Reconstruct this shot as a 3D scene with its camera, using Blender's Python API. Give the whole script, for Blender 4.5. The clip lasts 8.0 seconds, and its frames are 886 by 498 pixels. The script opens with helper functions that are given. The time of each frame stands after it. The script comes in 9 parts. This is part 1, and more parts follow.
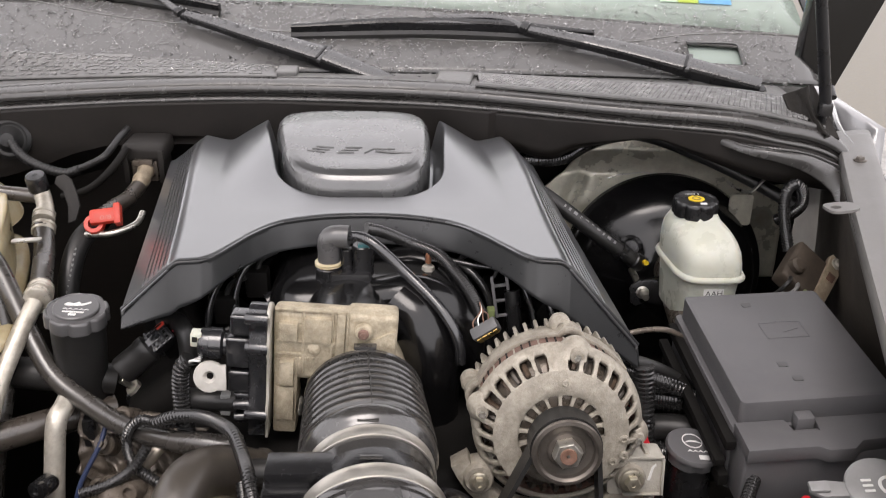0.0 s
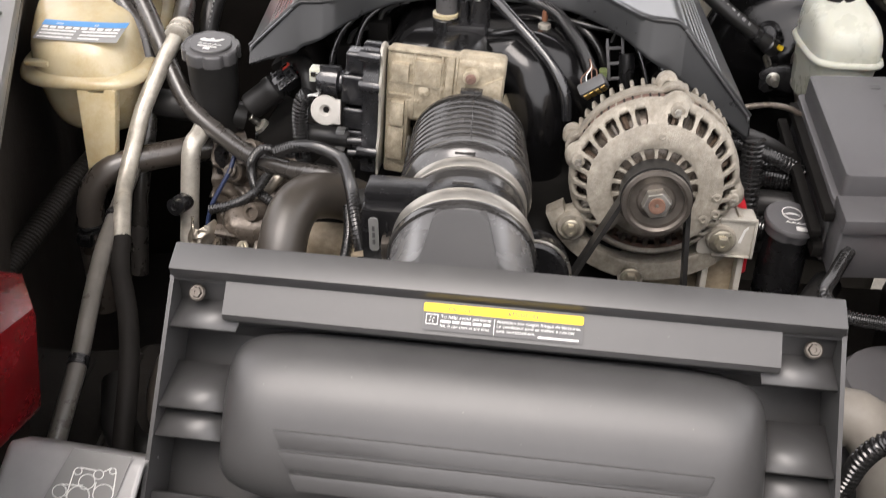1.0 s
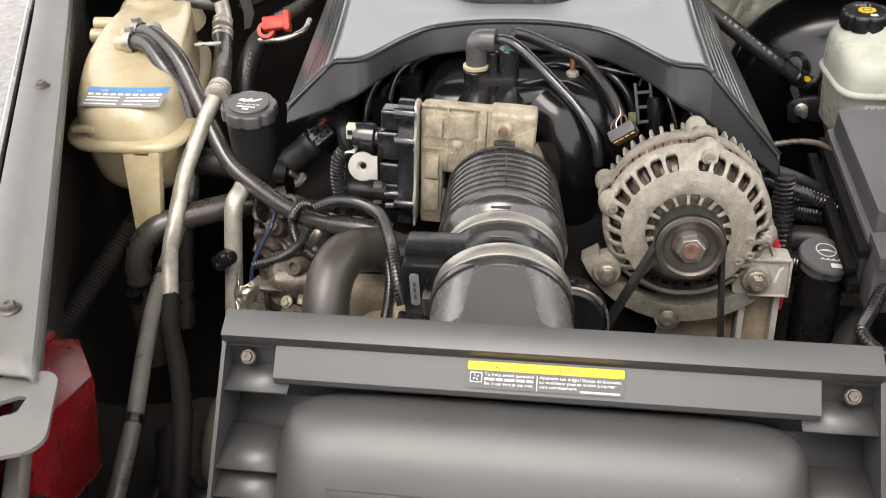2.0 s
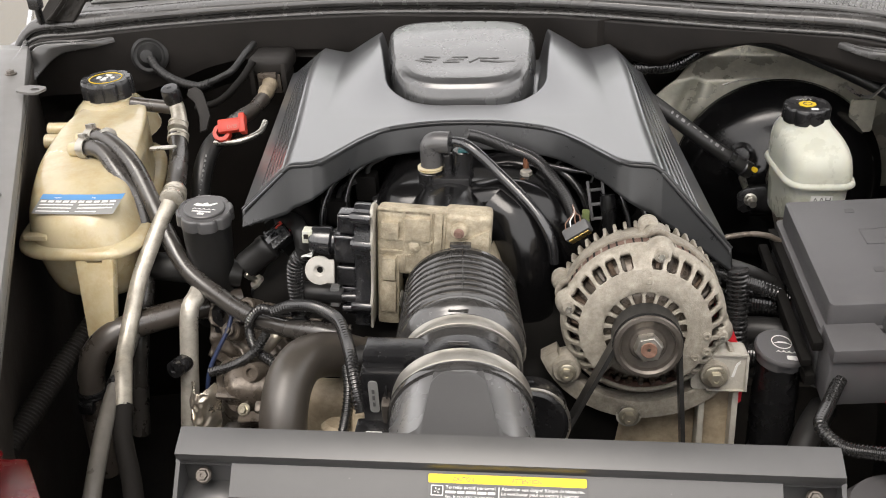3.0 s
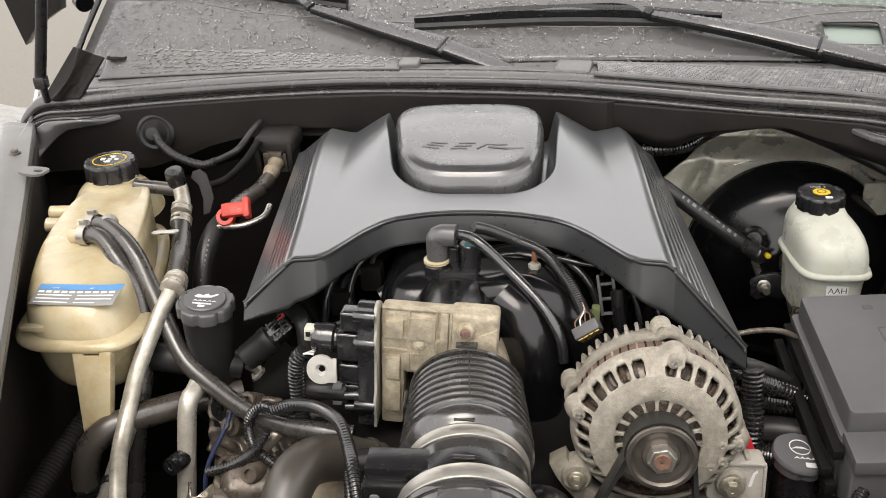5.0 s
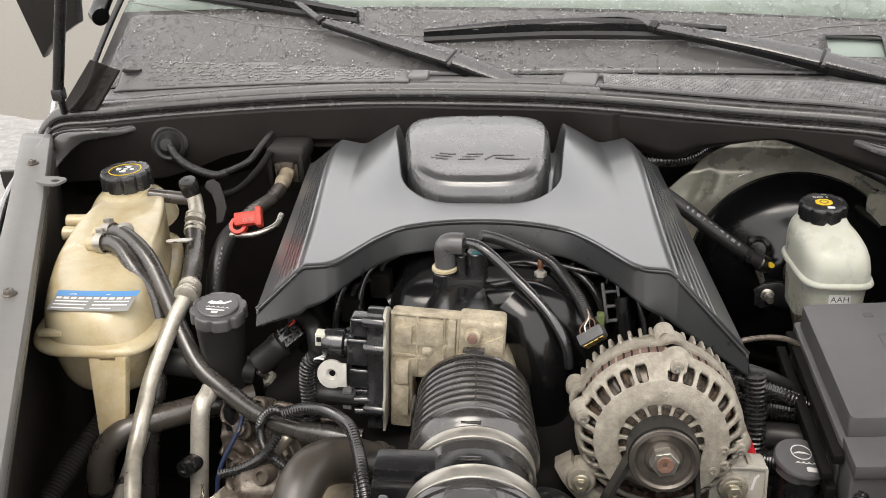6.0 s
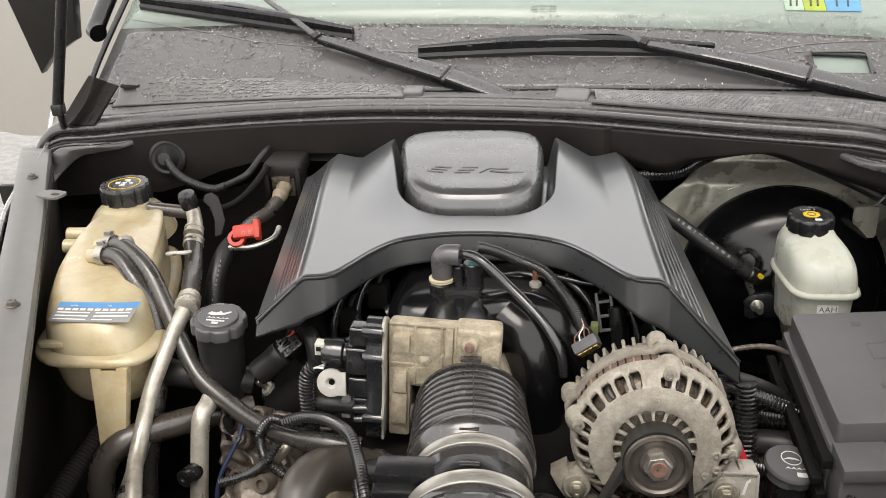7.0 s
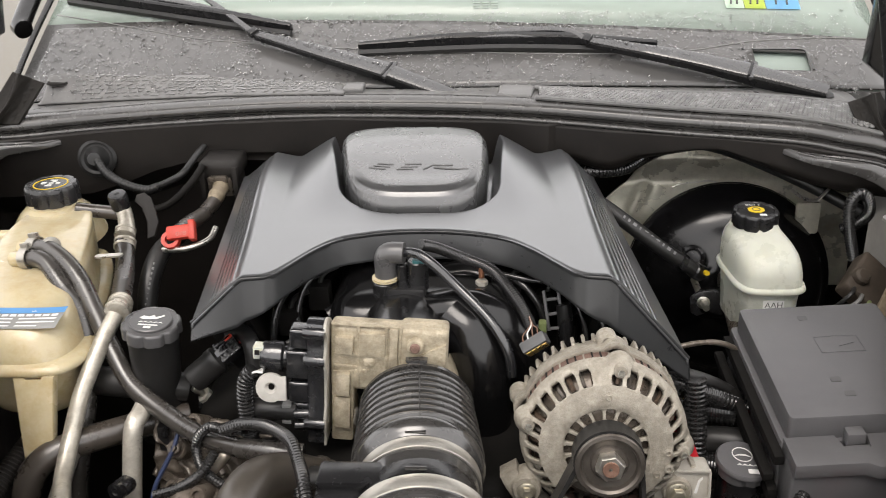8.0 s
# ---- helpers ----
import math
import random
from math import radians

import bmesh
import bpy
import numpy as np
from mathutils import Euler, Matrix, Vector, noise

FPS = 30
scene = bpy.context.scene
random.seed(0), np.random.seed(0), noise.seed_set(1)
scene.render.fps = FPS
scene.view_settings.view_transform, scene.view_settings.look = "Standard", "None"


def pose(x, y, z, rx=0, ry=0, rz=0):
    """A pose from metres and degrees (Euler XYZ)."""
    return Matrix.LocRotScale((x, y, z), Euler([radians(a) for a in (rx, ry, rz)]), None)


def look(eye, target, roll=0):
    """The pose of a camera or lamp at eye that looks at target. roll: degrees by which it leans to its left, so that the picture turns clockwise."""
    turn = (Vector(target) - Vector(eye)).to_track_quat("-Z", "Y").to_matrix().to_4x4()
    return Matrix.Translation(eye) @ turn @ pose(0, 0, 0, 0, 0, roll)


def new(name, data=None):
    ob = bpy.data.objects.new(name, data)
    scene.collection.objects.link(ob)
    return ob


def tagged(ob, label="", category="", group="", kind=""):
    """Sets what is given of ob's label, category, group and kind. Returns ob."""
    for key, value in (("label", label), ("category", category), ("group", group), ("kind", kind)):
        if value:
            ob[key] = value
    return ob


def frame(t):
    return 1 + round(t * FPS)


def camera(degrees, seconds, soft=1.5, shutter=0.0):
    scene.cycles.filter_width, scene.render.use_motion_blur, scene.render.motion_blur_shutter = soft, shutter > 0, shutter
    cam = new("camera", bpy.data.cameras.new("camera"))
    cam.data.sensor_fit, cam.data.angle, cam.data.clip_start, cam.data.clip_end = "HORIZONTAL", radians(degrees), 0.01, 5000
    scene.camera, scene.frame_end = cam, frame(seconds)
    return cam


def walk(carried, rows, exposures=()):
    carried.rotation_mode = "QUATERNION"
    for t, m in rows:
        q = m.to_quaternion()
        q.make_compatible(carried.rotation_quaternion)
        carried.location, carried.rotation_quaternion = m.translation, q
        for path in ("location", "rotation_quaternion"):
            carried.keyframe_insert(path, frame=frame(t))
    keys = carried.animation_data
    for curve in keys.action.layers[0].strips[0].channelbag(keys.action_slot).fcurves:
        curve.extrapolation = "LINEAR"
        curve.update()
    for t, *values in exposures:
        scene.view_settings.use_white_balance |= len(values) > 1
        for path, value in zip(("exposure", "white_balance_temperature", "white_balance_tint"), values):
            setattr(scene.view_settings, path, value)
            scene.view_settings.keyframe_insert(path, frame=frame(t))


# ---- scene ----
cam = camera(50.9, 8.0, 0.7, 0.2)
PATH = [
    (0, (0.099, 0.001, 1.486), (0.167, 1.817, 0.652), 0.9),
    (0.5, (0.143, -0.041, 1.476), (0.024, 1.707, 0.513), 0.2),
    (1, (0.144, -0.057, 1.442), (-0.091, 1.552, 0.278), 0.0),
    (1.2, (0.141, -0.059, 1.439), (-0.117, 1.517, 0.234), -0.6),
    (2.3, (0.137, -0.056, 1.489), (-0.165, 1.6, 0.408), -3.9),
    (2.5, (0.135, -0.053, 1.49), (-0.153, 1.625, 0.441), -3.8),
    (3, (0.142, -0.045, 1.495), (-0.087, 1.677, 0.506), -3.2),
    (3.5, (0.15, -0.033, 1.499), (-0.047, 1.715, 0.548), -2.8),
    (4, (0.145, -0.023, 1.514), (-0.057, 1.741, 0.594), -2.8),
    (4.5, (0.133, -0.003, 1.528), (-0.089, 1.767, 0.622), -2.9),
    (5, (0.14, -0.002, 1.525), (-0.106, 1.768, 0.627), -3.0),
    (6.5, (0.144, -0.034, 1.533), (-0.123, 1.754, 0.676), -3.1),
    (7, (0.139, -0.042, 1.534), (-0.105, 1.755, 0.691), -2.9),
    (7.5, (0.138, -0.056, 1.531), (-0.089, 1.746, 0.693), -2.8),
    (8, (0.135, -0.019, 1.514), (0.013, 1.794, 0.678), -1.9),
]
EXPOSURES = [(0, 0.95, 6800, 16), (0.5, 1.0, 6850, 16), (1, 1.12, 6850, 15), (2.5, 1.09, 6950, 12), (3, 1.03, 6950, 12), (4, 1.06, 6950, 12), (7, 0.95, 6950, 11), (8, 0.98, 6900, 12)]
walk(cam, [(t, look(eye, target, roll)) for t, eye, target, roll in PATH], EXPOSURES)

# ---- light ----
world = bpy.data.worlds.new("overcast_world")
scene.world = world
world.use_nodes = True
wn, wl = world.node_tree.nodes, world.node_tree.links
sky = wn.new("ShaderNodeTexSky")
sky.sky_type = "NISHITA"
sky.sun_disc = False
sky.sun_elevation, sky.sun_rotation = radians(68), radians(197)
sky.air_density, sky.dust_density, sky.ozone_density = 1.0, 4.0, 1.0
# a closed cloud deck: the clear sky's blue mixed towards even grey
cloud = wn.new("ShaderNodeMixRGB")
cloud.inputs[0].default_value = 0.82
cloud.inputs[2].default_value = (10.5, 10.6, 10.8, 1)
wl.new(sky.outputs[0], cloud.inputs[1])
wl.new(cloud.outputs[0], wn["Background"].inputs[0])
wn["Background"].inputs[1].default_value = 0.11
sun = new("sun", bpy.data.lights.new("sun", "SUN"))
sun.data.energy, sun.data.angle, sun.data.color = 1.1, radians(35), (1.0, 0.975, 0.94)
sun.matrix_world = look((-0.6, -1.9, 5), (0, 0, 0))


# ---- materials ----
def mat(name, col, rough=0.5, metal=0.0, var=0.25, scale=30.0, bump=0.15, bscale=400.0, dust=0.0, dustcol=(0.35, 0.31, 0.25), coat=0.0, spec=0.5, sss=0.0, gloss=0.1):
    m = bpy.data.materials.new(name)
    m.use_nodes = True
    n, l = m.node_tree.nodes, m.node_tree.links
    p = n["Principled BSDF"]
    tc = n.new("ShaderNodeTexCoord")
    big = n.new("ShaderNodeTexNoise")
    big.inputs["Scale"].default_value, big.inputs["Detail"].default_value, big.inputs["Roughness"].default_value = scale, 6, 0.65
    l.new(tc.outputs["Object"], big.inputs["Vector"])
    fine = n.new("ShaderNodeTexNoise")
    fine.inputs["Scale"].default_value, fine.inputs["Detail"].default_value = bscale, 3
    l.new(tc.outputs["Object"], fine.inputs["Vector"])
    mr = n.new("ShaderNodeMapRange")
    mr.inputs["From Min"].default_value, mr.inputs["From Max"].default_value = 0.3, 0.7
    mr.inputs["To Min"].default_value, mr.inputs["To Max"].default_value = 1 - var, 1 + var
    l.new(big.outputs["Fac"], mr.inputs["Value"])
    mul = n.new("ShaderNodeMixRGB")
    mul.blend_type = "MULTIPLY"
    mul.inputs[0].default_value = 1
    mul.inputs[1].default_value = (*col, 1)
    l.new(mr.outputs[0], mul.inputs[2])
    out = mul.outputs[0]
    if dust > 0:
        ramp = n.new("ShaderNodeMapRange")
        ramp.inputs["From Min"].default_value, ramp.inputs["From Max"].default_value = 0.45, 0.75
        ramp.inputs["To Min"].default_value, ramp.inputs["To Max"].default_value = dust * 0.25, dust
        mixn = n.new("ShaderNodeTexNoise")
        mixn.inputs["Scale"].default_value, mixn.inputs["Detail"].default_value, mixn.inputs["Roughness"].default_value = scale * 2.3, 8, 0.75
        l.new(tc.outputs["Object"], mixn.inputs["Vector"])
        l.new(mixn.outputs["Fac"], ramp.inputs["Value"])
        d = n.new("ShaderNodeMixRGB")
        d.inputs[2].default_value = (*dustcol, 1)
        l.new(ramp.outputs[0], d.inputs[0])
        l.new(out, d.inputs[1])
        out = d.outputs[0]
    l.new(out, p.inputs["Base Color"])
    rr = n.new("ShaderNodeMapRange")
    rr.inputs["From Min"].default_value, rr.inputs["From Max"].default_value = 0.3, 0.7
    rr.inputs["To Min"].default_value, rr.inputs["To Max"].default_value = max(0.02, rough - gloss), min(1, rough + gloss)
    l.new(big.outputs["Fac"], rr.inputs["Value"])
    l.new(rr.outputs[0], p.inputs["Roughness"])
    p.inputs["Metallic"].default_value = metal
    p.inputs["Specular IOR Level"].default_value = spec
    p.inputs["Coat Weight"].default_value = coat
    p.inputs["Coat Roughness"].default_value = 0.15
    if sss:
        p.inputs["Subsurface Weight"].default_value = sss
        p.inputs["Subsurface Radius"].default_value = (0.02, 0.015, 0.008)
        p.inputs["Subsurface Scale"].default_value = 0.6
    if bump:
        b = n.new("ShaderNodeBump")
        b.inputs["Strength"].default_value, b.inputs["Distance"].default_value = bump, 0.001
        l.new(fine.outputs["Fac"], b.inputs["Height"])
        l.new(b.outputs[0], p.inputs["Normal"])
    return m


M_COVER = mat("satin_grey_cover", (0.185, 0.189, 0.197), 0.30, 0.65, 0.05, 5, 0, 900, spec=1.0, coat=0.5, gloss=0.03)
# shaded copy of the cover's plastic: skirts turned from the sky get darker colour
M_COVER_SHADE = mat("shaded_skirt_plastic", (0.026, 0.027, 0.028), 0.32, 0, 0.08, 20, 0.02, 700, spec=0.6)
M_HUMP = mat("scuffed_hump_plastic", (0.120, 0.121, 0.123), 0.26, 0.45, 0.22, 14, 0.03, 500, dust=0.25, dustcol=(0.20, 0.198, 0.195), spec=1.0, coat=0.6)
M_BOX = mat("grained_airbox_plastic", (0.058, 0.0575, 0.058), 0.40, 0, 0.12, 14, 0.06, 1400, dust=0.06, dustcol=(0.13, 0.125, 0.12), spec=0.8, gloss=0.03)
# paler than M_BOX: the round flanks' bright sheen is put into the base colour
M_NECK = mat("sheen_neck_plastic", (0.125, 0.125, 0.127), 0.28, 0, 0.08, 12, 0.02, 700, spec=1.0, coat=0.5)
M_GRIME = mat("oily_dark_casting", (0.105, 0.089, 0.075), 0.30, 0.3, 0.5, 60, 0.8, 200, dust=0.55, dustcol=(0.22, 0.18, 0.14))
M_FUSE = mat("fuse_box_plastic", (0.096, 0.095, 0.099), 0.44, 0, 0.14, 14, 0.2, 1200, dust=0.12, dustcol=(0.17, 0.16, 0.155), spec=0.6, gloss=0.05)
M_BLACK = mat("black_plastic", (0.011, 0.011, 0.012), 0.26, 0, 0.25, 25, 0.08, 700, dust=0.06, dustcol=(0.07, 0.065, 0.06), spec=0.7)
M_BLACKSAT = mat("satin_black_moulding", (0.016, 0.0165, 0.0185), 0.22, 0, 0.2, 30, 0.03, 600, dust=0.05, dustcol=(0.06, 0.057, 0.053), spec=1.0, coat=0.4)
M_CAP = mat("ribbed_black_cap_plastic", (0.078, 0.077, 0.079), 0.34, 0, 0.18, 30, 0.1, 800, dust=0.2, dustcol=(0.15, 0.145, 0.135), spec=0.8)
M_BLACKG = mat("gloss_black_paint", (0.005, 0.005, 0.0055), 0.2, 0, 0.2, 18, 0.03, 300, dust=0.05, dustcol=(0.05, 0.045, 0.04), coat=0.15)
M_RUBBER = mat("black_rubber", (0.017, 0.017, 0.017), 0.40, 0, 0.25, 30, 0.10, 600, dust=0.10, dustcol=(0.09, 0.08, 0.07))
M_DUCT = mat("satin_duct_rubber", (0.034, 0.033, 0.032), 0.20, 0, 0.2, 30, 0.03, 600, dust=0.10, dustcol=(0.13, 0.12, 0.11), spec=1.0, coat=0.3)
M_HOSE = mat("black_coolant_hose", (0.040, 0.037, 0.034), 0.27, 0, 0.2, 22, 0.05, 600, dust=0.2, dustcol=(0.14, 0.122, 0.105), spec=1.0)
M_RUBBER2 = mat("faded_rubber_hose", (0.050, 0.043, 0.037), 0.30, 0, 0.25, 22, 0.08, 600, dust=0.28, dustcol=(0.17, 0.135, 0.105), spec=0.9)
M_RADHOSE = mat("smooth_radiator_hose", (0.046, 0.040, 0.034), 0.38, 0, 0.2, 22, 0.06, 600, dust=0.25, dustcol=(0.13, 0.11, 0.09), spec=0.8)
M_SNORKEL = mat("dusty_pale_snorkel", (0.30, 0.28, 0.25), 0.5, 0, 0.2, 14, 0.1, 300, dust=0.4, dustcol=(0.20, 0.17, 0.14))
M_INNER = mat("dusty_inner_fender", (0.034, 0.029, 0.025), 0.6, 0, 0.4, 12, 0.3, 160, dust=0.4, dustcol=(0.070, 0.058, 0.048), spec=0.3)
M_PINKPRINT = mat("faint_red_print", (0.50, 0.17, 0.135), 0.5, 0, 0.1, 60, 0.0)
M_LOOM = mat("corrugated_loom", (0.019, 0.019, 0.0195), 0.20, 0, 0.2, 40, 0.03, 700, dust=0.06, dustcol=(0.1, 0.09, 0.08), spec=1.0)
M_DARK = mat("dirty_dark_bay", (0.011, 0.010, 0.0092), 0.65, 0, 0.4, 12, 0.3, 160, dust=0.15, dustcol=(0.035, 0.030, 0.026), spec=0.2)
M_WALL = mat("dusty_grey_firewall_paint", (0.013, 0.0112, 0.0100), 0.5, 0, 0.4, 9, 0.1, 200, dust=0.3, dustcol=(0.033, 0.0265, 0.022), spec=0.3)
M_FLOOR = mat("dusty_black_tray", (0.024, 0.022, 0.020), 0.6, 0, 0.4, 12, 0.3, 160, dust=0.3, dustcol=(0.06, 0.052, 0.045), spec=0.3)
# darker copy of M_DARK: deep shade put into the colour; also black panels
M_DEEP = mat("black_deep_shade", (0.007, 0.0065, 0.006), 0.75, 0, 0.4, 12, 0.3, 160, dust=0.12, dustcol=(0.025, 0.022, 0.019), spec=0.15)
M_BAYPAINT = mat("satin_bay_paint", (0.017, 0.0155, 0.0145), 0.5, 0, 0.3, 8, 0.1, 200, dust=0.25, dustcol=(0.05, 0.042, 0.035), spec=0.3)
M_ALU = mat("cast_aluminium", (0.52, 0.50, 0.45), 0.55, 0.35, 0.16, 45, 0.6, 500, dust=0.55, dustcol=(0.36, 0.32, 0.25))
M_ALT = mat("grey_cast_alternator", (0.37, 0.345, 0.295), 0.52, 0.12, 0.35, 90, 0.6, 700, dust=0.8, dustcol=(0.20, 0.168, 0.125))
M_TB = mat("tan_cast_throttle", (0.50, 0.445, 0.34), 0.55, 0.2, 0.40, 70, 0.8, 420, dust=0.8, dustcol=(0.25, 0.195, 0.12))
M_STEEL = mat("zinc_steel", (0.62, 0.60, 0.55), 0.32, 0.9, 0.2, 60, 0.1, 500, dust=0.2)
M_CLAMP = mat("stainless_band", (0.46, 0.44, 0.40), 0.42, 0.85, 0.15, 50, 0.12, 500, dust=0.15)
M_PALEPIPE = mat("white_oxidised_pipe", (0.68, 0.65, 0.58), 0.34, 0.5, 0.25, 45, 0.25, 300, dust=0.6, dustcol=(0.32, 0.27, 0.20))
M_PIPE = mat("oxidised_pipe", (0.60, 0.57, 0.50), 0.34, 0.5, 0.3, 45, 0.25, 300, dust=0.7, dustcol=(0.27, 0.225, 0.165))
M_RUST = mat("rusty_iron", (0.18, 0.10, 0.07), 0.75, 0.2, 0.4, 60, 0.5, 300)
M_LAMIN = mat("stator_lamination", (0.20, 0.125, 0.10), 0.6, 0.3, 0.3, 60, 0.4, 900)
M_COPPER = mat("copper_winding", (0.10, 0.07, 0.05), 0.5, 0.4, 0.4, 200, 0.5, 500)
M_PULLEY = mat("worn_pulley_steel", (0.15, 0.135, 0.12), 0.4, 0.7, 0.3, 50, 0.15, 500, dust=0.4, dustcol=(0.11, 0.085, 0.065))
M_TANK = mat("yellowed_tank_plastic", (0.55, 0.49, 0.335), 0.22, 0, 0.20, 9, 0.10, 120, dust=0.85, dustcol=(0.42, 0.30, 0.14), sss=0.2, coat=0.3)
M_WHITE = mat("milky_reservoir_plastic", (0.58, 0.595, 0.52), 0.30, 0, 0.09, 18, 0.08, 200, dust=0.35, dustcol=(0.50, 0.475, 0.36), sss=0.15)
M_RED = mat("red_plastic", (0.55, 0.045, 0.025), 0.4, 0, 0.1, 30, 0.05, 300)
M_REDLENS = mat("dark_red_lens", (0.20, 0.006, 0.009), 0.24, 0, 0.35, 25, 0.05, 200, dust=0.15, dustcol=(0.14, 0.022, 0.022), spec=0.6)
M_REDWIRE = mat("red_cable", (0.55, 0.02, 0.03), 0.4, 0, 0.1, 30, 0.05, 300)
M_YELLOW = mat("yellow_print", (0.80, 0.55, 0.02), 0.45, 0, 0.06, 30, 0.0)
M_PRINT = mat("white_print", (0.72, 0.72, 0.70), 0.5, 0, 0.1, 60, 0.0)
M_PRINTDARK = mat("dark_print", (0.07, 0.07, 0.07), 0.5, 0, 0.1, 60, 0.0)
M_LABELGREY = mat("grey_label_film", (0.22, 0.22, 0.215), 0.4, 0, 0.1, 30, 0.0)
M_BLUE = mat("blue_print", (0.07, 0.24, 0.50), 0.45, 0, 0.08, 30, 0.0)
M_FENDER = mat("grey_fender_paint", (0.14, 0.136, 0.131), 0.42, 0, 0.15, 20, 0.05, 300, dust=0.3, dustcol=(0.21, 0.20, 0.19))
M_LIDGREY = mat("dark_grey_panel_plastic", (0.34, 0.337, 0.334), 0.34, 0, 0.1, 20, 0.05, 300, dust=0.12, dustcol=(0.27, 0.265, 0.26), spec=0.7, gloss=0.03)
M_DECAL = mat("glossy_clear_decal", (0.25, 0.247, 0.243), 0.2, 0, 0.06, 20, 0.0, coat=0.5)
M_GREYLINE = mat("grey_coated_line", (0.15, 0.14, 0.125), 0.33, 0, 0.25, 30, 0.1, 300, dust=0.3, dustcol=(0.22, 0.19, 0.16), spec=0.7)
M_ZINC = mat("yellow_zinc_bolt", (0.55, 0.51, 0.41), 0.36, 0.8, 0.2, 80, 0.1, 500, dust=0.3)
M_WETMESH = mat("wet_mesh_plastic", (0.20, 0.198, 0.194), 0.22, 0, 0.4, 60, 0.3, 400, spec=0.9)
M_PLUG = mat("grey_plug_plastic", (0.09, 0.09, 0.092), 0.4, 0, 0.2, 40, 0.1, 500)
M_COWL = mat("weathered_cowl_plastic", (0.135, 0.133, 0.13), 0.34, 0, 0.22, 30, 0.3, 260, dust=0.25, dustcol=(0.21, 0.21, 0.205))
M_FOAM = mat("dark_corner_foam", (0.017, 0.015, 0.013), 0.6, 0, 0.3, 40, 0.5, 300, dust=0.15, dustcol=(0.05, 0.045, 0.04), spec=0.25)
M_SEAL = mat("weatherstrip_rubber", (0.052, 0.050, 0.048), 0.25, 0, 0.12, 25, 0.05, 500, dust=0.06, dustcol=(0.10, 0.095, 0.09), spec=1.0)
# darker, duller copy of the same rubber for the shaded groove and lip
M_SEALSHADE = mat("shaded_weatherstrip", (0.040, 0.038, 0.036), 0.45, 0, 0.12, 25, 0.05, 500, dust=0.1, dustcol=(0.08, 0.076, 0.072), spec=0.4)
M_FIREWALL = mat("khaki_metal_panel", (0.66, 0.64, 0.54), 0.30, 0.3, 0.35, 14, 0.15, 150, dust=0.5, dustcol=(0.38, 0.33, 0.235))
M_FRIT = mat("grey_frit_glass", (0.072, 0.0705, 0.069), 0.24, 0, 0.10, 14, 0.03, 500, spec=0.7)
M_WIPER = mat("wet_wiper_black", (0.010, 0.010, 0.011), 0.30, 0, 0.2, 40, 0.25, 300, spec=0.35, coat=0.1)
# paler copy of M_WIPER: faces lit by the sky, as colour
M_WIPERLIT = mat("lit_wet_wiper_top", (0.026, 0.026, 0.027), 0.26, 0, 0.25, 60, 0.25, 300, spec=0.9, coat=0.3)
M_EMBLEM = mat("dark_chrome_emblem", (0.13, 0.13, 0.13), 0.22, 0.7, 0.3, 80, 0.0)
M_DULLSTEEL = mat("pale_worn_tab", (0.50, 0.485, 0.45), 0.45, 0.2, 0.15, 60, 0.1, 500, dust=0.3, dustcol=(0.36, 0.33, 0.28))
M_ETCH = mat("etched_glass_mark", (0.36, 0.40, 0.37), 0.6, 0, 0.1, 60, 0.0)
M_TEAL = mat("teal_connector", (0.03, 0.13, 0.14), 0.4, 0, 0.1, 40, 0.0)
M_GREEN = mat("pale_green_clip", (0.18, 0.22, 0.09), 0.5, 0, 0.1, 40, 0.0)
M_BRASS = mat("brass_terminal", (0.62, 0.42, 0.14), 0.35, 0.8, 0.1, 80, 0.0)
M_COPPERNUT = mat("copper_stud", (0.48, 0.22, 0.13), 0.4, 0.8, 0.2, 80, 0.0)
M_BLUEWIRE = mat("blue_cable", (0.022, 0.035, 0.085), 0.4, 0, 0.1, 40, 0.0)
M_TANPIECE = mat("tan_bracket_casting", (0.40, 0.33, 0.235), 0.55, 0.1, 0.35, 45, 0.6, 300, dust=0.75, dustcol=(0.19, 0.145, 0.095))
M_TANDUST = mat("dusty_brown_module", (0.060, 0.048, 0.038), 0.6, 0, 0.4, 40, 0.3, 300, dust=0.5, dustcol=(0.10, 0.078, 0.058), spec=0.3)
M_SNAPCAP = mat("worn_grey_cap_plastic", (0.24, 0.24, 0.24), 0.4, 0, 0.15, 30, 0.05, 400)
M_FOIL = mat("crumpled_foil", (0.55, 0.50, 0.42), 0.30, 0.8, 0.3, 40, 0.15, 200, dust=0.3, dustcol=(0.22, 0.17, 0.12))


def water_mat():
    m = bpy.data.materials.new("rain_water")
    m.use_nodes = True
    p = m.node_tree.nodes["Principled BSDF"]
    p.inputs["Base Color"].default_value = (1, 1, 1, 1)
    p.inputs["Roughness"].default_value = 0.02
    p.inputs["IOR"].default_value = 1.42
    p.inputs["Transmission Weight"].default_value = 0.95
    return m


M_WATER = water_mat()


def glass_mat():
    m = bpy.data.materials.new("tinted_windshield")
    m.use_nodes = True
    p = m.node_tree.nodes["Principled BSDF"]
    p.inputs["Base Color"].default_value = (0.40, 0.47, 0.425, 1)
    p.inputs["Roughness"].default_value = 0.22
    p.inputs["IOR"].default_value = 1.5
    p.inputs["Transmission Weight"].default_value = 0.6
    return m


M_GLASS = glass_mat()


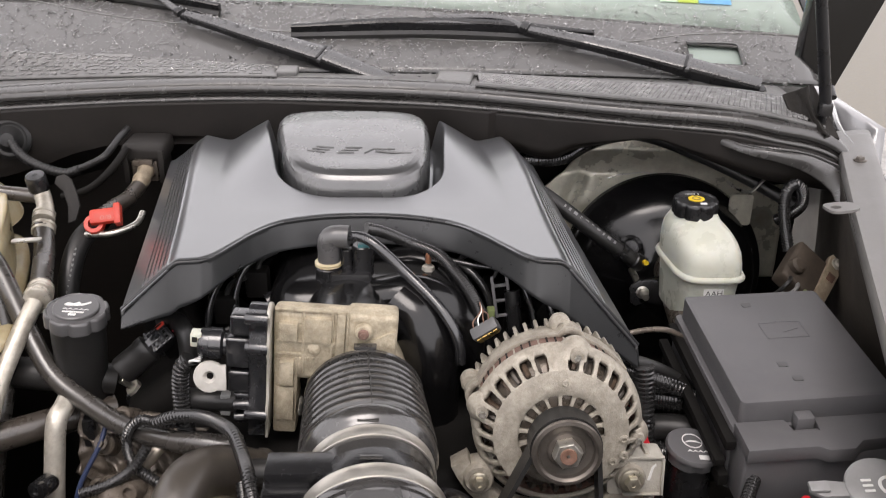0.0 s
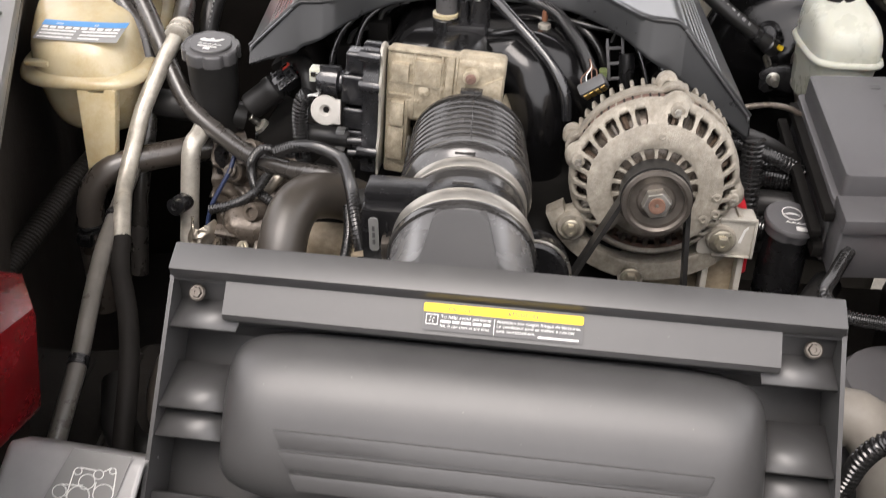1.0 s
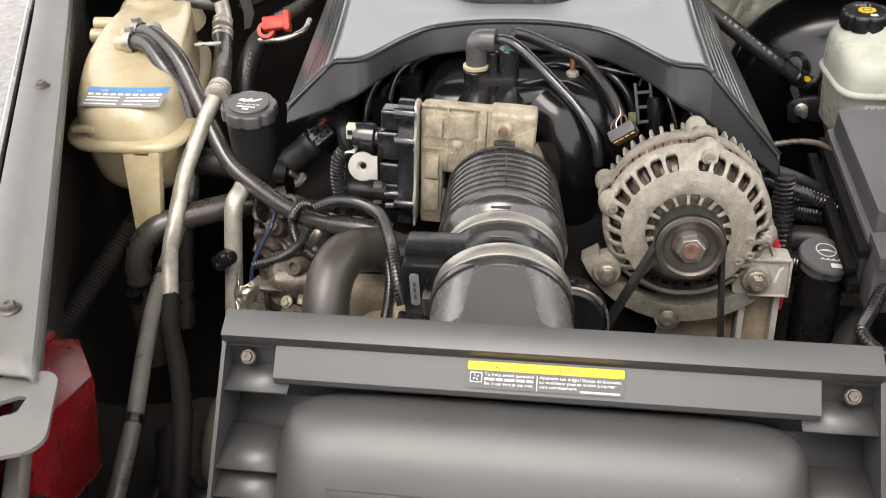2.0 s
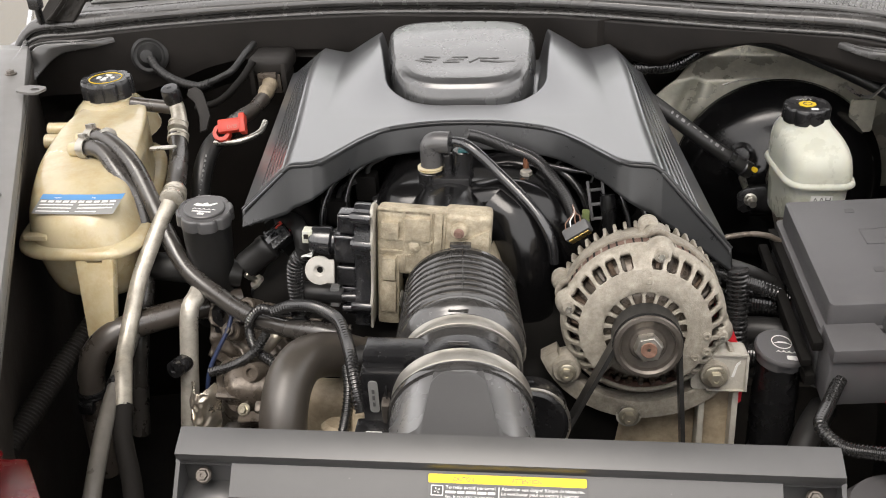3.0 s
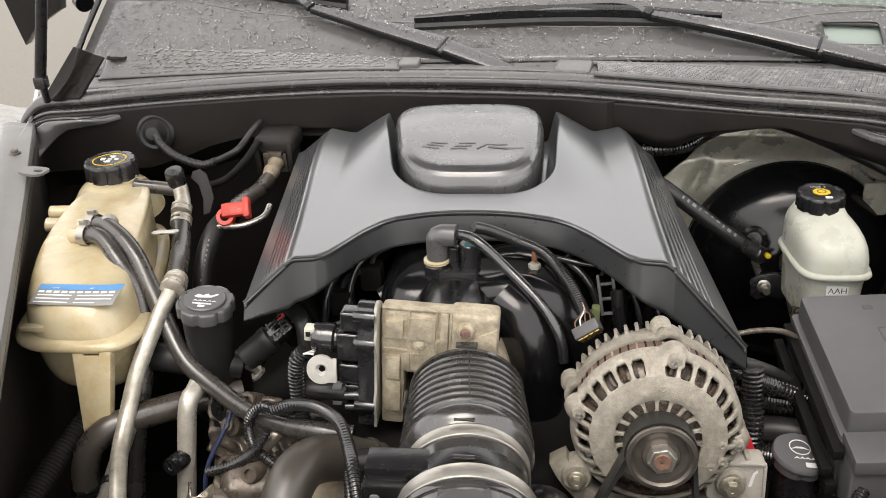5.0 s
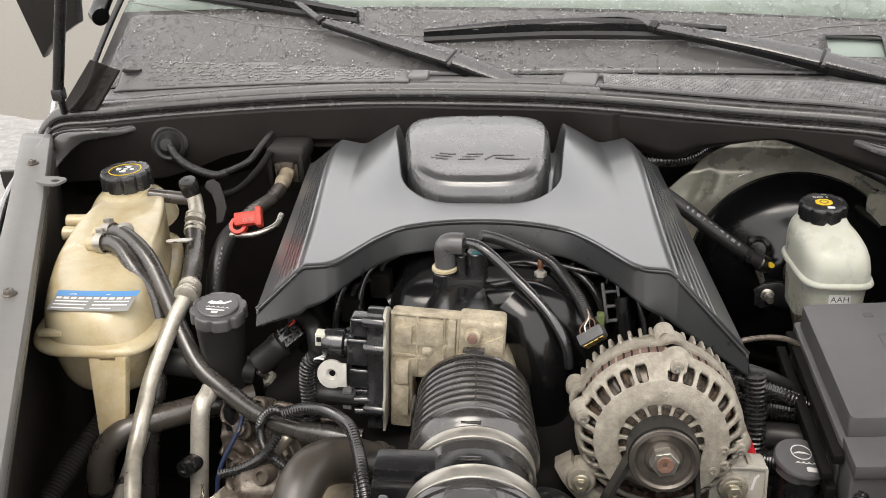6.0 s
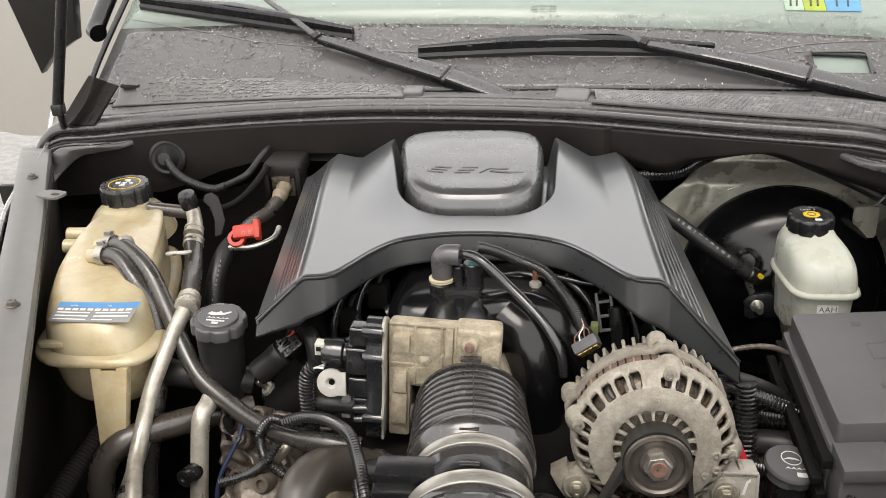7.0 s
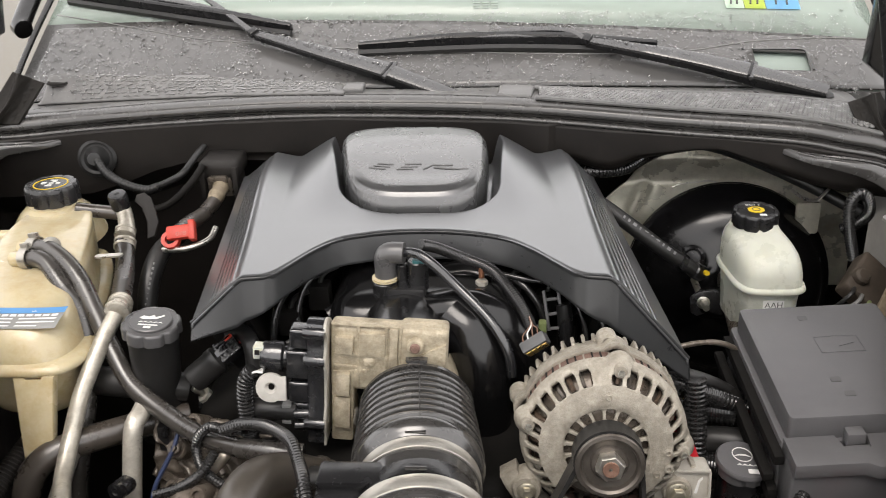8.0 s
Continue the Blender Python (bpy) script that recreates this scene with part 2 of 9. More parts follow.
def ground_mat():
    m = mat("wet_asphalt", (0.088, 0.080, 0.064), 0.50, 0, 0.6, 28.0, 1.0, 70, dust=0.6, dustcol=(0.20, 0.175, 0.13))
    return m


M_GROUND = ground_mat()
M_SNOW = mat("slushy_snow", (0.23, 0.227, 0.22), 0.5, 0, 0.5, 22, 1.0, 60, dust=0.5, dustcol=(0.13, 0.12, 0.10))

# ---- building helpers ----
ORIGIN = {}


def thing(name, base, label, category, group="", kind=""):
    ob = new(name)
    ob.empty_display_size = 0.05
    ob.location = base
    ORIGIN[ob.name] = Vector(base)
    return tagged(ob, label, category, group, kind)


def finish(bm, name, material, angle=38, shift=None):
    if shift is not None:
        bmesh.ops.translate(bm, verts=bm.verts, vec=-shift)
    bmesh.ops.recalc_face_normals(bm, faces=bm.faces)
    me = bpy.data.meshes.new(name)
    bm.to_mesh(me)
    bm.free()
    me.materials.append(material)
    me.shade_smooth()
    me.set_sharp_from_angle(angle=radians(angle))
    return me


def part(name, bm, material, parent, label="", angle=38):
    """One mesh under a thing or under a part; the bmesh is in world metres."""
    o = ORIGIN[parent.name]
    ob = new(name, finish(bm, name, material, angle, o))
    ob.parent = parent
    ORIGIN[ob.name] = o
    return tagged(ob, label)


def solo(name, bm, material, label, category, kind="", angle=38, group=""):
    """A thing that is one mesh."""
    c = sum((v.co for v in bm.verts), Vector()) / len(bm.verts)
    c.z = min(v.co.z for v in bm.verts)
    ob = new(name, finish(bm, name, material, angle, c))
    ob.location = c
    ORIGIN[ob.name] = c
    return tagged(ob, label, category, group, kind)


def axes(origin, z, x=None):
    """A frame at origin whose z runs along z, and whose x is near x."""
    z = Vector(z).normalized()
    x = Vector(x) if x is not None else (Vector((1, 0, 0)) if abs(z.x) < 0.9 else Vector((0, 1, 0)))
    x = (x - z * x.dot(z)).normalized()
    y = z.cross(x)
    return Matrix(((x.x, y.x, z.x, origin[0]), (x.y, y.y, z.y, origin[1]), (x.z, y.z, z.z, origin[2]), (0, 0, 0, 1)))


def add_box(bm, c, size, bev=0.0, m=None, seg=2):
    tmp = bmesh.new()
    bmesh.ops.create_cube(tmp, size=1)
    bmesh.ops.scale(tmp, vec=size, verts=tmp.verts)
    if bev:
        bmesh.ops.bevel(tmp, geom=list(tmp.edges), offset=bev, segments=seg, profile=0.6, affect="EDGES")
    bmesh.ops.translate(tmp, vec=c, verts=tmp.verts)
    if m is not None:
        bmesh.ops.transform(tmp, matrix=m, verts=tmp.verts)
    merge(bm, tmp)
    return bm


def merge(bm, tmp):
    keep = {v: bm.verts.new(v.co) for v in tmp.verts}
    for f in tmp.faces:
        try:
            bm.faces.new([keep[v] for v in f.verts])
        except ValueError:
            pass
    tmp.free()


def add_lathe(bm, profile, m, n=32, close=True):
    """profile: (radius, height) from one end to the other, turned round m's z."""
    rings = []
    for r, h in profile:
        if r < 1e-6:
            rings.append([bm.verts.new(m @ Vector((0, 0, h)))])
        else:
            rings.append([bm.verts.new(m @ Vector((r * math.cos(2 * math.pi * i / n), r * math.sin(2 * math.pi * i / n), h))) for i in range(n)])
    for a, b in zip(rings, rings[1:]):
        for i in range(n):
            j = (i + 1) % n
            if len(a) == 1 and len(b) == 1:
                continue
            if len(a) == 1:
                bm.faces.new((a[0], b[j], b[i]))
            elif len(b) == 1:
                bm.faces.new((a[i], a[j], b[0]))
            else:
                bm.faces.new((a[i], a[j], b[j], b[i]))
    if close:
        for ring in (rings[0], rings[-1]):
            if len(ring) > 2:
                bm.faces.new(ring)
    return bm


def add_cyl(bm, a, b, r, n=20, bev=0.0, r2=None):
    a, b = Vector(a), Vector(b)
    h = (b - a).length
    r2 = r if r2 is None else r2
    prof = [(r - bev, 0), (r, bev), (r2, h - bev), (r2 - bev, h)] if bev else [(r, 0), (r2, h)]
    return add_lathe(bm, prof, axes(a, b - a), n)


def smooth_path(pts, step):
    """A smooth line through the points, at even steps."""
    p = [Vector(q) for q in pts]
    p = [2 * p[0] - p[1]] + p + [2 * p[-1] - p[-2]]
    fine = []
    for i in range(1, len(p) - 2):
        a, b, c, d = p[i - 1:i + 3]
        k = 24
        for j in range(k):
            t = j / k
            fine.append(0.5 * ((2 * b) + (c - a) * t + (2 * a - 5 * b + 4 * c - d) * t * t + (3 * b - a - 3 * c + d) * t ** 3))
    fine.append(p[-2])
    out, need = [fine[0]], step
    for a, b in zip(fine, fine[1:]):
        seg = (b - a).length
        while seg >= need and seg > 0:
            a = a + (b - a) * (need / seg)
            out.append(a)
            seg = (b - a).length
            need = step
        need -= seg
    if (out[-1] - fine[-1]).length > step * 0.3:
        out.append(fine[-1])
    return out


def add_tube(bm, pts, r, n=12, step=0.006, ribs=0.0, depth=0.12, flat=1.0, r_end=None):
    """A pipe along the points; ribs: pitch of its corrugation."""
    if ribs:
        step = ribs / 4
    line = smooth_path(pts, step)
    t0 = (line[1] - line[0]).normalized()
    up = Vector((0, 0, 1)) if abs(t0.z) < 0.9 else Vector((0, 1, 0))
    side = t0.cross(up).normalized()
    rings = []
    for i, c in enumerate(line):
        t = (line[min(i + 1, len(line) - 1)] - line[max(i - 1, 0)]).normalized()
        side = (side - t * side.dot(t)).normalized()
        other = t.cross(side)
        rr = r if r_end is None else r + (r_end - r) * i / (len(line) - 1)
        if ribs:
            rr *= (1.0, 1.0, 1 - depth, 1 - depth)[i % 4]
        rings.append([bm.verts.new(c + side * (rr * math.cos(2 * math.pi * k / n)) + other * (rr * flat * math.sin(2 * math.pi * k / n))) for k in range(n)])
    for a, b in zip(rings, rings[1:]):
        for k in range(n):
            bm.faces.new((a[k], a[(k + 1) % n], b[(k + 1) % n], b[k]))
    bm.faces.new(rings[0])
    bm.faces.new(rings[-1])
    return bm


def add_prism(bm, outline, h0, h1, m=None, bev=0.0):
    """A plate from a flat outline, from height h0 to h1."""
    tmp = bmesh.new()
    f = tmp.faces.new([tmp.verts.new((x, y, h0)) for x, y in outline])
    ext = bmesh.ops.extrude_face_region(tmp, geom=[f])
    bmesh.ops.translate(tmp, vec=(0, 0, h1 - h0), verts=[v for v in ext["geom"] if isinstance(v, bmesh.types.BMVert)])
    if bev:
        edges = [e for e in tmp.edges if abs(e.verts[0].co.z - e.verts[1].co.z) < 1e-6]
        bmesh.ops.bevel(tmp, geom=edges, offset=bev, segments=2, profile=0.6, affect="EDGES")
    if m is not None:
        bmesh.ops.transform(tmp, matrix=m, verts=tmp.verts)
    merge(bm, tmp)
    return bm


def rounded(x0, y0, x1, y1, r, n=5):
    out = []
    for cx, cy, a in ((x1 - r, y1 - r, 0), (x0 + r, y1 - r, 90), (x0 + r, y0 + r, 180), (x1 - r, y0 + r, 270)):
        for i in range(n + 1):
            t = radians(a + 90 * i / n)
            out.append((cx + r * math.cos(t), cy + r * math.sin(t)))
    return out


def add_bolt(bm, c, axis, r=0.008, h=0.006, washer=True):
    m = axes(c, axis)
    if washer:
        add_lathe(bm, [(0, 0), (r * 1.45, 0), (r * 1.45, 0.0015), (r * 1.2, 0.0025), (0, 0.0025)], m, 24, False)
    add_lathe(bm, [(r, 0.002), (r, h), (r * 0.85, h + 0.0012), (r * 0.35, h + 0.0012), (r * 0.3, h + 0.0004), (0, h + 0.0004)], m, 6, False)
    return bm


def sheet(bm, fn, nu, nv):
    """A grid of fn(u, v), u and v from 0 to 1."""
    g = [[bm.verts.new(fn(i / nu, j / nv)) for i in range(nu + 1)] for j in range(nv + 1)]
    for j in range(nv):
        for i in range(nu):
            bm.faces.new((g[j][i], g[j][i + 1], g[j + 1][i + 1], g[j + 1][i]))
    return g


def lerp(a, b, t):
    return a + (b - a) * t


def step01(a, b, x):
    t = min(1, max(0, (x - a) / (b - a)))
    return t * t * (3 - 2 * t)


def between(rows, x):
    """Straight lines through (x, value) rows."""
    if x <= rows[0][0]:
        return rows[0][1]
    for (x0, v0), (x1, v1) in zip(rows, rows[1:]):
        if x <= x1:
            return v0 + (v1 - v0) * (x - x0) / (x1 - x0)
    return rows[-1][1]


def solidify(ob, t):
    mo = ob.modifiers.new("thickness", "SOLIDIFY")
    mo.thickness, mo.offset = t, -1
    return ob


def solid_sheet(bm, t):
    """Give an open sheet a thickness in its own mesh."""
    bmesh.ops.solidify(bm, geom=list(bm.faces), thickness=t)
    return bm


def curved(rows, x):
    """A smooth line through (x, value) rows."""
    if x <= rows[0][0]:
        return rows[0][1]
    if x >= rows[-1][0]:
        return rows[-1][1]
    for i in range(len(rows) - 1):
        (x0, v0), (x1, v1) = rows[i], rows[i + 1]
        if x <= x1:
            sl = (v1 - v0) / (x1 - x0)
            m0 = sl if i == 0 else (v1 - rows[i - 1][1]) / (x1 - rows[i - 1][0])
            m1 = sl if i == len(rows) - 2 else (rows[i + 2][1] - v0) / (rows[i + 2][0] - x0)
            t, d = (x - x0) / (x1 - x0), x1 - x0
            return (2 * t ** 3 - 3 * t * t + 1) * v0 + (t ** 3 - 2 * t * t + t) * d * m0 + (3 * t * t - 2 * t ** 3) * v1 + (t ** 3 - t * t) * d * m1

# ---- ground ----
bm = bmesh.new()
sheet(bm, lambda u, v: Vector((lerp(-300, 300, u), lerp(-300, 300, v), 0)), 20, 20)
solo("ground", bm, M_GROUND, "wet grey-brown asphalt of a parking place", "ground", "structure")


# grey-white slush on both sides of the car
for x0, x1 in ((-9.0, -1.7), (1.75, 8.0)):
    bm = bmesh.new()

    def slush(u, v, x0=x0, x1=x1):
        x, y = lerp(x0, x1, u), lerp(0.5, 4.75, v)
        e = min(1, 5 * min(u, 1 - u, v * 2, (1 - v) * 4)) 
        return Vector((x + 0.15 * noise.noise((y * 2.1, x, 0)), y + 0.12 * noise.noise((x * 2.7, y, 4)), 0.004 + 0.03 * max(0, e) * (0.4 + abs(noise.noise((x * 3.1, y * 3.3, 1))))))
    sheet(bm, slush, 50, 36)
    solo("slush_patch", bm, M_SNOW, "grey-white trampled slush on the asphalt", "slush", "stuff")


# ---- engine bay shell ----
def edge_left(y):
    return -0.189 - 0.476 * (y - 0.314)


def edge_right(y):
    return 0.494 + 0.336 * (y - 0.662)


SEAL = [(-0.640, 1.208, 1.080), (-0.646, 1.222, 1.104), (-0.635, 1.234, 1.124), (-0.611, 1.241, 1.1365), (-0.551, 1.246, 1.139), (-0.44, 1.252, 1.147), (-0.27, 1.256, 1.156), (-0.1, 1.252, 1.161), (0.15, 1.225, 1.161),
        (0.37, 1.180, 1.153), (0.51, 1.148, 1.150), (0.571, 1.137, 1.141), (0.612, 1.133, 1.134), (0.643, 1.127, 1.123), (0.661, 1.117, 1.106), (0.663, 1.108, 1.090)]


def seal_y(x):
    return between([(p[0], p[1]) for p in SEAL], x)


def seal_z(x):
    return between([(p[0], p[2]) for p in SEAL], x)


# firewall: follows the cowl on the passenger half, set back behind the brake booster
bm = bmesh.new()


def wall_y(x):
    return lerp(seal_y(x) - 0.012, 1.33, step01(0.20, 0.27, x))


def wall_low(x):
    """The height at which the upper panel turns back into the dark recess."""
    return between([(-0.70, 1.035), (-0.465, 1.040), (-0.413, 1.055), (-0.365, 1.073), (-0.318, 1.084), (-0.25, 1.086), (0.0, 1.087), (0.72, 1.09)], x)


def wall_pt(u, v):
    x = lerp(-0.70, 0.72, u)
    top, low = seal_z(x) - 0.022, wall_low(x)
    if v > 0.5:
        z = lerp(low, top, (v - 0.5) / 0.5)
        back = 0.004 * noise.noise((x * 6, z * 6, 2.0))
    else:
        z = lerp(0.36, low - 0.004, v / 0.5)
        back = 0.055 * step01(0.5, 0.47, v)
    return Vector((x, wall_y(x) + back, z))


sheet(bm, wall_pt, 90, 60)
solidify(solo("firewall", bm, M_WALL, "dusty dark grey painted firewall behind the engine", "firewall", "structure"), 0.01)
APRON = [(0.140, 1.097), (0.238, 1.083), (0.285, 1.073), (0.318, 1.090), (0.350, 1.099), (0.420, 1.112), (0.465, 1.097), (0.543, 1.071), (0.592, 1.062), (0.66, 1.055)]
bm = bmesh.new()


def apron(u, v):
    x = lerp(0.14, 0.66, u)
    low = curved(APRON, x)
    z = lerp(low, seal_z(x) - 0.024, v)
    return Vector((x, seal_y(x) - 0.010 + 0.012 * step01(0.25, 0.0, v), z))


sheet(bm, apron, 90, 16)
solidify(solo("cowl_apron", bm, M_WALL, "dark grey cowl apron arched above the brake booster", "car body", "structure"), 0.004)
# closes the booster recess from above; the recess shade is put into its colour
bm = bmesh.new()
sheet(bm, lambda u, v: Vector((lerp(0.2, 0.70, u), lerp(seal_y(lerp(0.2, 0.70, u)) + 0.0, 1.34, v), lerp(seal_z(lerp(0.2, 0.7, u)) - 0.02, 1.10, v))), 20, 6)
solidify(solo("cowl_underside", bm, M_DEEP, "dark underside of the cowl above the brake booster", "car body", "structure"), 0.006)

# inner fender walls, floor of the bay
for name, fn, sx in (("inner_fender", edge_left, -1), ("inner_fender", edge_right, 1)):
    bm = bmesh.new()

    def wall(u, v, fn=fn, sx=sx):
        y = lerp(-0.15, 1.34, u)
        out = (0.075 if sx > 0 else 0.030) * step01(0.92, 0.70, y) * step01(0.995, 0.90, v)
        return Vector((fn(y) + sx * (0.006 + out + 0.03 * math.sin(v * math.pi)), y, lerp(0.40, 1.094, v)))
    sheet(bm, wall, 30, 30)
    solidify(solo(name, bm, M_INNER, "dirty black inner fender wall of the engine bay", "car body", "structure"), 0.006)
bm = bmesh.new()
sheet(bm, lambda u, v: Vector((lerp(edge_left(lerp(0.0, 1.34, v)) - 0.09, edge_right(lerp(0.0, 1.34, v)) + 0.09, u), lerp(0.0, 1.34, v), 0.42 + 0.03 * noise.noise((u * 9, v * 9, 0)))), 24, 24)
solo("bay_floor", bm, M_FLOOR, "dark greasy floor of the engine bay", "car body", "structure")


# ---- fenders ----
def fender(fn, sx, label):
    t = thing("fender", (fn(0.7) + sx * 0.05, 0.7, 0.9), label, "fender")
    bm = bmesh.new()
    prof = [(0.0, 1.086), (0.0, 1.099), (0.002, 1.102), (0.018, 1.1025), (0.030, 1.104), (0.043, 1.104), (0.047, 1.102), (0.050, 1.094)]

    def top(u, v):
        y = lerp(0.325 if sx < 0 else 0.30, 1.20, u)
        k = v * (len(prof) - 1)
        d = between([(i, p[0]) for i, p in enumerate(prof)], k)
        z = between([(i, p[1]) for i, p in enumerate(prof)], k)
        return Vector((fn(y) + sx * d, y, z + 0.010 * step01(0.9, 1.2, y)))
    sheet(bm, top, 40, 14)
    solidify(part("flange", bm, M_FENDER, t, "matt grey drip flange"), 0.003)
    bm = bmesh.new()
    outer = [(0.052, 1.094), (0.053, 1.101), (0.056, 1.103), (0.060, 1.101), (0.066, 1.090), (0.078, 1.05), (0.095, 0.98), (0.11, 0.88), (0.12, 0.7), (0.12, 0.45)]

    def side(u, v):
        y = lerp(0.10, 1.45, u)
        k = v * (len(outer) - 1)
        d = between([(i, p[0]) for i, p in enumerate(outer)], k)
        z = between([(i, p[1]) for i, p in enumerate(outer)], k)
        pull = 0.050 * step01(0.95, 1.25, y)
        return Vector((fn(y) + sx * (d - pull), y, z + 0.010 * step01(0.9, 1.2, y) - 0.16 * step01(0.4, 0.1, y)))
    sheet(bm, side, 40, 27)
    solidify(part("outer_panel", bm, M_PAINT, t, "wet glossy grey painted outer panel"), 0.003)
    bm = bmesh.new()
    for y in (0.385, 0.735, 1.085):
        add_bolt(bm, (fn(y) + sx * 0.022, y, 1.1025 + 0.010 * step01(0.9, 1.2, y)), (0, 0, 1), 0.0055, 0.005)
        part("bolt", bm, M_PULLEY, t, "dull steel bolt")
        bm = bmesh.new()
    bm.free()
    return t


M_PAINT = mat("wet_grey_car_paint", (0.30, 0.30, 0.305), 0.2, 0.3, 0.1, 20, 0.1, 120, coat=0.6)
fl = fender(edge_left, -1, "grey metal fender edge with bolts on the passenger side")
fr = fender(edge_right, 1, "grey metal fender edge with bolts on the driver side")


def tab(x, y, z, turn, parent):
    bm = bmesh.new()
    m = pose(x, y, z, 0, 0, turn)
    # plate with a real hole: ring of quads between outline and hole
    n = 32
    ro, rh = [], []
    for i in range(n):
        a = 2 * math.pi * i / n
        d = Vector((math.cos(a), math.sin(a)))
        rx = 0.013 if d.x > 0 else 0.026
        k = (abs(d.x / rx) ** 3 + abs(d.y / 0.0125) ** 3) ** (-1 / 3)
        ro.append(d * k)
        rh.append(Vector((0.0015 + 0.0065 * d.x, 0.0042 * d.y)))
    for h0, h1 in ((0.0, 0.003),):
        a0 = [bm.verts.new(m @ Vector((p.x, p.y, h0))) for p in ro]
        a1 = [bm.verts.new(m @ Vector((p.x, p.y, h1))) for p in ro]
        b0 = [bm.verts.new(m @ Vector((p.x, p.y, h0))) for p in rh]
        b1 = [bm.verts.new(m @ Vector((p.x, p.y, h1))) for p in rh]
        for i in range(n):
            j = (i + 1) % n
            bm.faces.new((a0[i], a0[j], a1[j], a1[i]))
            bm.faces.new((b0[i], b1[i], b1[j], b0[j]))
            bm.faces.new((a1[i], a1[j], b1[j], b1[i]))
            bm.faces.new((a0[i], b0[i], b0[j], a0[j]))
    part("mounting_tab", bm, M_FENDER, parent)


tab(-0.507, 1.013, 1.111, -15, fl)
tab(0.556, 0.915, 1.113, 195, fr)

# front end plate of the passenger fender, with a slot
bm = bmesh.new()
m = pose(-0.196, 0.309, 1.094, 0, 0, 20)
rim = rounded(-0.045, -0.045, 0.020, 0.026, 0.014, 9)
slot = []
for px, py in rim:
    a = math.atan2(py + 0.003, px + 0.006)
    k = 1 / math.hypot(math.cos(a - 0.35) / 0.011, math.sin(a - 0.35) / 0.0078)
    slot.append((-0.006 + k * math.cos(a), -0.003 + k * math.sin(a)))
rows = [[bm.verts.new(m @ Vector((x, y, h))) for x, y in ring] for ring, h in ((rim, -0.0015), (rim, 0.0015), (slot, 0.0015), (slot, -0.0015), (rim, -0.0015))]
for a, b in zip(rows, rows[1:]):
    for i in range(len(rim)):
        j = (i + 1) % len(rim)
        bm.faces.new((a[i], a[j], b[j], b[i]))
bmesh.ops.remove_doubles(bm, verts=bm.verts, dist=1e-5)
solo("fender_end_plate", bm, M_FENDER, "light grey steel end plate with a slotted hole", "bracket")

# front bumper closes the car below and ahead of the radiator
bp0 = thing("front_bumper", (0.14, -0.02, 0.30), "wet grey painted front bumper below the radiator", "bumper")
bm = bmesh.new()


def bumper(u, v):
    k = 2 * u - 1
    return Vector((0.12 + k * 0.42, 0.06 + 0.20 * k * k - 0.07 * math.sin(math.pi * v), lerp(0.80, 0.32, v) - 0.03 * k * k))


sheet(bm, bumper, 30, 16)
solidify(part("fascia", bm, M_PAINT, bp0, angle=60), 0.006)
for z in (0.66, 0.60, 0.54):
    bm = bmesh.new()
    add_tube(bm, [bumper(0.25 + 0.05 * i, (0.80 - z) / 0.48) + Vector((0, -0.008, 0)) for i in range(11)], 0.008, 8, 0.03)
    part("grille_bar", bm, M_BLACK, bp0)

# ---- cowl, seal, windshield ----
t = thing("hood_seal", (0.05, 1.22, 1.13), "dark grey rubber weatherstrip along the cowl edge", "weatherstrip")


def seal_row(u):
    k = u * (len(SEAL) - 1)
    return Vector([curved([(i, p[j]) for i, p in enumerate(SEAL)], k) for j in range(3)])


def seal_strip(name, prof, material, label=""):
    """A rubber profile of (back, up) offsets drawn along the cowl edge."""
    n = len(prof) - 1
    bm = bmesh.new()
    sheet(bm, lambda u, v: seal_row(u) + Vector((0, curved([(i, q[0]) for i, q in enumerate(prof)], v * n), curved([(i, q[1]) for i, q in enumerate(prof)], v * n))), 150, n * 3)
    return solidify(part(name, bm, material, t, label, angle=40), 0.002)


seal_strip("upper_band", [(0.026, 0.0000), (0.014, 0.0015), (0.004, 0.0000), (-0.0025, -0.0045), (-0.0045, -0.0095), (-0.0015, -0.0130)], M_SEAL)
seal_strip("groove", [(-0.0015, -0.0125), (0.0015, -0.0150), (-0.0005, -0.0172), (0.0008, -0.0190), (-0.0015, -0.0208)], M_SEALSHADE, "groove of the weatherstrip, its shade put into the colour")
seal_strip("lower_bead", [(0.000, -0.0200), (-0.0045, -0.0202), (-0.0070, -0.0212), (-0.0072, -0.0228), (-0.0050, -0.0245)], M_SEAL)
seal_strip("front_lip", [(-0.0050, -0.0240), (-0.0058, -0.0290), (-0.0058, -0.0345), (-0.0040, -0.0370), (0.003, -0.0375)], M_SEALSHADE, "flat lip of the weatherstrip, its shade put into the colour")

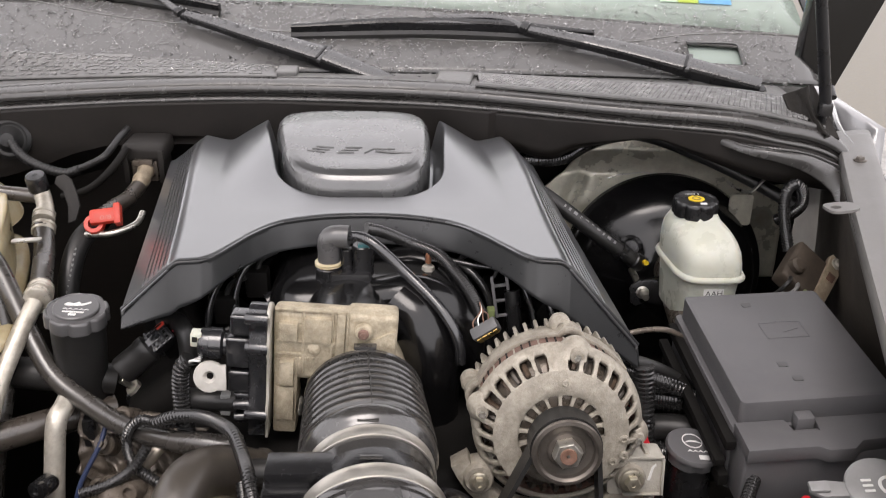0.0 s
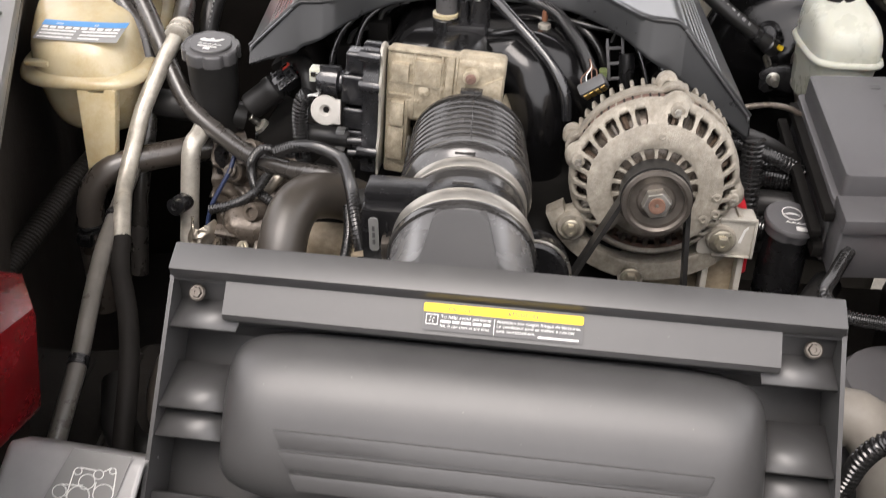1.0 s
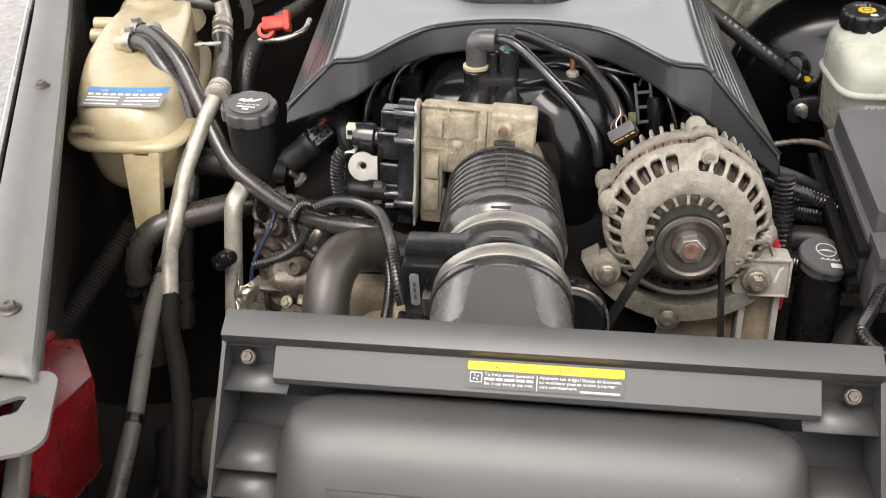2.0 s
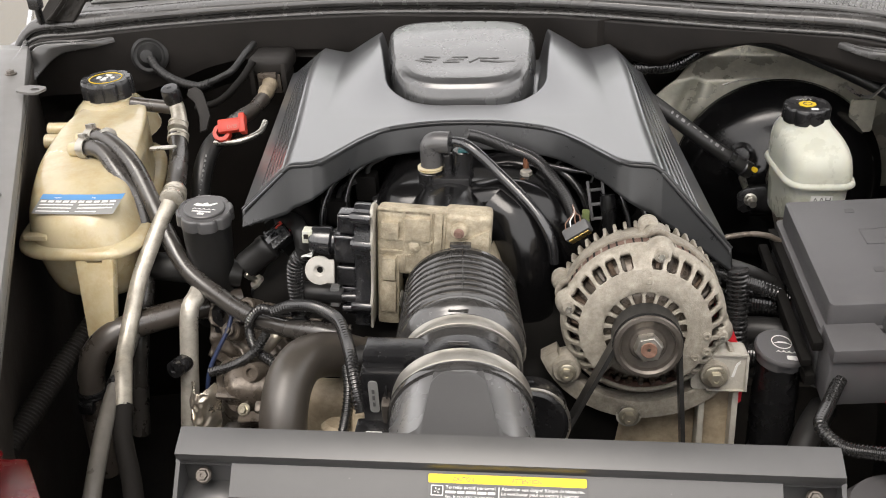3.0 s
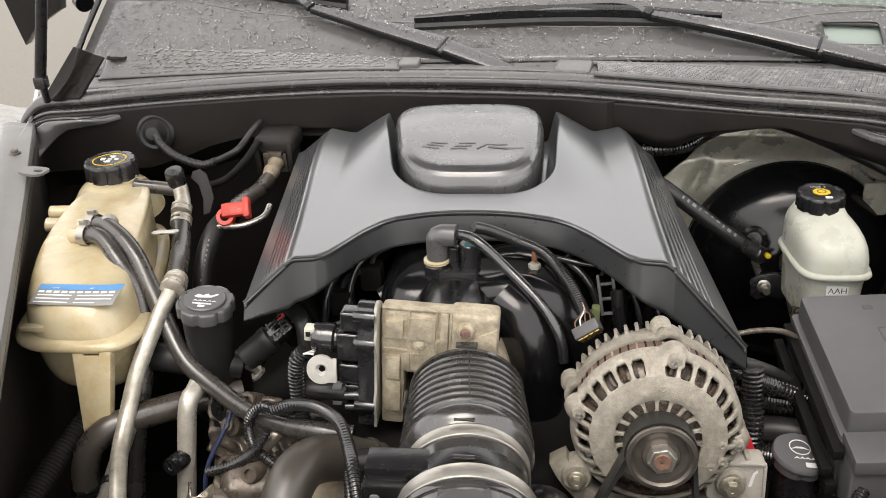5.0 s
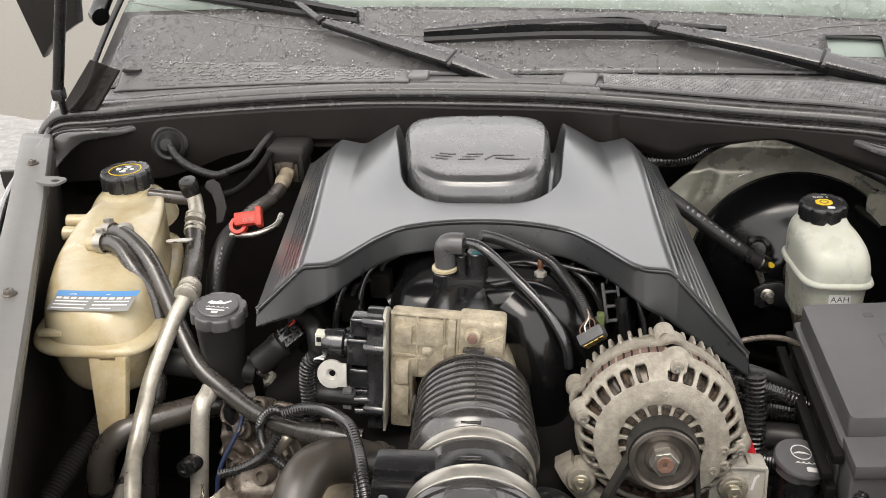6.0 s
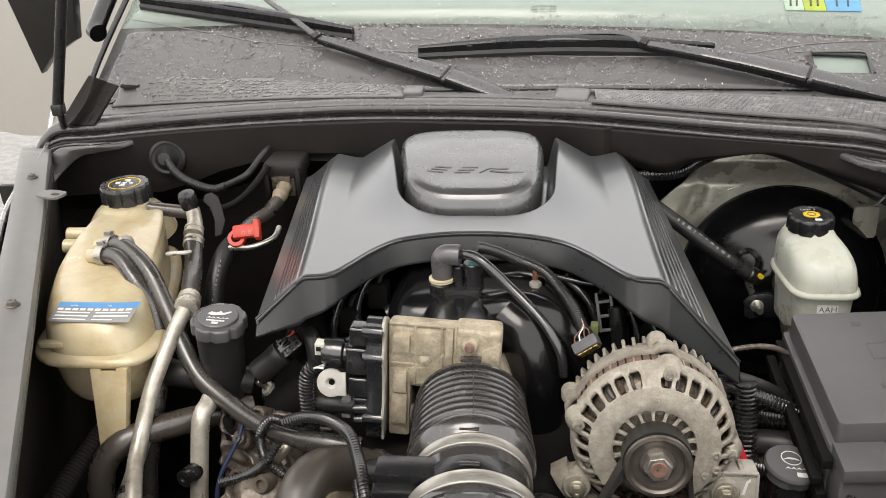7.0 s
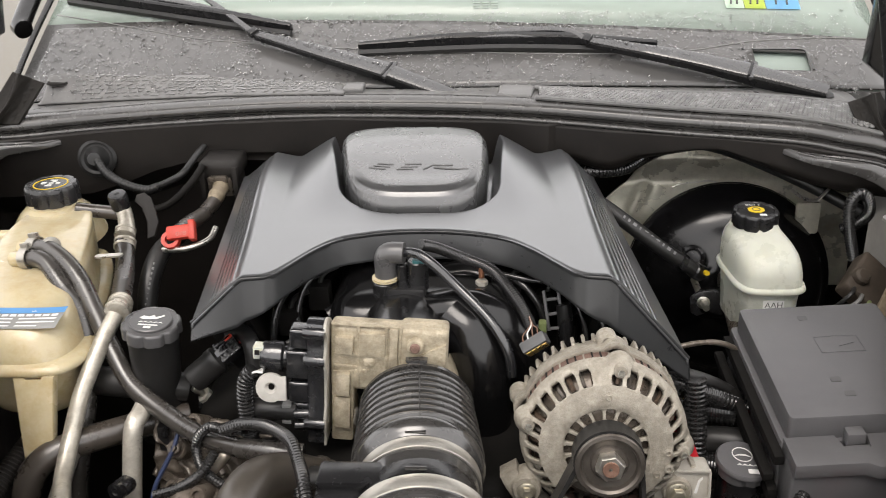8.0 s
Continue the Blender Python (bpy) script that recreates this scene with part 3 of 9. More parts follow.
# broad rubber tongue that turns down at each rear corner of the bay
TONGUE = {-1: ([(-0.455, 1.247, 1.116), (-0.590, 1.236, 1.118), (-0.622, 1.227, 1.108), (-0.636, 1.214, 1.092), (-0.637, 1.200, 1.076), (-0.628, 1.185, 1.064)],
               [(-0.450, 1.246, 1.115), (-0.545, 1.229, 1.107), (-0.571, 1.222, 1.100), (-0.592, 1.208, 1.083), (-0.606, 1.192, 1.066), (-0.612, 1.180, 1.052)]),
          1: ([(0.470, 1.156, 1.122), (0.585, 1.131, 1.119), (0.628, 1.122, 1.108), (0.650, 1.111, 1.096), (0.653, 1.099, 1.082), (0.645, 1.086, 1.068)],
              [(0.466, 1.155, 1.121), (0.551, 1.122, 1.109), (0.589, 1.113, 1.098), (0.610, 1.104, 1.087), (0.625, 1.092, 1.074), (0.630, 1.080, 1.058)])}
for sx in (-1, 1):
    bm = bmesh.new()
    rim, inner = TONGUE[sx]

    def tongue(u, v, rim=rim, inner=inner):
        p = Vector([curved([(i, q[j]) for i, q in enumerate(rim)], u * 5) for j in range(3)])
        q = Vector([curved([(i, q[j]) for i, q in enumerate(inner)], u * 5) for j in range(3)])
        return p.lerp(q, v) + Vector((0, -0.007, 0.005)) * (math.sin(math.pi * v) - 0.9 * math.exp(-((v - 0.16) / 0.06) ** 2))
    sheet(bm, lambda u, v: tongue(u, v) + Vector((0, 0.014 - 0.042 * step01(0.0, 0.14, u) * (1 - 0.30 * u), -0.004)), 40, 24)
    solidify(part("corner_tongue", bm, M_SEAL, t, "broad smooth corner tongue of the weatherstrip", angle=60), 0.006)


def glass_at(x, v):
    """The windshield's face: v runs up from its lower edge."""
    k = ((x - 0.05) / 0.65) ** 2
    return Vector((x, 1.320 + 0.03 * k + 0.62 * v, 1.160 - 0.022 * k + 0.33 * v - 0.02 * v * v))


def cowl_at(x, v):
    a = Vector((x, seal_y(x) + 0.010, seal_z(x) + 0.003))
    b = glass_at(x, 0) + Vector((0, 0.004, -0.004))
    p = a.lerp(b, v)
    p.z += 0.004 * math.sin(math.pi * v)
    return p


bm = bmesh.new()
sheet(bm, lambda u, v: cowl_at(lerp(-0.60, 0.64, u), v), 60, 6)
cowl = solo("cowl_panel", bm, M_COWL, "wet weathered grey plastic cowl panel below the windshield", "cowl panel", "structure")
solidify(cowl, 0.004)


def cowl_top(x, v, h):
    return cowl_at(x, v) + Vector((0, -0.3 * h, h))


# slatted intake on the passenger side, meshed intake on the driver side
t = thing("cowl_grille", cowl_top(-0.3, 0.5, 0), "raised wet grey cowl air intake with short slots", "air grille")


def left_top(u, v):
    x = lerp(-0.555, -0.085, u)
    rise = lerp(0.048, 0.008, u) * v ** 1.2 * min(1, 30 * u + 0.3, 30 * (1 - u) + 0.2) * step01(1.0, 0.93, v) + 0.003
    return cowl_top(x, lerp(lerp(0.50, 0.03, u), 0.98, v), rise)


bm = bmesh.new()
sheet(bm, left_top, 60, 14)
solidify(part("panel", bm, M_COWL, t, "wet grey raised panel", angle=50), 0.003)
rng = random.Random(4)
bm = bmesh.new()
add_box(bm, (0, 0, 0), (0.0056, 0.0024, 0.0011), 0.0004, None, 1)
slat_mesh = finish(bm, "slat", M_WETMESH)
for j in range(6):
    for i in range(48):
        u, v = lerp(0.13, 0.97, (i + 0.5 * (j % 2) + rng.uniform(-0.4, 0.4)) / 48), lerp(0.16, 0.90, j / 5) + rng.uniform(-0.035, 0.035)
        a, b = left_top(u, v), left_top(min(1, u + 0.01), v)
        ob = new("slat", slat_mesh)
        ob.parent = t
        ob.matrix_basis = Matrix.Translation(-ORIGIN[t.name]) @ axes(a + Vector((0, 0, 0.0006)), (0, -0.15, 1), b - a) @ pose(0, 0, 0, 0, 0, 24 + rng.uniform(-35, 35)) @ Matrix.Diagonal((rng.uniform(0.6, 1.7), rng.uniform(0.6, 1.6), rng.uniform(0.6, 2.0), 1))
# dark oval dish on the panel: a dent's shade put into colour
bm = bmesh.new()
add_lathe(bm, [(0.0, 0.001), (0.010, 0.001), (0.0125, 0.0025), (0.014, 0.0)], axes(left_top(0.06, 0.66) + Vector((0, 0, 0.0005)), (0, -0.15, 1)) @ Matrix.Diagonal((1.2, 0.7, 1, 1)), 24)
part("dent_shade", bm, M_DARK, t)
bm = bmesh.new()
add_box(bm, (0, 0, 0), (0.030, 0.026, 0.010), 0.004, pose(*(left_top(1.0, 0.4) + Vector((0.012, 0, 0.000))), 8, 0, -4), 3)
part("end_cap", bm, M_COWL, t)
bm = bmesh.new()
add_box(bm, (0, 0, 0), (0.055, 0.010, 0.008), 0.003, pose(*(left_top(0.50, 0.93) + Vector((0, 0.004, -0.002))), 8, 0, -2), 3)
part("raised_tab", bm, M_COWL, t)
t = thing("cowl_grille", cowl_top(0.4, 0.5, 0), "grey honeycomb cowl air intake with wet mesh", "air grille")
# near-black sheet below the mesh paints the shade seen in its holes
bm = bmesh.new()
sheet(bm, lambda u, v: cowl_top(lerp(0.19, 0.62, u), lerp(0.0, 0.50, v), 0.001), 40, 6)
part("mesh_shade_sheet", bm, M_DEEP, t)
bm = bmesh.new()
cols, rws = 62, 9
for r in range(rws):
    for c in range(cols):
        u0 = (c + 0.5 * (r % 2)) / cols
        x, v = lerp(0.193, 0.615, u0), lerp(0.02, 0.47, (r + 0.5) / rws)
        ring_o, ring_i = [], []
        for k in range(6):
            a = radians(60 * k + 30)
            ring_o.append(bm.verts.new(cowl_top(x + 0.0040 * math.cos(a), max(0, v + 0.034 * math.sin(a)), 0.005)))
            ring_i.append(bm.verts.new(cowl_top(x + 0.0030 * math.cos(a), max(0, v + 0.024 * math.sin(a)), 0.0042)))
        for k in range(6):
            bm.faces.new((ring_o[k], ring_o[(k + 1) % 6], ring_i[(k + 1) % 6], ring_i[k]))
tagged(solidify(part("honeycomb_mesh", bm, M_WETMESH, t), 0.003), kind="stuff")
bm = bmesh.new()
for v in (0.0, 0.52):
    add_tube(bm, [cowl_top(lerp(0.185, 0.63, i / 6), v, 0.004) for i in range(7)], 0.0035, 8, 0.01)
part("rim", bm, M_COWL, t)
# raised end of the meshed intake
bm = bmesh.new()
add_box(bm, (0, 0, 0), (0.050, 0.040, 0.012), 0.005, pose(*cowl_top(0.158, 0.30, -0.001), 8, 0, -10), 3)
part("end_cap", bm, M_COWL, t)

ws = thing("windshield", (0.05, 1.33, 1.15), "rain-spotted windshield with a wide dark band below", "windshield")
def band_top(x):
    return 0.212 - 0.08 * (x - 0.05)


bm = bmesh.new()


# the band has a small clear window near the driver's corner
WX0, WX1, WV0, WV1 = 0.517, 0.598, 0.050, 0.110
xs = sorted(set([lerp(-0.62, 0.72, i / 40) for i in range(41)] + [WX0, WX1]))
vs = sorted(set([i / 12 for i in range(13)] + [WV0 / 0.17, WV1 / 0.17]))
g = [[bm.verts.new(glass_at(x, v * band_top(x))) for x in xs] for v in vs]
for j in range(len(vs) - 1):
    for i in range(len(xs) - 1):
        if WX0 <= xs[i] < WX1 and WV0 / 0.17 <= vs[j] < WV1 / 0.17:
            continue
        bm.faces.new((g[j][i], g[j][i + 1], g[j + 1][i + 1], g[j + 1][i]))
solidify(part("frit_band", bm, M_FRIT, ws, "grey blackout band with beaded rain"), 0.004)
bm = bmesh.new()
sheet(bm, lambda u, v: glass_at(lerp(-0.62, 0.72, u), lerp(band_top(lerp(-0.62, 0.72, u)), 1.0, v)), 40, 10)
o = solidify(part("glass", bm, M_GLASS, ws), 0.004)
o.visible_shadow = False

def seam_v(x):
    return curved([(-0.65, 0.32), (-0.468, 0.236), (-0.349, 0.181), (-0.21, 0.146), (-0.04, 0.117), (0.149, 0.100), (0.36, 0.098), (0.445, 0.114), (0.506, 0.137), (0.626, 0.156), (0.72, 0.158)], x)


bm = bmesh.new()
add_tube(bm, [glass_at(x, seam_v(x)) + Vector((0, 0, 0.0002)) for x in [lerp(-0.61, 0.71, i / 40) for i in range(41)]], 0.0012, 6, 0.01)
part("moulded_seam", bm, M_COWL, ws)

bm = bmesh.new()
add_tube(bm, [glass_at(WX0, WV1 + 0.004) + Vector((0, 0, 0.001)), glass_at((WX0 + WX1) / 2, WV1 + 0.006) + Vector((0, 0, 0.001)), glass_at(WX1 - 0.006, WV1 + 0.006) + Vector((0, 0, 0.001)), glass_at(WX1 + 0.001, WV1 - 0.01) + Vector((0, 0, 0.001)), glass_at(WX1 + 0.004, WV0) + Vector((0, 0, 0.001))], 0.003, 6, 0.004, flat=0.4)
part("window_edge", bm, M_PRINTDARK, ws, "black edge of the small clear window")

# added pale sheet close under the glass: the glass's mint reflection put into colour
M_UNDERGLASS = mat("mint_reflection_sheet", (0.22, 0.265, 0.24), 0.6, 0, 0.06, 6, 0.1, 200)
bm = bmesh.new()
sheet(bm, lambda u, v: glass_at(lerp(-0.60, 0.70, u), lerp(0.02, 0.75, v)) - Vector((0, 0, lerp(0.007, 0.030, v))), 20, 8)
solidify(solo("dashboard", bm, M_UNDERGLASS, "added pale greenish sheet close under the windshield, painting its pale reflection", "dashboard", "structure"), 0.01)
# cabin behind the glass: header, body sides and an added, unseen seat wall close the car; the wall's dark colour holds
# the cabin's dimness
bm = bmesh.new()
add_tube(bm, [glass_at(lerp(-0.64, 0.74, i / 12), 1.0) for i in range(13)], 0.018, 12, 0.03, flat=0.7)
solo("windshield_header", bm, M_BLACKG, "black header rail along the top of the windshield", "windshield frame", "structure")
bm = bmesh.new()
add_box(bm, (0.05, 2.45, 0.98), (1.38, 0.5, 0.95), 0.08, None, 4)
solo("cabin_rear", bm, M_DARK, "plain block closing the cabin rear, its dimness put into the colour", "car body", "structure")
for sx in (-1, 1):
    bm = bmesh.new()
    sheet(bm, lambda u, v: Vector((0.05 + sx * lerp(0.80, 0.72, v), lerp(1.25, 2.75, u), lerp(0.30, 1.10, v))), 10, 8)
    solidify(solo("body_side", bm, M_PAINT, "wet grey painted body side", "car body", "structure"), 0.02)

# pillars beside the glass
for sx, x0 in ((-1, -0.635), (1, 0.735)):
    bm = bmesh.new()
    add_tube(bm, [glass_at(x0 - sx * 0.012, -0.04), glass_at(x0, 0.15), glass_at(x0, 0.5), glass_at(x0, 1.0)], 0.005, 10, 0.03)
    p = thing("windshield_pillar", glass_at(x0, 0), "black edge trim and pillar beside the windshield", "pillar")
    part("edge_trim", bm, M_BLACKG, p)
    bm = bmesh.new()
    add_tube(bm, [glass_at(x0 + sx * 0.026, 0.255), glass_at(x0 + sx * 0.036, 0.28), glass_at(x0 + sx * 0.042, 0.5), glass_at(x0 + sx * 0.042, 1.0)], 0.016, 14, 0.015)
    part("painted_pillar", bm, M_BLACKG, p)
    bm = bmesh.new()

    def foam(u, v, sx=sx):
        if sx < 0:
            a, b, c, d = Vector((-0.609, 1.232, 1.137)), Vector((-0.556, 1.232, 1.139)), Vector((-0.560, 1.262, 1.206)), Vector((-0.522, 1.266, 1.190))
        else:
            a, b, c, d = Vector((0.648, 1.128, 1.124)), Vector((0.602, 1.136, 1.130)), Vector((0.622, 1.175, 1.182)), Vector((0.588, 1.182, 1.168))
        p = a.lerp(b, u).lerp(c.lerp(d, u), v)
        fold = 0.010 * math.exp(-((u - 0.42 - 0.12 * math.sin(4 * v)) / 0.12) ** 2) - 0.006 * step01(0.5, 0.6, u)
        return p + Vector((0, -0.9, 0.45)) * (fold + 0.0022 * noise.noise((u * 16, v * 14, 3.0)) * step01(0.45, 0.6, u) * step01(1.0, 0.8, u) * step01(0.0, 0.2, v) * step01(1.0, 0.8, v))
    sheet(bm, foam, 40, 40)
    solidify(part("corner_trim", bm, M_FOAM, p, "dark foam corner trim", angle=60), 0.007)


# ---- wipers ----
WN = Vector((0, -0.46, 0.89))


def add_strip(bm, pts, wide, high, step=0.006):
    """A pressed steel strip with a flat top and folded sides; wide and high: rows of (way along, size)."""
    line = smooth_path(pts, step)
    rings = []
    for i, c in enumerate(line):
        d = (line[min(i + 1, len(line) - 1)] - line[max(i - 1, 0)]).normalized()
        side = d.cross(WN).normalized()
        up = side.cross(d).normalized()
        k = i / (len(line) - 1)
        w, h = between(wide, k), between(high, k)
        rings.append([bm.verts.new(c + side * (a * w) + up * (b * h)) for a, b in ((-0.5, -0.6), (-0.5, 0.20), (-0.42, 0.36), (-0.2, 0.42), (0.2, 0.42), (0.42, 0.36), (0.5, 0.20), (0.5, -0.6))])
    for a, b in zip(rings, rings[1:]):
        for k in range(8):
            bm.faces.new((a[k], a[(k + 1) % 8], b[(k + 1) % 8], b[k]))
    bm.faces.new(rings[0])
    bm.faces.new(rings[-1])
    return bm


def wiper(pts_arm, blade, label, hook):
    t = thing("wiper", pts_arm[0], label, "wiper")
    q = [Vector(p) for p in pts_arm]
    down = WN * -0.007
    # shaded arm body in black, then the paler lit strips above it
    part("arm_body", add_strip(bmesh.new(), [p + down for p in q], [(0, 0.017), (0.25, 0.022), (0.6, 0.016), (1, 0.006)], [(0, 0.018), (0.25, 0.020), (1, 0.008)]), M_WIPER, t, "underside of the arm, its shade put into the black", angle=25)
    part("arm_head", add_strip(bmesh.new(), [q[0], q[0].lerp(q[1], 0.5), q[1]], [(0, 0.020), (1, 0.025)], [(0, 0.006), (1, 0.006)]), M_WIPERLIT, t, "flat wet arm head, its lit top put into the grey", angle=25)
    part("arm", add_strip(bmesh.new(), q[1:], [(0, 0.028), (0.5, 0.022), (1, 0.010)], [(0, 0.006), (1, 0.005)]), M_WIPERLIT, t, "wet pressed arm, its lit top put into the grey", angle=25)
    bm = bmesh.new()
    add_lathe(bm, [(0, 0.014), (0.009, 0.013), (0.013, 0.006), (0.014, -0.012)], axes(q[0] - WN * 0.022, (0, -0.35, 0.93)), 18)
    part("pivot_cap", bm, M_WIPER, t)
    d = q[2] - q[0]
    bm = bmesh.new()
    add_box(bm, (0, 0, -0.001), (0.004, 0.029, 0.010), 0.0015, axes(q[1], WN, d))
    part("hinge_gap", bm, M_WIPER, t, "black hinge joint")
    bm = bmesh.new()
    side = d.cross(WN).normalized()
    add_cyl(bm, q[1] - side * 0.018 - d.normalized() * 0.004, q[1] + side * 0.018 - d.normalized() * 0.004, 0.0035, 12, 0.0008)
    part("hinge_pin", bm, M_WIPERLIT, t)
    part("hook", add_strip(bmesh.new(), hook, [(0, 0.010), (1, 0.008)], [(0, 0.005), (1, 0.004)]), M_WIPERLIT, t, angle=25)
    bm = bmesh.new()
    add_box(bm, (0, 0, 0.001), (0.012, 0.016, 0.010), 0.002, axes(hook[0], WN, Vector(hook[1]) - Vector(hook[0])))
    part("hook_collar", bm, M_WIPER, t)
    b = part("blade", add_strip(bmesh.new(), blade, [(0, 0.008), (0.25, 0.014), (0.75, 0.014), (1, 0.008)], [(0, 0.014), (0.3, 0.032), (0.7, 0.032), (1, 0.014)]), M_WIPER, t, angle=25)
    low = [Vector(p) + Vector((0, -0.005, -0.010)) for p in blade]
    part("rubber_lip", add_tube(bmesh.new(), low, 0.0045, 6, 0.015, flat=1.4), M_RUBBER, b)
    e = [Vector(p) for p in blade]
    part("bridge", add_strip(bmesh.new(), [e[0].lerp(e[-1], 0.16) + WN * 0.008, e[0].lerp(e[-1], 0.34) + WN * 0.015, e[0].lerp(e[-1], 0.5) + WN * 0.019, e[0].lerp(e[-1], 0.66) + WN * 0.015, e[0].lerp(e[-1], 0.84) + WN * 0.008], [(0, 0.007), (0.5, 0.010), (1, 0.007)], [(0, 0.005), (1, 0.005)]), M_WIPERLIT, b, angle=25)
    for k in (0.18, 0.42, 0.58, 0.82):
        bm = bmesh.new()
        add_box(bm, (0, 0, 0), (0.010, 0.013, 0.012), 0.002, axes(e[0].lerp(e[-1], k) + WN * 0.005, WN, e[-1] - e[0]))
        part("claw", bm, M_WIPER, b)


def on_glass(x, v, h):
    return glass_at(x, v) + Vector((0, -0.4 * h, 0.9 * h))


wiper([on_glass(0.084, -0.072, 0.022), on_glass(-0.028, 0.016, 0.023), on_glass(-0.15, 0.095, 0.021), on_glass(-0.245, 0.155, 0.020)],
      [on_glass(-0.595, 0.354, 0.012), on_glass(-0.388, 0.261, 0.014), on_glass(-0.189, 0.184, 0.012)], "wet black windshield wiper on the passenger side",
      [on_glass(-0.245, 0.155, 0.020), on_glass(-0.30, 0.23, 0.023), on_glass(-0.351, 0.301, 0.022)])
wiper([on_glass(0.596, -0.066, 0.036), on_glass(0.495, 0.000, 0.029), on_glass(0.39, 0.056, 0.024), on_glass(0.266, 0.104, 0.022)],
      [on_glass(-0.078, 0.116, 0.010), on_glass(0.149, 0.119, 0.014), on_glass(0.372, 0.112, 0.010)], "wet black windshield wiper on the driver side",
      [on_glass(0.266, 0.104, 0.022), on_glass(0.229, 0.132, 0.025), on_glass(0.136, 0.132, 0.024)])

# ---- raised hood and its struts ----
hood = thing("hood", (0.05, 1.30, 1.19), "raised car hood with black underside, wet at its rear corners", "car hood")


def hood_at(u, v, h=0.0):
    """The hood's sheet: u across, v from the rear edge up to the front edge."""
    x = lerp(-0.67, 0.77, u)
    k = abs(2 * u - 1)
    dip = 0.05 * k ** 3
    return Vector((x * (1 - 0.06 * v), 1.24 - 0.78 * v - 0.05 * (1 - k * k), 1.43 + 1.10 * v - dip - 0.04 * v * (1 - v) + h))


bm = bmesh.new()
sheet(bm, lambda u, v: hood_at(u, v, 0.02), 30, 24)
part("outer_skin", bm, M_PAINT, hood, "wet grey painted outer skin")
bm = bmesh.new()
sheet(bm, lambda u, v: hood_at(u, v, 0.0), 30, 24)
solidify(part("inner_panel", bm, M_DEEP, hood, "black inner panel"), 0.006)
for u0, u1, v0, v1 in ((0.1, 0.9, 0.06, 0.06), (0.1, 0.9, 0.92, 0.92), (0.1, 0.1, 0.06, 0.92), (0.9, 0.9, 0.06, 0.92), (0.1, 0.9, 0.06, 0.92), (0.9, 0.1, 0.06, 0.92)):
    bm = bmesh.new()
    add_tube(bm, [hood_at(lerp(u0, u1, i / 8), lerp(v0, v1, i / 8), -0.008) for i in range(9)], 0.022, 8, 0.05, flat=0.6)
    part("stiffener", bm, M_BLACK, hood)
for sx in (-1, 1):
    xr = -0.655 if sx < 0 else 0.660
    bm = bmesh.new()
    if sx < 0:
        out, yh = [(-0.68, 1.19), (-0.655, 1.218), (-0.61, 1.243), (-0.60, 1.31), (-0.59, 1.42), (-0.74, 1.42), (-0.708, 1.305)], 1.35
    else:
        out, yh = [(0.625, 1.202), (0.652, 1.180), (0.681, 1.163), (0.726, 1.278), (0.775, 1.42), (0.622, 1.42), (0.628, 1.278)], 1.25
    add_prism(bm, out, -0.012, 0.012, Matrix(((1, 0, 0, 0), (0, 0, 1, yh), (0, 1, 0, 0), (0, 0, 0, 1))), 0.004)
    part("corner", bm, M_BLACKG, hood, "black rear hood corner")
    s = thing("hood_strut", (xr + 0.1 * -sx, 1.14, 1.11), "thin wet black gas strut standing at the bay corner", "gas strut", "hood struts")
    x0 = -0.549 if sx < 0 else 0.627
    bm = bmesh.new()
    zb = 1.195 if sx < 0 else 1.165
    add_cyl(bm, (x0, 1.14, zb), (x0 + 0.045 * -sx, 1.14, 1.36), 0.0075, 14, 0.001)
    part("cylinder", bm, M_WIPER, s)
    bm = bmesh.new()
    add_cyl(bm, (x0 + 0.045 * -sx, 1.14, 1.35), (x0 + 0.07 * -sx, 1.14, 1.50), 0.0045, 10)
    part("rod", bm, M_STEEL, s)
    bm = bmesh.new()
    add_box(bm, (x0, 1.14, zb - 0.005), (0.016, 0.016, 0.018), 0.004)
    add_cyl(bm, (x0 + 0.004 * sx, 1.150, zb - 0.035), (x0, 1.142, zb - 0.008), 0.005, 10)
    part("ball_socket", bm, M_BLACK, s)

# small etched marks on the glass
em = thing("glass_marking", glass_at(0.125, 0.262), "tiny etched grey marks on the windshield", "marking")
for k in range(9):
    x, v = 0.095 + 0.014 * (k % 3), 0.252 + 0.010 * (k // 3)
    bm = bmesh.new()
    sheet(bm, lambda u, w: glass_at(x + 0.011 * u, v + 0.004 * w) + Vector((0, -0.0006, 0.0012)), 1, 1)
    part("etched_bar", solid_sheet(bm, 0.0003), M_ETCH, em)

# inspection stickers on the inside of the glass
M_YGREEN = mat("lime_sticker", (0.55, 0.66, 0.12), 0.5, 0, 0.1, 40, 0.0)
M_SKYBLUE = mat("sky_blue_sticker", (0.22, 0.52, 0.78), 0.5, 0, 0.1, 40, 0.0)
M_MINT = mat("mint_sticker", (0.60, 0.72, 0.60), 0.5, 0, 0.1, 40, 0.0)
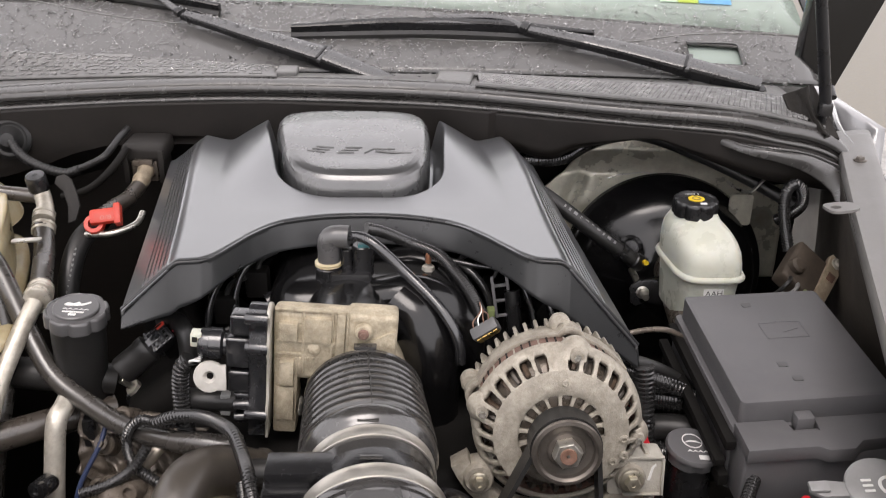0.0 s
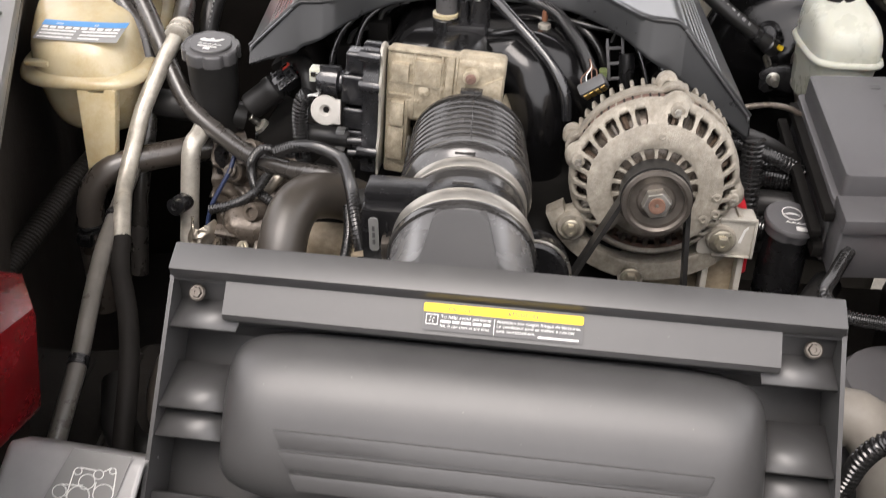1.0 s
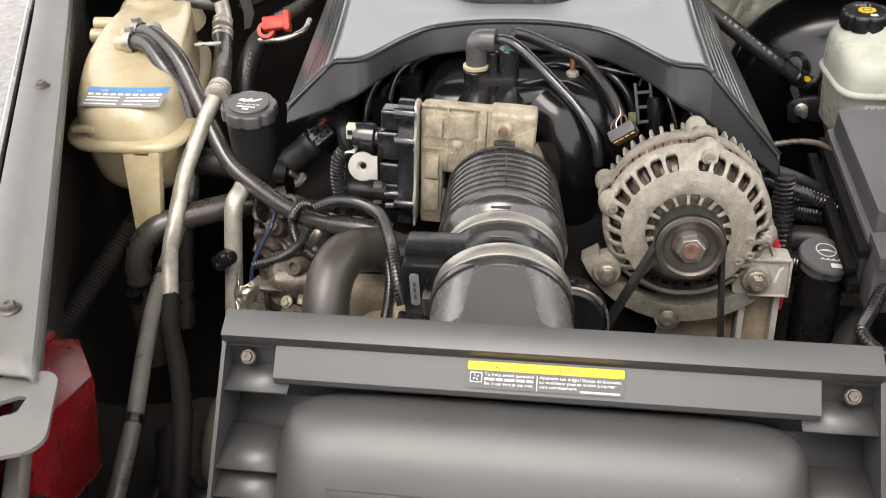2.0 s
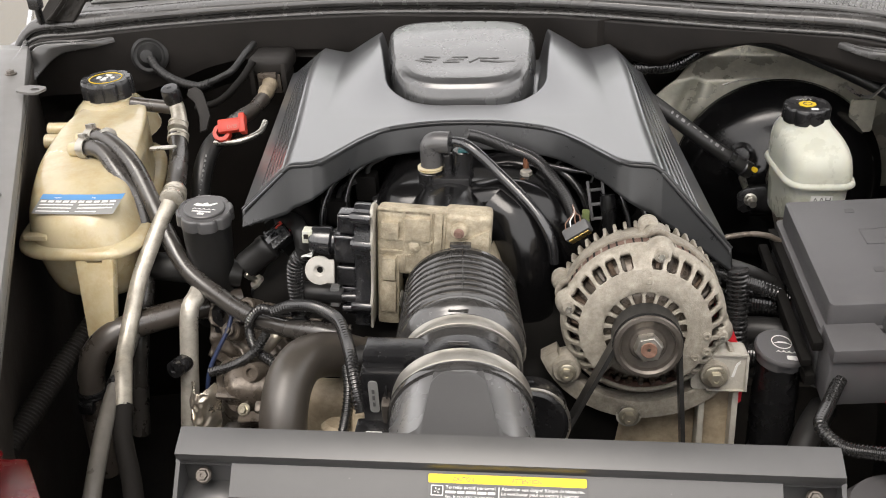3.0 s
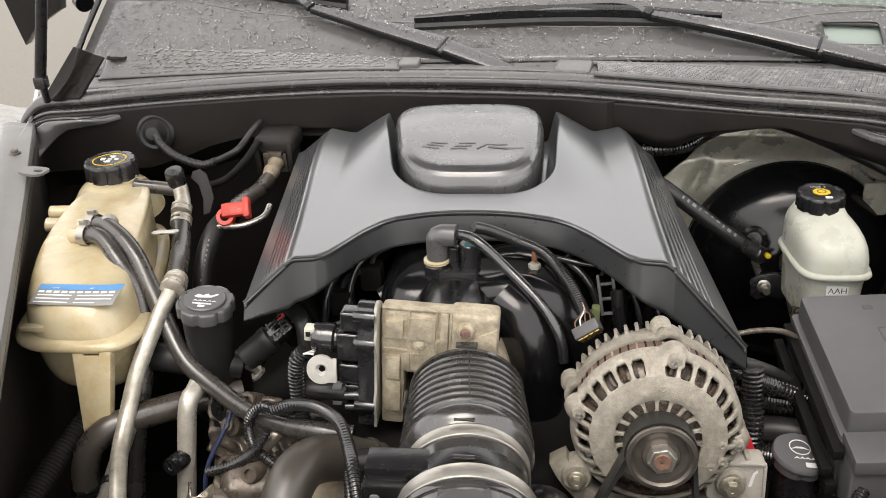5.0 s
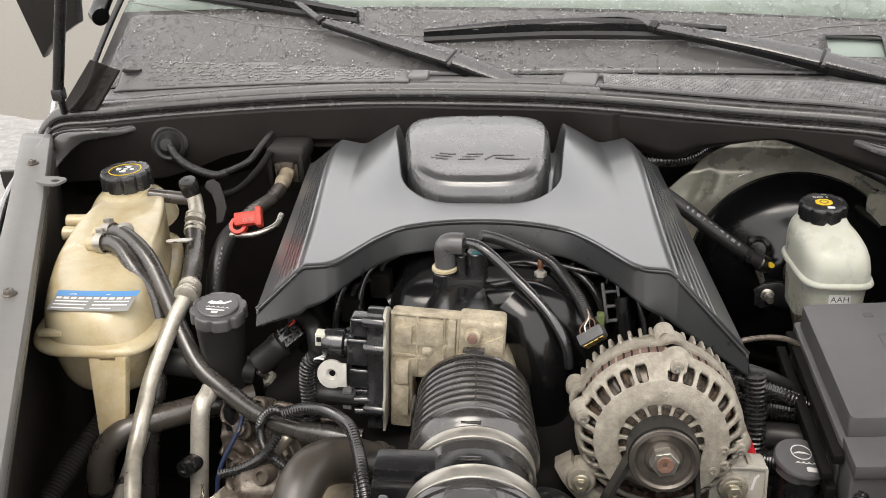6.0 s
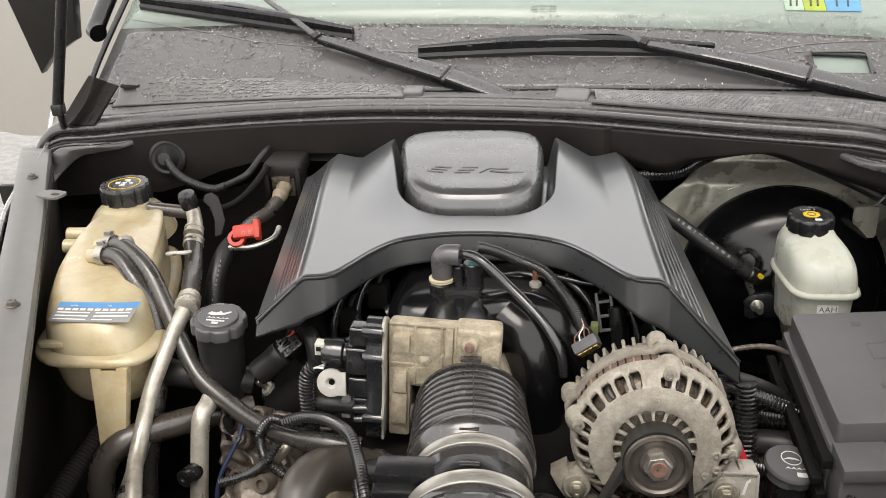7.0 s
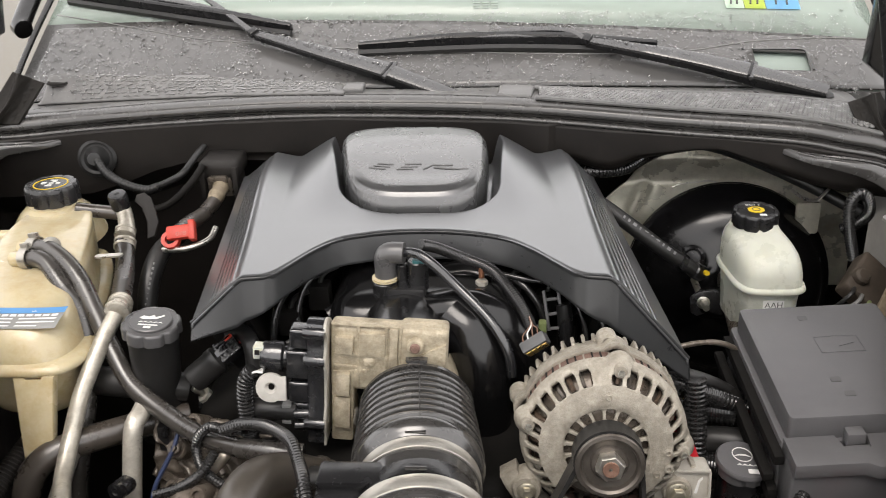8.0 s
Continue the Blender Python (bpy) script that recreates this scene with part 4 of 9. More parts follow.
for x0, x1, material, lab in ((0.492, 0.522, M_MINT, "pale mint"), (0.522, 0.556, M_YGREEN, "lime green"), (0.556, 0.611, M_SKYBLUE, "sky blue")):
    bm = bmesh.new()
    sheet(bm, lambda u, v: glass_at(lerp(x0, x1 - 0.001, u), lerp(0.252, 0.335, v)) + WN * 0.0016, 2, 2)
    st = solo("inspection_sticker", solid_sheet(bm, 0.0006), material, lab + " paper sticker on the inside of the windshield", "sticker", group="windshield stickers")
    bm = bmesh.new()
    for k in (0.3, 0.62):
        x = lerp(x0, x1, k)
        p, q = glass_at(x, 0.268), glass_at(x + 0.003, 0.30)
        add_tube(bm, [p + WN * 0.0020, (p + q) / 2 + WN * 0.0020, q + WN * 0.0020], 0.0016, 6, 0.004)
    part("print_bar", bm, M_PRINTDARK, st)

# ---- engine block under everything ----
t = thing("engine_block", (0.05, 0.9, 0.55), "dirty engine block and valley, the shade below the cover put into its colour", "engine")
# block, valve covers and coils: shade under the cover held in the near-black colour
bm = bmesh.new()
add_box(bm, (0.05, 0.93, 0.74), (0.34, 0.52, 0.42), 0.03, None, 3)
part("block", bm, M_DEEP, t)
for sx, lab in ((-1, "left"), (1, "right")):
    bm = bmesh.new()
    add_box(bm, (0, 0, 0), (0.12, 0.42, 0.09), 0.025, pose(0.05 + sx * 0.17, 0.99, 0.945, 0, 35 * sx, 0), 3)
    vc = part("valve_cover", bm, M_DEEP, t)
    for k in range(4):
        bm = bmesh.new()
        y = 0.86 + 0.105 * k
        add_box(bm, (0, 0, 0), (0.05, 0.06, 0.055), 0.008, pose(0.05 + sx * 0.19, y, 1.01, 0, 30 * sx, 0))
        add_cyl(bm, (0.05 + sx * 0.21, y, 1.0), (0.05 + sx * 0.245, y, 0.965), 0.010, 12)
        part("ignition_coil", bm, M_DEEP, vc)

# intake manifold: black runners in the valley
t = thing("intake_manifold", (0.05, 0.85, 0.98), "glossy black plastic intake manifold with curved runners", "intake manifold")
bm = bmesh.new()
add_box(bm, (0.055, 0.915, 1.022), (0.20, 0.25, 0.110), 0.046, None, 6)
part("plenum", bm, M_BLACKG, t)
for k in range(4):
    y = 0.815 + 0.07 * k
    for sx in (-1, 1) if k > 1 else (1,):
        bm = bmesh.new()
        add_tube(bm, [(0.04 + sx * 0.02, y, 1.055), (0.04 + sx * 0.07, y - 0.005, 1.062), (0.04 + sx * 0.115, y - 0.01, 1.03), (0.04 + sx * 0.13, y - 0.01, 0.98)], 0.024, 14, 0.01)
        part("runner", bm, M_BLACKG, t)
bm = bmesh.new()
add_tube(bm, [(0.035, 0.74, 1.035), (0.038, 0.80, 1.035), (0.04, 0.86, 1.03)], 0.048, 24, 0.01)
part("throat", bm, M_BLACKG, t)
bm = bmesh.new()
add_tube(bm, [(0.085, 0.80, 1.062), (0.108, 0.785, 1.045), (0.118, 0.775, 1.01), (0.118, 0.78, 0.95)], 0.028, 16, 0.008)
part("bulge", bm, M_BLACKG, t)
bm = bmesh.new()
add_tube(bm, [(0.005, 0.845, 1.06), (-0.02, 0.84, 1.055), (-0.045, 0.83, 1.045)], 0.010, 12, 0.006)
part("port_stub", bm, M_BLACK, t)

# ---- engine cover ----
cv = thing("engine_cover", (0.05, 0.95, 1.03), "satin grey plastic engine cover with arched front and raised centre", "engine cover")


def axis_x(y):
    return 0.062 - 0.035 * (y - 0.77) / 0.38


def front_y(o):
    """The arched front edge, by the offset from the cover's axis."""
    a = abs(o)
    rows = [(0.0, 0.889), (0.03, 0.887), (0.06, 0.880), (0.09, 0.866), (0.112, 0.842), (0.13, 0.814), (0.145, 0.791), (0.152, 0.784), (0.158, 0.780), (0.187, 0.776)]
    return curved(rows, a)


def half_top(y):
    return lerp(0.187, 0.200, (y - 0.776) / 0.374)


def in_hump(o, y):
    """Signed distance into the footprint of the raised block; below 0 is outside."""
    hw = lerp(0.082, 0.1035, min(1, max(0, (y - 0.955) / 0.17)))
    dx, dy = hw - abs(o), y - 0.941
    r = 0.055
    if dx < r and dy < r:
        return r - math.hypot(r - dx, r - dy)
    return min(dx, dy)


def soft_ramp(k):
    """0 to 1 along a straight line, with rounded ends."""
    w = 0.16
    if k < w:
        return (max(0, k + w) ** 2) / (4 * w)
    return 1 - soft_ramp(1 - k) if k > 1 - w else k


def cover_z(o, y):
    a = abs(o)
    z = 1.1175 - 0.006 * step01(1.0, 1.15, y) * step01(0.10, 0.2, a) - 0.014 * max(0, (y - 1.06) / 0.13) ** 2
    ridge = step01(0.905, 1.10, y) * 0.028
    z += ridge * (1 - soft_ramp((a - 0.106) / 0.054))
    z += 0.010 * min(1, max(0, (a - 0.158) / 0.035)) * step01(0.85, 1.1, y)
    d = in_hump(o, y)
    z -= 0.045 * step01(-0.0085, 0.0055, d)
    z -= 0.006 * step01(half_top(y) - 0.014, half_top(y), a) ** 2
    z -= 0.0022 * step01(front_y(o) + 0.007, front_y(o), y) ** 2
    z -= 0.02 * step01(1.176, 1.19, y)
    return z


bm = bmesh.new()
NU, NV = 300, 180


def cover_pt(u, v):
    s = 2 * u - 1
    y0 = front_y(s * 0.187)
    y = lerp(y0, 1.19, v ** 1.15)
    o = s * half_top(y)
    return Vector((axis_x(y) + o, y, cover_z(s * 0.187 if v == 0 else o, y)))


g = sheet(bm, cover_pt, NU, NV)
o = part("top_panel", bm, M_COVER, cv, angle=75)


def side_pt(sx, u, v):
    """The sloping side: u from front to rear, v from the top edge down."""
    y = lerp(0.776, 1.19, u)
    a = Vector((axis_x(y) + sx * half_top(y), y, cover_z(sx * half_top(y), y)))
    if sx < 0:
        b = Vector((lerp(-0.170, -0.219, u), lerp(0.770, 1.18, u), lerp(1.070, 1.073, u)))
    else:
        b = Vector((lerp(0.322, 0.263, u), lerp(0.787, 1.19, u), lerp(1.020, 1.065, u)))
    return a.lerp(b, v)


# one skirt that runs under the left side, the arched front and the right side
def skirt(u, v):
    k = 3 * u
    if k < 1:
        p, drop = side_pt(-1, 0, 1 - k), lerp(0.012, 0.040, k)
    elif k > 2:
        p, drop = side_pt(1, 0, k - 2), lerp(0.044, 0.016, k - 2)
    else:
        p, a = cover_pt(k - 1, 0), abs(2 * (k - 1) - 1)
        drop = lerp(0.024, 0.040 if k < 1.5 else 0.044, step01(0.70, 1.0, a))
    if v == 0:
        return p
    return p + Vector((0, 0.004 - 0.012 * v, -0.0035 - drop * max(0, v - 0.1) / 0.9))


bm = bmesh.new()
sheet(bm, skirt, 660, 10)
solidify(part("front_skirt", bm, M_COVER_SHADE, cv, "arched front skirt, its shade put into the colour", angle=45), 0.003)
# ribbed sides
for sx in (-1, 1):
    bm = bmesh.new()

    def side(u, v, sx=sx):
        ridge = -0.0020 * (1 if (v * 9.0 + 0.2) % 1 < 0.34 and 0.04 < v < 0.62 else 0) * step01(0.02, 0.06, u)
        return side_pt(sx, u, v) + Vector((sx * ridge, 0, ridge))
    sheet(bm, side, 72, 120)
    solidify(part("ribbed_side", bm, M_COVER, cv, "side with long moulded ribs", angle=30), 0.003)
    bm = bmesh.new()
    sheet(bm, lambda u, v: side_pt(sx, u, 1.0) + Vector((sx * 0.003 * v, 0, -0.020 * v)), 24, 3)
    solidify(part("side_skirt", bm, M_COVER_SHADE, cv), 0.003)
# raised centre block
bm = bmesh.new()
NH = 72


def hump_top(x, y):
    """The crown: a short steep front, then a gentle rise with a shallow dish."""
    top = curved([(0.935, 1.127), (0.952, 1.1365), (0.966, 1.1405), (1.0, 1.1475), (1.04, 1.1545), (1.08, 1.1575), (1.14, 1.1570)], y)
    return top - 0.0025 * (1 - step01(0.03, 0.065, abs(x - axis_x(y)))) * step01(0.965, 1.0, y) * (1 - step01(1.05, 1.10, y))


def hump_pt(u, v):
    """Rings from the rim up over the crown."""
    ang = 2 * math.pi * u
    c, s = math.cos(ang), math.sin(ang)
    n = 3.6
    k = (abs(c) ** n + abs(s) ** n) ** (-1 / n)
    px, py = c * k, s * k
    ins = [(1.0, 0.0), (1.0, 0.55), (0.992, 0.78), (0.965, 0.92), (0.92, 0.985), (0.84, 1.01), (0.6, 1.0), (0.3, 1.0), (0.0, 1.0)]
    i = v * (len(ins) - 1)
    f = between([(j, q[0]) for j, q in enumerate(ins)], i)
    h = between([(j, q[1]) for j, q in enumerate(ins)], i)
    yy = 1.044 + py * f * 0.098
    hw = lerp(0.0775, 0.0985, min(1, max(0, (yy - 0.955) / 0.17)))
    xx = axis_x(yy) - 0.004 + px * f * hw
    return Vector((xx, yy, lerp(1.075, hump_top(xx, yy), h)))


rings = [[bm.verts.new(hump_pt(i / NH, j / 32)) for i in range(NH)] for j in range(32)]
tip = bm.verts.new(hump_pt(0, 1.0))
for a, b in zip(rings, rings[1:]):
    for i in range(NH):
        bm.faces.new((a[i], a[(i + 1) % NH], b[(i + 1) % NH], b[i]))
for i in range(NH):
    bm.faces.new((rings[-1][i], rings[-1][(i + 1) % NH], tip))
hump = part("centre_block", bm, M_HUMP, cv, "glossier raised centre block with worn top", angle=60)
# emblem strokes, as plain shapes
EM = []
for u0 in (-0.048, -0.013):
    EM += [((u0 + 0.010, 1.006), (u0 + 0.031, 1.006), 0.0008), ((u0 + 0.005, 1.0005), (u0 + 0.027, 1.0005), 0.0008), ((u0, 0.995), (u0 + 0.022, 0.995), 0.0009)]
EM += [((0.021, 0.994), (0.032, 1.0035), 0.0009), ((0.032, 1.0035), (0.058, 1.002), 0.0008), ((0.034, 0.998), (0.078, 0.990), 0.0011)]
for a, b, r in EM:
    bm = bmesh.new()
    x0 = axis_x(1.0) - 0.014
    line = [(x0 + 0.93 * lerp(a[0], b[0], k / 2), lerp(a[1], b[1], k / 2) + 0.008) for k in range(3)]
    add_tube(bm, [(x, y, hump_top(x, y) + 0.0002) for x, y in line], r * 1.15, 6, 0.004)
    part("emblem_stroke", bm, M_EMBLEM, hump, "dull metal emblem stroke")

# ---- throttle body ----
tb = thing("throttle_valve", (0.03, 0.73, 0.97), "dusty tan cast aluminium throttle body with black motor cover", "throttle body")
TM = Matrix.Translation((0.03, 0.016, 1.0445)) @ Matrix.Rotation(radians(4.5), 4, "Y") @ Matrix.Translation((-0.03, 0, -1.055))


def tb_box(name, c, d, r, material, parent, label="", seg=2):
    bm = bmesh.new()
    add_box(bm, c, d, r, None, seg)
    bmesh.ops.transform(bm, matrix=TM, verts=bm.verts)
    return part(name, bm, material, parent, label)


def tb_round(name, prof, c, d, material, parent, label="", n=24):
    bm = bmesh.new()
    add_lathe(bm, prof, axes(c, d), n)
    bmesh.ops.transform(bm, matrix=TM, verts=bm.verts)
    return part(name, bm, material, parent, label)


tb_round("bore", [(0.040, 0), (0.046, 0.002), (0.047, 0.052), (0.044, 0.056)], (0.052, 0.765, 1.018), (0, -1, 0.03), M_TB, tb, "", 48)
hs = tb_box("housing", (0.020, 0.716, 1.068), (0.090, 0.021, 0.070), 0.006, M_TB, tb, "", 3)
tb_box("shaft_housing", (-0.013, 0.722, 1.015), (0.022, 0.036, 0.080), 0.004, M_TB, tb)
tb_box("mounting_flange", (0.062, 0.717, 1.073), (0.045, 0.027, 0.062), 0.006, M_TB, tb, "", 3)
# cast relief on the housing's face
for x, w, z0, z1, pr in ((-0.0115, 0.0165, 1.075, 1.093, 0.004), (0.0145, 0.0245, 1.074, 1.098, 0.0025), (0.0345, 0.0075, 1.060, 1.104, 0.002), (-0.0120, 0.0130, 1.030, 1.055, 0.006), (-0.0130, 0.0160, 0.992, 1.028, 0.004)):
    tb_box("cast_pad", (x, 0.7060 - pr / 2, (z0 + z1) / 2), (w, pr + 0.004, z1 - z0), 0.0014, M_TB, hs)
for x in (0.0015, 0.0270, 0.0400):
    tb_box("cast_rib", (x, 0.7070, 1.071), (0.0028, 0.006, 0.068), 0.0012, M_TB, hs)
for z, x0, x1 in ((1.0725, -0.022, 0.030), (1.0600, -0.022, 0.004), (1.1045, -0.024, 0.040)):
    tb_box("cast_rib", ((x0 + x1) / 2, 0.7070, z), (x1 - x0, 0.006, 0.0028), 0.0012, M_TB, hs)
for k in range(5):
    tb_box("cast_mark", (-0.004 + 0.0036 * k, 0.7062, 1.0545 + 0.0003 * k), (0.0022, 0.0030, 0.0040 if k % 2 else 0.0032), 0.0006, M_TB, hs)
bm = bmesh.new()
add_prism(bm, [(0.043, 1.062), (0.083, 1.062), (0.083, 1.092), (0.060, 1.079), (0.050, 1.074)], 0, 0.003, Matrix(((1, 0, 0, 0), (0, 0, -1, 0.7045), (0, 1, 0, 0), (0, 0, 0, 1))), 0.0008)
bmesh.ops.transform(bm, matrix=TM, verts=bm.verts)
part("cast_web", bm, M_TB, hs)
tb_round("face_boss", [(0.0062, 0), (0.0058, 0.0030), (0.004, 0.0042), (0, 0.0042)], (0.0115, 0.7075, 1.066), (0, -1, 0.05), M_TB, hs)
tb_round("screw_boss", [(0.0082, 0), (0.0078, 0.008), (0.0066, 0.0095), (0.0, 0.0095)], (0.0545, 0.7060, 1.089), (0, -1, 0.08), M_TB, hs)
bm = bmesh.new()
add_bolt(bm, TM @ Vector((0.0545, 0.6962, 1.0895)), (0, -1, 0.1), 0.0033, 0.0035)
part("screw", bm, M_LAMIN, tb, "tarnished screw")
# thin aluminium edge and the black lobed cover on it
prof = [(-0.028, -0.076), (0.010, -0.076), (0.016, -0.070), (0.022, -0.030), (0.022, 0.010), (0.010, 0.036), (-0.004, 0.049), (-0.014, 0.055), (-0.022, 0.056), (-0.027, 0.054), (-0.030, 0.048), (-0.026, 0.042), (-0.026, 0.028), (-0.030, 0.021), (-0.030, 0.010), (-0.026, 0.003), (-0.026, -0.036), (-0.031, -0.044), (-0.031, -0.058), (-0.027, -0.064)]
mm = TM @ Matrix(((0, 0, 1, 0), (1, 0, 0, 0.722), (0, 1, 0, 1.054), (0, 0, 0, 1)))
bm = bmesh.new()
add_prism(bm, [(x * 1.06, y * 1.015) for x, y in prof], -0.0290, -0.0262, mm, 0.0008)
part("end_plate", bm, M_ALU, tb, "thin bright aluminium edge plate")
bm = bmesh.new()
add_prism(bm, prof, -0.0450, -0.0290, mm, 0.0018)
cover = part("motor_cover", bm, M_BLACKSAT, tb, "black lobed motor cover")
for z, w, h, x1, dy in ((0.034, 0.018, 0.020, 0.062, 0.000), (0.006, 0.026, 0.030, 0.066, 0.0), (-0.024, 0.020, 0.022, 0.064, 0.000), (-0.044, 0.024, 0.014, 0.060, 0.002), (-0.062, 0.024, 0.016, 0.058, 0.003)):
    tb_box("cover_boss", (-(0.044 + x1) / 2, 0.699 + dy + w / 2, 1.054 + z), (x1 - 0.044, w, h), 0.003, M_BLACKSAT, cover, "", 3)
for y, z in ((-0.029, 0.046), (-0.0275, 0.016), (-0.029, -0.053)):
    tb_round("cover_lug", [(0.0058, 0), (0.0058, 0.0185), (0.0048, 0.0198), (0, 0.0198)], (-0.028, 0.722 + y, 1.054 + z), (-1, 0, 0), M_BLACKSAT, cover)
for z in (1.012, 0.998):
    tb_box("side_clip", (-0.066, 0.703, z), (0.009, 0.010, 0.0075), 0.001, M_LABELGREY, cover)
con = tb_round("connector", [(0, 0), (0.0120, 0), (0.0132, 0.002), (0.0132, 0.009), (0.0142, 0.0095), (0.0142, 0.020), (0.0105, 0.022), (0.0105, 0.030), (0, 0.030)], (-0.0905, 0.712, 1.062), (1, 0, 0), M_BLACKSAT, tb, "round black plug with a pale lock", 28)
lk = tb_box("pale_lock", (-0.0925, 0.709, 1.068), (0.0100, 0.012, 0.013), 0.0015, M_WHITE, con, "pale plastic connector lock")
# solid dark block paints the shade of a slot in the lock
tb_box("slot_shade_block", (-0.0932, 0.7025, 1.0695), (0.0045, 0.002, 0.0045), 0.0003, M_DARK, lk)
for k in range(5):
    bm = bmesh.new()
    add_tube(bm, [(-0.088, 0.716 + 0.002 * k, 1.048), (-0.096, 0.717 + 0.002 * k, 1.048 - 0.001 * k), (-0.104, 0.720 + 0.001 * k, 1.041), (-0.107, 0.721, 1.030)], 0.0011, 6, 0.003)
    part("wire", bm, M_LABELGREY if k % 2 else M_PRINT, con)
# silver ring tab and vacuum ports
RT = axes((-0.0775, 0.700, 1.042), (0, -1, 0.30))
bm = bmesh.new()
add_lathe(bm, [(0.0030, -0.003), (0.0138, -0.003), (0.0142, -0.0015), (0.0138, 0.001), (0.0056, 0.0014), (0.0046, 0.0004), (0.0030, -0.003)], RT, 36, False)
rt = part("ring_tab", bm, M_DULLSTEEL, tb, "pale worn tab with a countersunk hole")
bm = bmesh.new()
add_box(bm, (0.0105, -0.0010, -0.0010), (0.0080, 0.0230, 0.0036), 0.0008, RT)
part("tab_arm", bm, M_DULLSTEEL, rt)
for z in (1.005, 0.992):
    bm = bmesh.new()
    add_cyl(bm, (-0.044, 0.712, z), (-0.062, 0.712, z), 0.0045, 12, 0.001)
    part("vacuum_port", bm, M_BLACKSAT, tb)
for k in range(3):
    bm = bmesh.new()
    add_lathe(bm, [(0.0030, 0), (0.0048, 0.0012), (0.0030, 0.0024)], axes((-0.0010 + 0.0008 * k, 0.697, 1.008 + 0.005 * k), (1, -0.2, 0.15)), 12)
    part("spring_coil", bm, M_CLAMP, tb)

# ---- intake duct ----
du = thing("intake_duct", (0.065, 0.62, 0.95), "ribbed black rubber intake duct with two steel clamps", "air duct")
A0, A1 = Vector((0.056, 0.715, 1.014)), Vector((0.071, 0.545, 0.999))
ax = (A1 - A0).normalized()
prof = [(0.045, 0.004), (0.0525, 0.005), (0.0540, 0.007), (0.0540, 0.0105)]
h = 0.0115
for k in range(8):
    r = 0.0538 + 0.0006 * k
    prof += [(r - 0.0062, h), (r - 0.0062, h + 0.0016), (r - 0.0020, h + 0.0026), (r - 0.0002, h + 0.0038), (r + 0.0004, h + 0.0055), (r - 0.0004, h + 0.0072), (r - 0.0024, h + 0.0083)]
    h += 0.0090
prof += [(0.0548, h), (0.0575, h + 0.002), (0.0584, h + 0.006), (0.0576, h + 0.012), (0.0548, h + 0.017), (0.0525, 0.1025), (0.0518, 0.1045), (0.0515, 0.1215), (0.0510, 0.1275), (0.0505, 0.1495)]
bm = bmesh.new()
add_lathe(bm, prof, axes(A0, ax), 80)
bel = part("bellows", bm, M_DUCT, du, angle=35)
part("mould_seam", add_tube(bmesh.new(), [A0 + ax * d + Vector((0.004, 0, r)) for d, r in ((0.012, 0.0545), (0.030, 0.0550), (0.050, 0.0562), (0.070, 0.0574), (0.086, 0.0578), (0.096, 0.0560))], 0.0004, 6, 0.004), M_DUCT, bel)
bm = bmesh.new()
add_box(bm, (0, 0, 0), (0.020, 0.007, 0.003), 0.0008, axes(A0 + ax * 0.008 + Vector((0.002, 0, 0.0545)), (0, 0, 1), (1, 0, 0)))
part("locating_notch", bm, M_DUCT, bel)


def band(c, r, w, parent, screw_ang, name="clamp"):
    m = axes(c, ax, (1, 0, 0))
    bm = bmesh.new()
    add_lathe(bm, [(r, -w / 2), (r + 0.0014, -w / 2), (r + 0.0018, -w / 2 + 0.0010), (r + 0.0010, -w / 2 + 0.003), (r + 0.0010, w / 2 - 0.003), (r + 0.0018, w / 2 - 0.0010), (r + 0.0014, w / 2), (r, w / 2), (r, -w / 2)], m, 72, False)
    b = part(name, bm, M_CLAMP, parent, "stainless worm-drive clamp")
    a = radians(screw_ang)
    n = m.to_3x3() @ Vector((math.cos(a), math.sin(a), 0))
    p = m @ Vector(((r + 0.005) * math.cos(a), (r + 0.005) * math.sin(a), 0))
    tang = (m.to_3x3() @ Vector((-math.sin(a), math.cos(a), 0)))
    bm = bmesh.new()
    add_box(bm, (0, 0, 0), (0.016, w * 0.8, 0.007), 0.002, axes(p, n, tang))
    part("screw_housing", bm, M_PULLEY, b)
    bm = bmesh.new()
    add_cyl(bm, p - tang * 0.008, p + tang * 0.015, 0.0032, 12, 0.0005)
    part("worm_screw", bm, M_PULLEY, b)
    # locating notch of the rubber, over the band's rear edge
    q = m @ Vector((0, 0, 0)) + Vector((0, 0, 1)) * (r + 0.0020) - ax * (w / 2)
    bm = bmesh.new()
    add_box(bm, (0, 0, 0), (0.017, 0.004, 0.0018), 0.0005, axes(q, (0, 0, 1), (1, 0, 0)))
    part("locating_notch", bm, M_DUCT, b)


band(A0 + ax * 0.1115, 0.0518, 0.0130, du, 196)
band(A0 + ax * 0.162, 0.0572, 0.0150, du, 178)
bm = bmesh.new()
add_lathe(bm, [(0.048, 0.112), (0.0505, 0.120), (0.0510, 0.130), (0.0528, 0.136), (0.0530, 0.149), (0.0568, 0.151), (0.0568, 0.172), (0.052, 0.174)], axes(A0, ax), 72)
part("sensor_ring", bm, M_BLACK, du, angle=40)
bm = bmesh.new()
add_lathe(bm, [(0.057, 0.1705), (0.0600, 0.1715), (0.0606, 0.1745), (0.0596, 0.178), (0.057, 0.179)], axes(A0, ax), 72)
part("rubber_collar", bm, M_DUCT, du)
maf = thing("air_sensor", (0.006, 0.566, 0.975), "black air-flow sensor on the intake duct", "sensor")
bm = bmesh.new()
add_box(bm, (0.020, 0.575, 1.039), (0.062, 0.028, 0.013), 0.003)
part("sensor_head", bm, M_BLACK, maf)
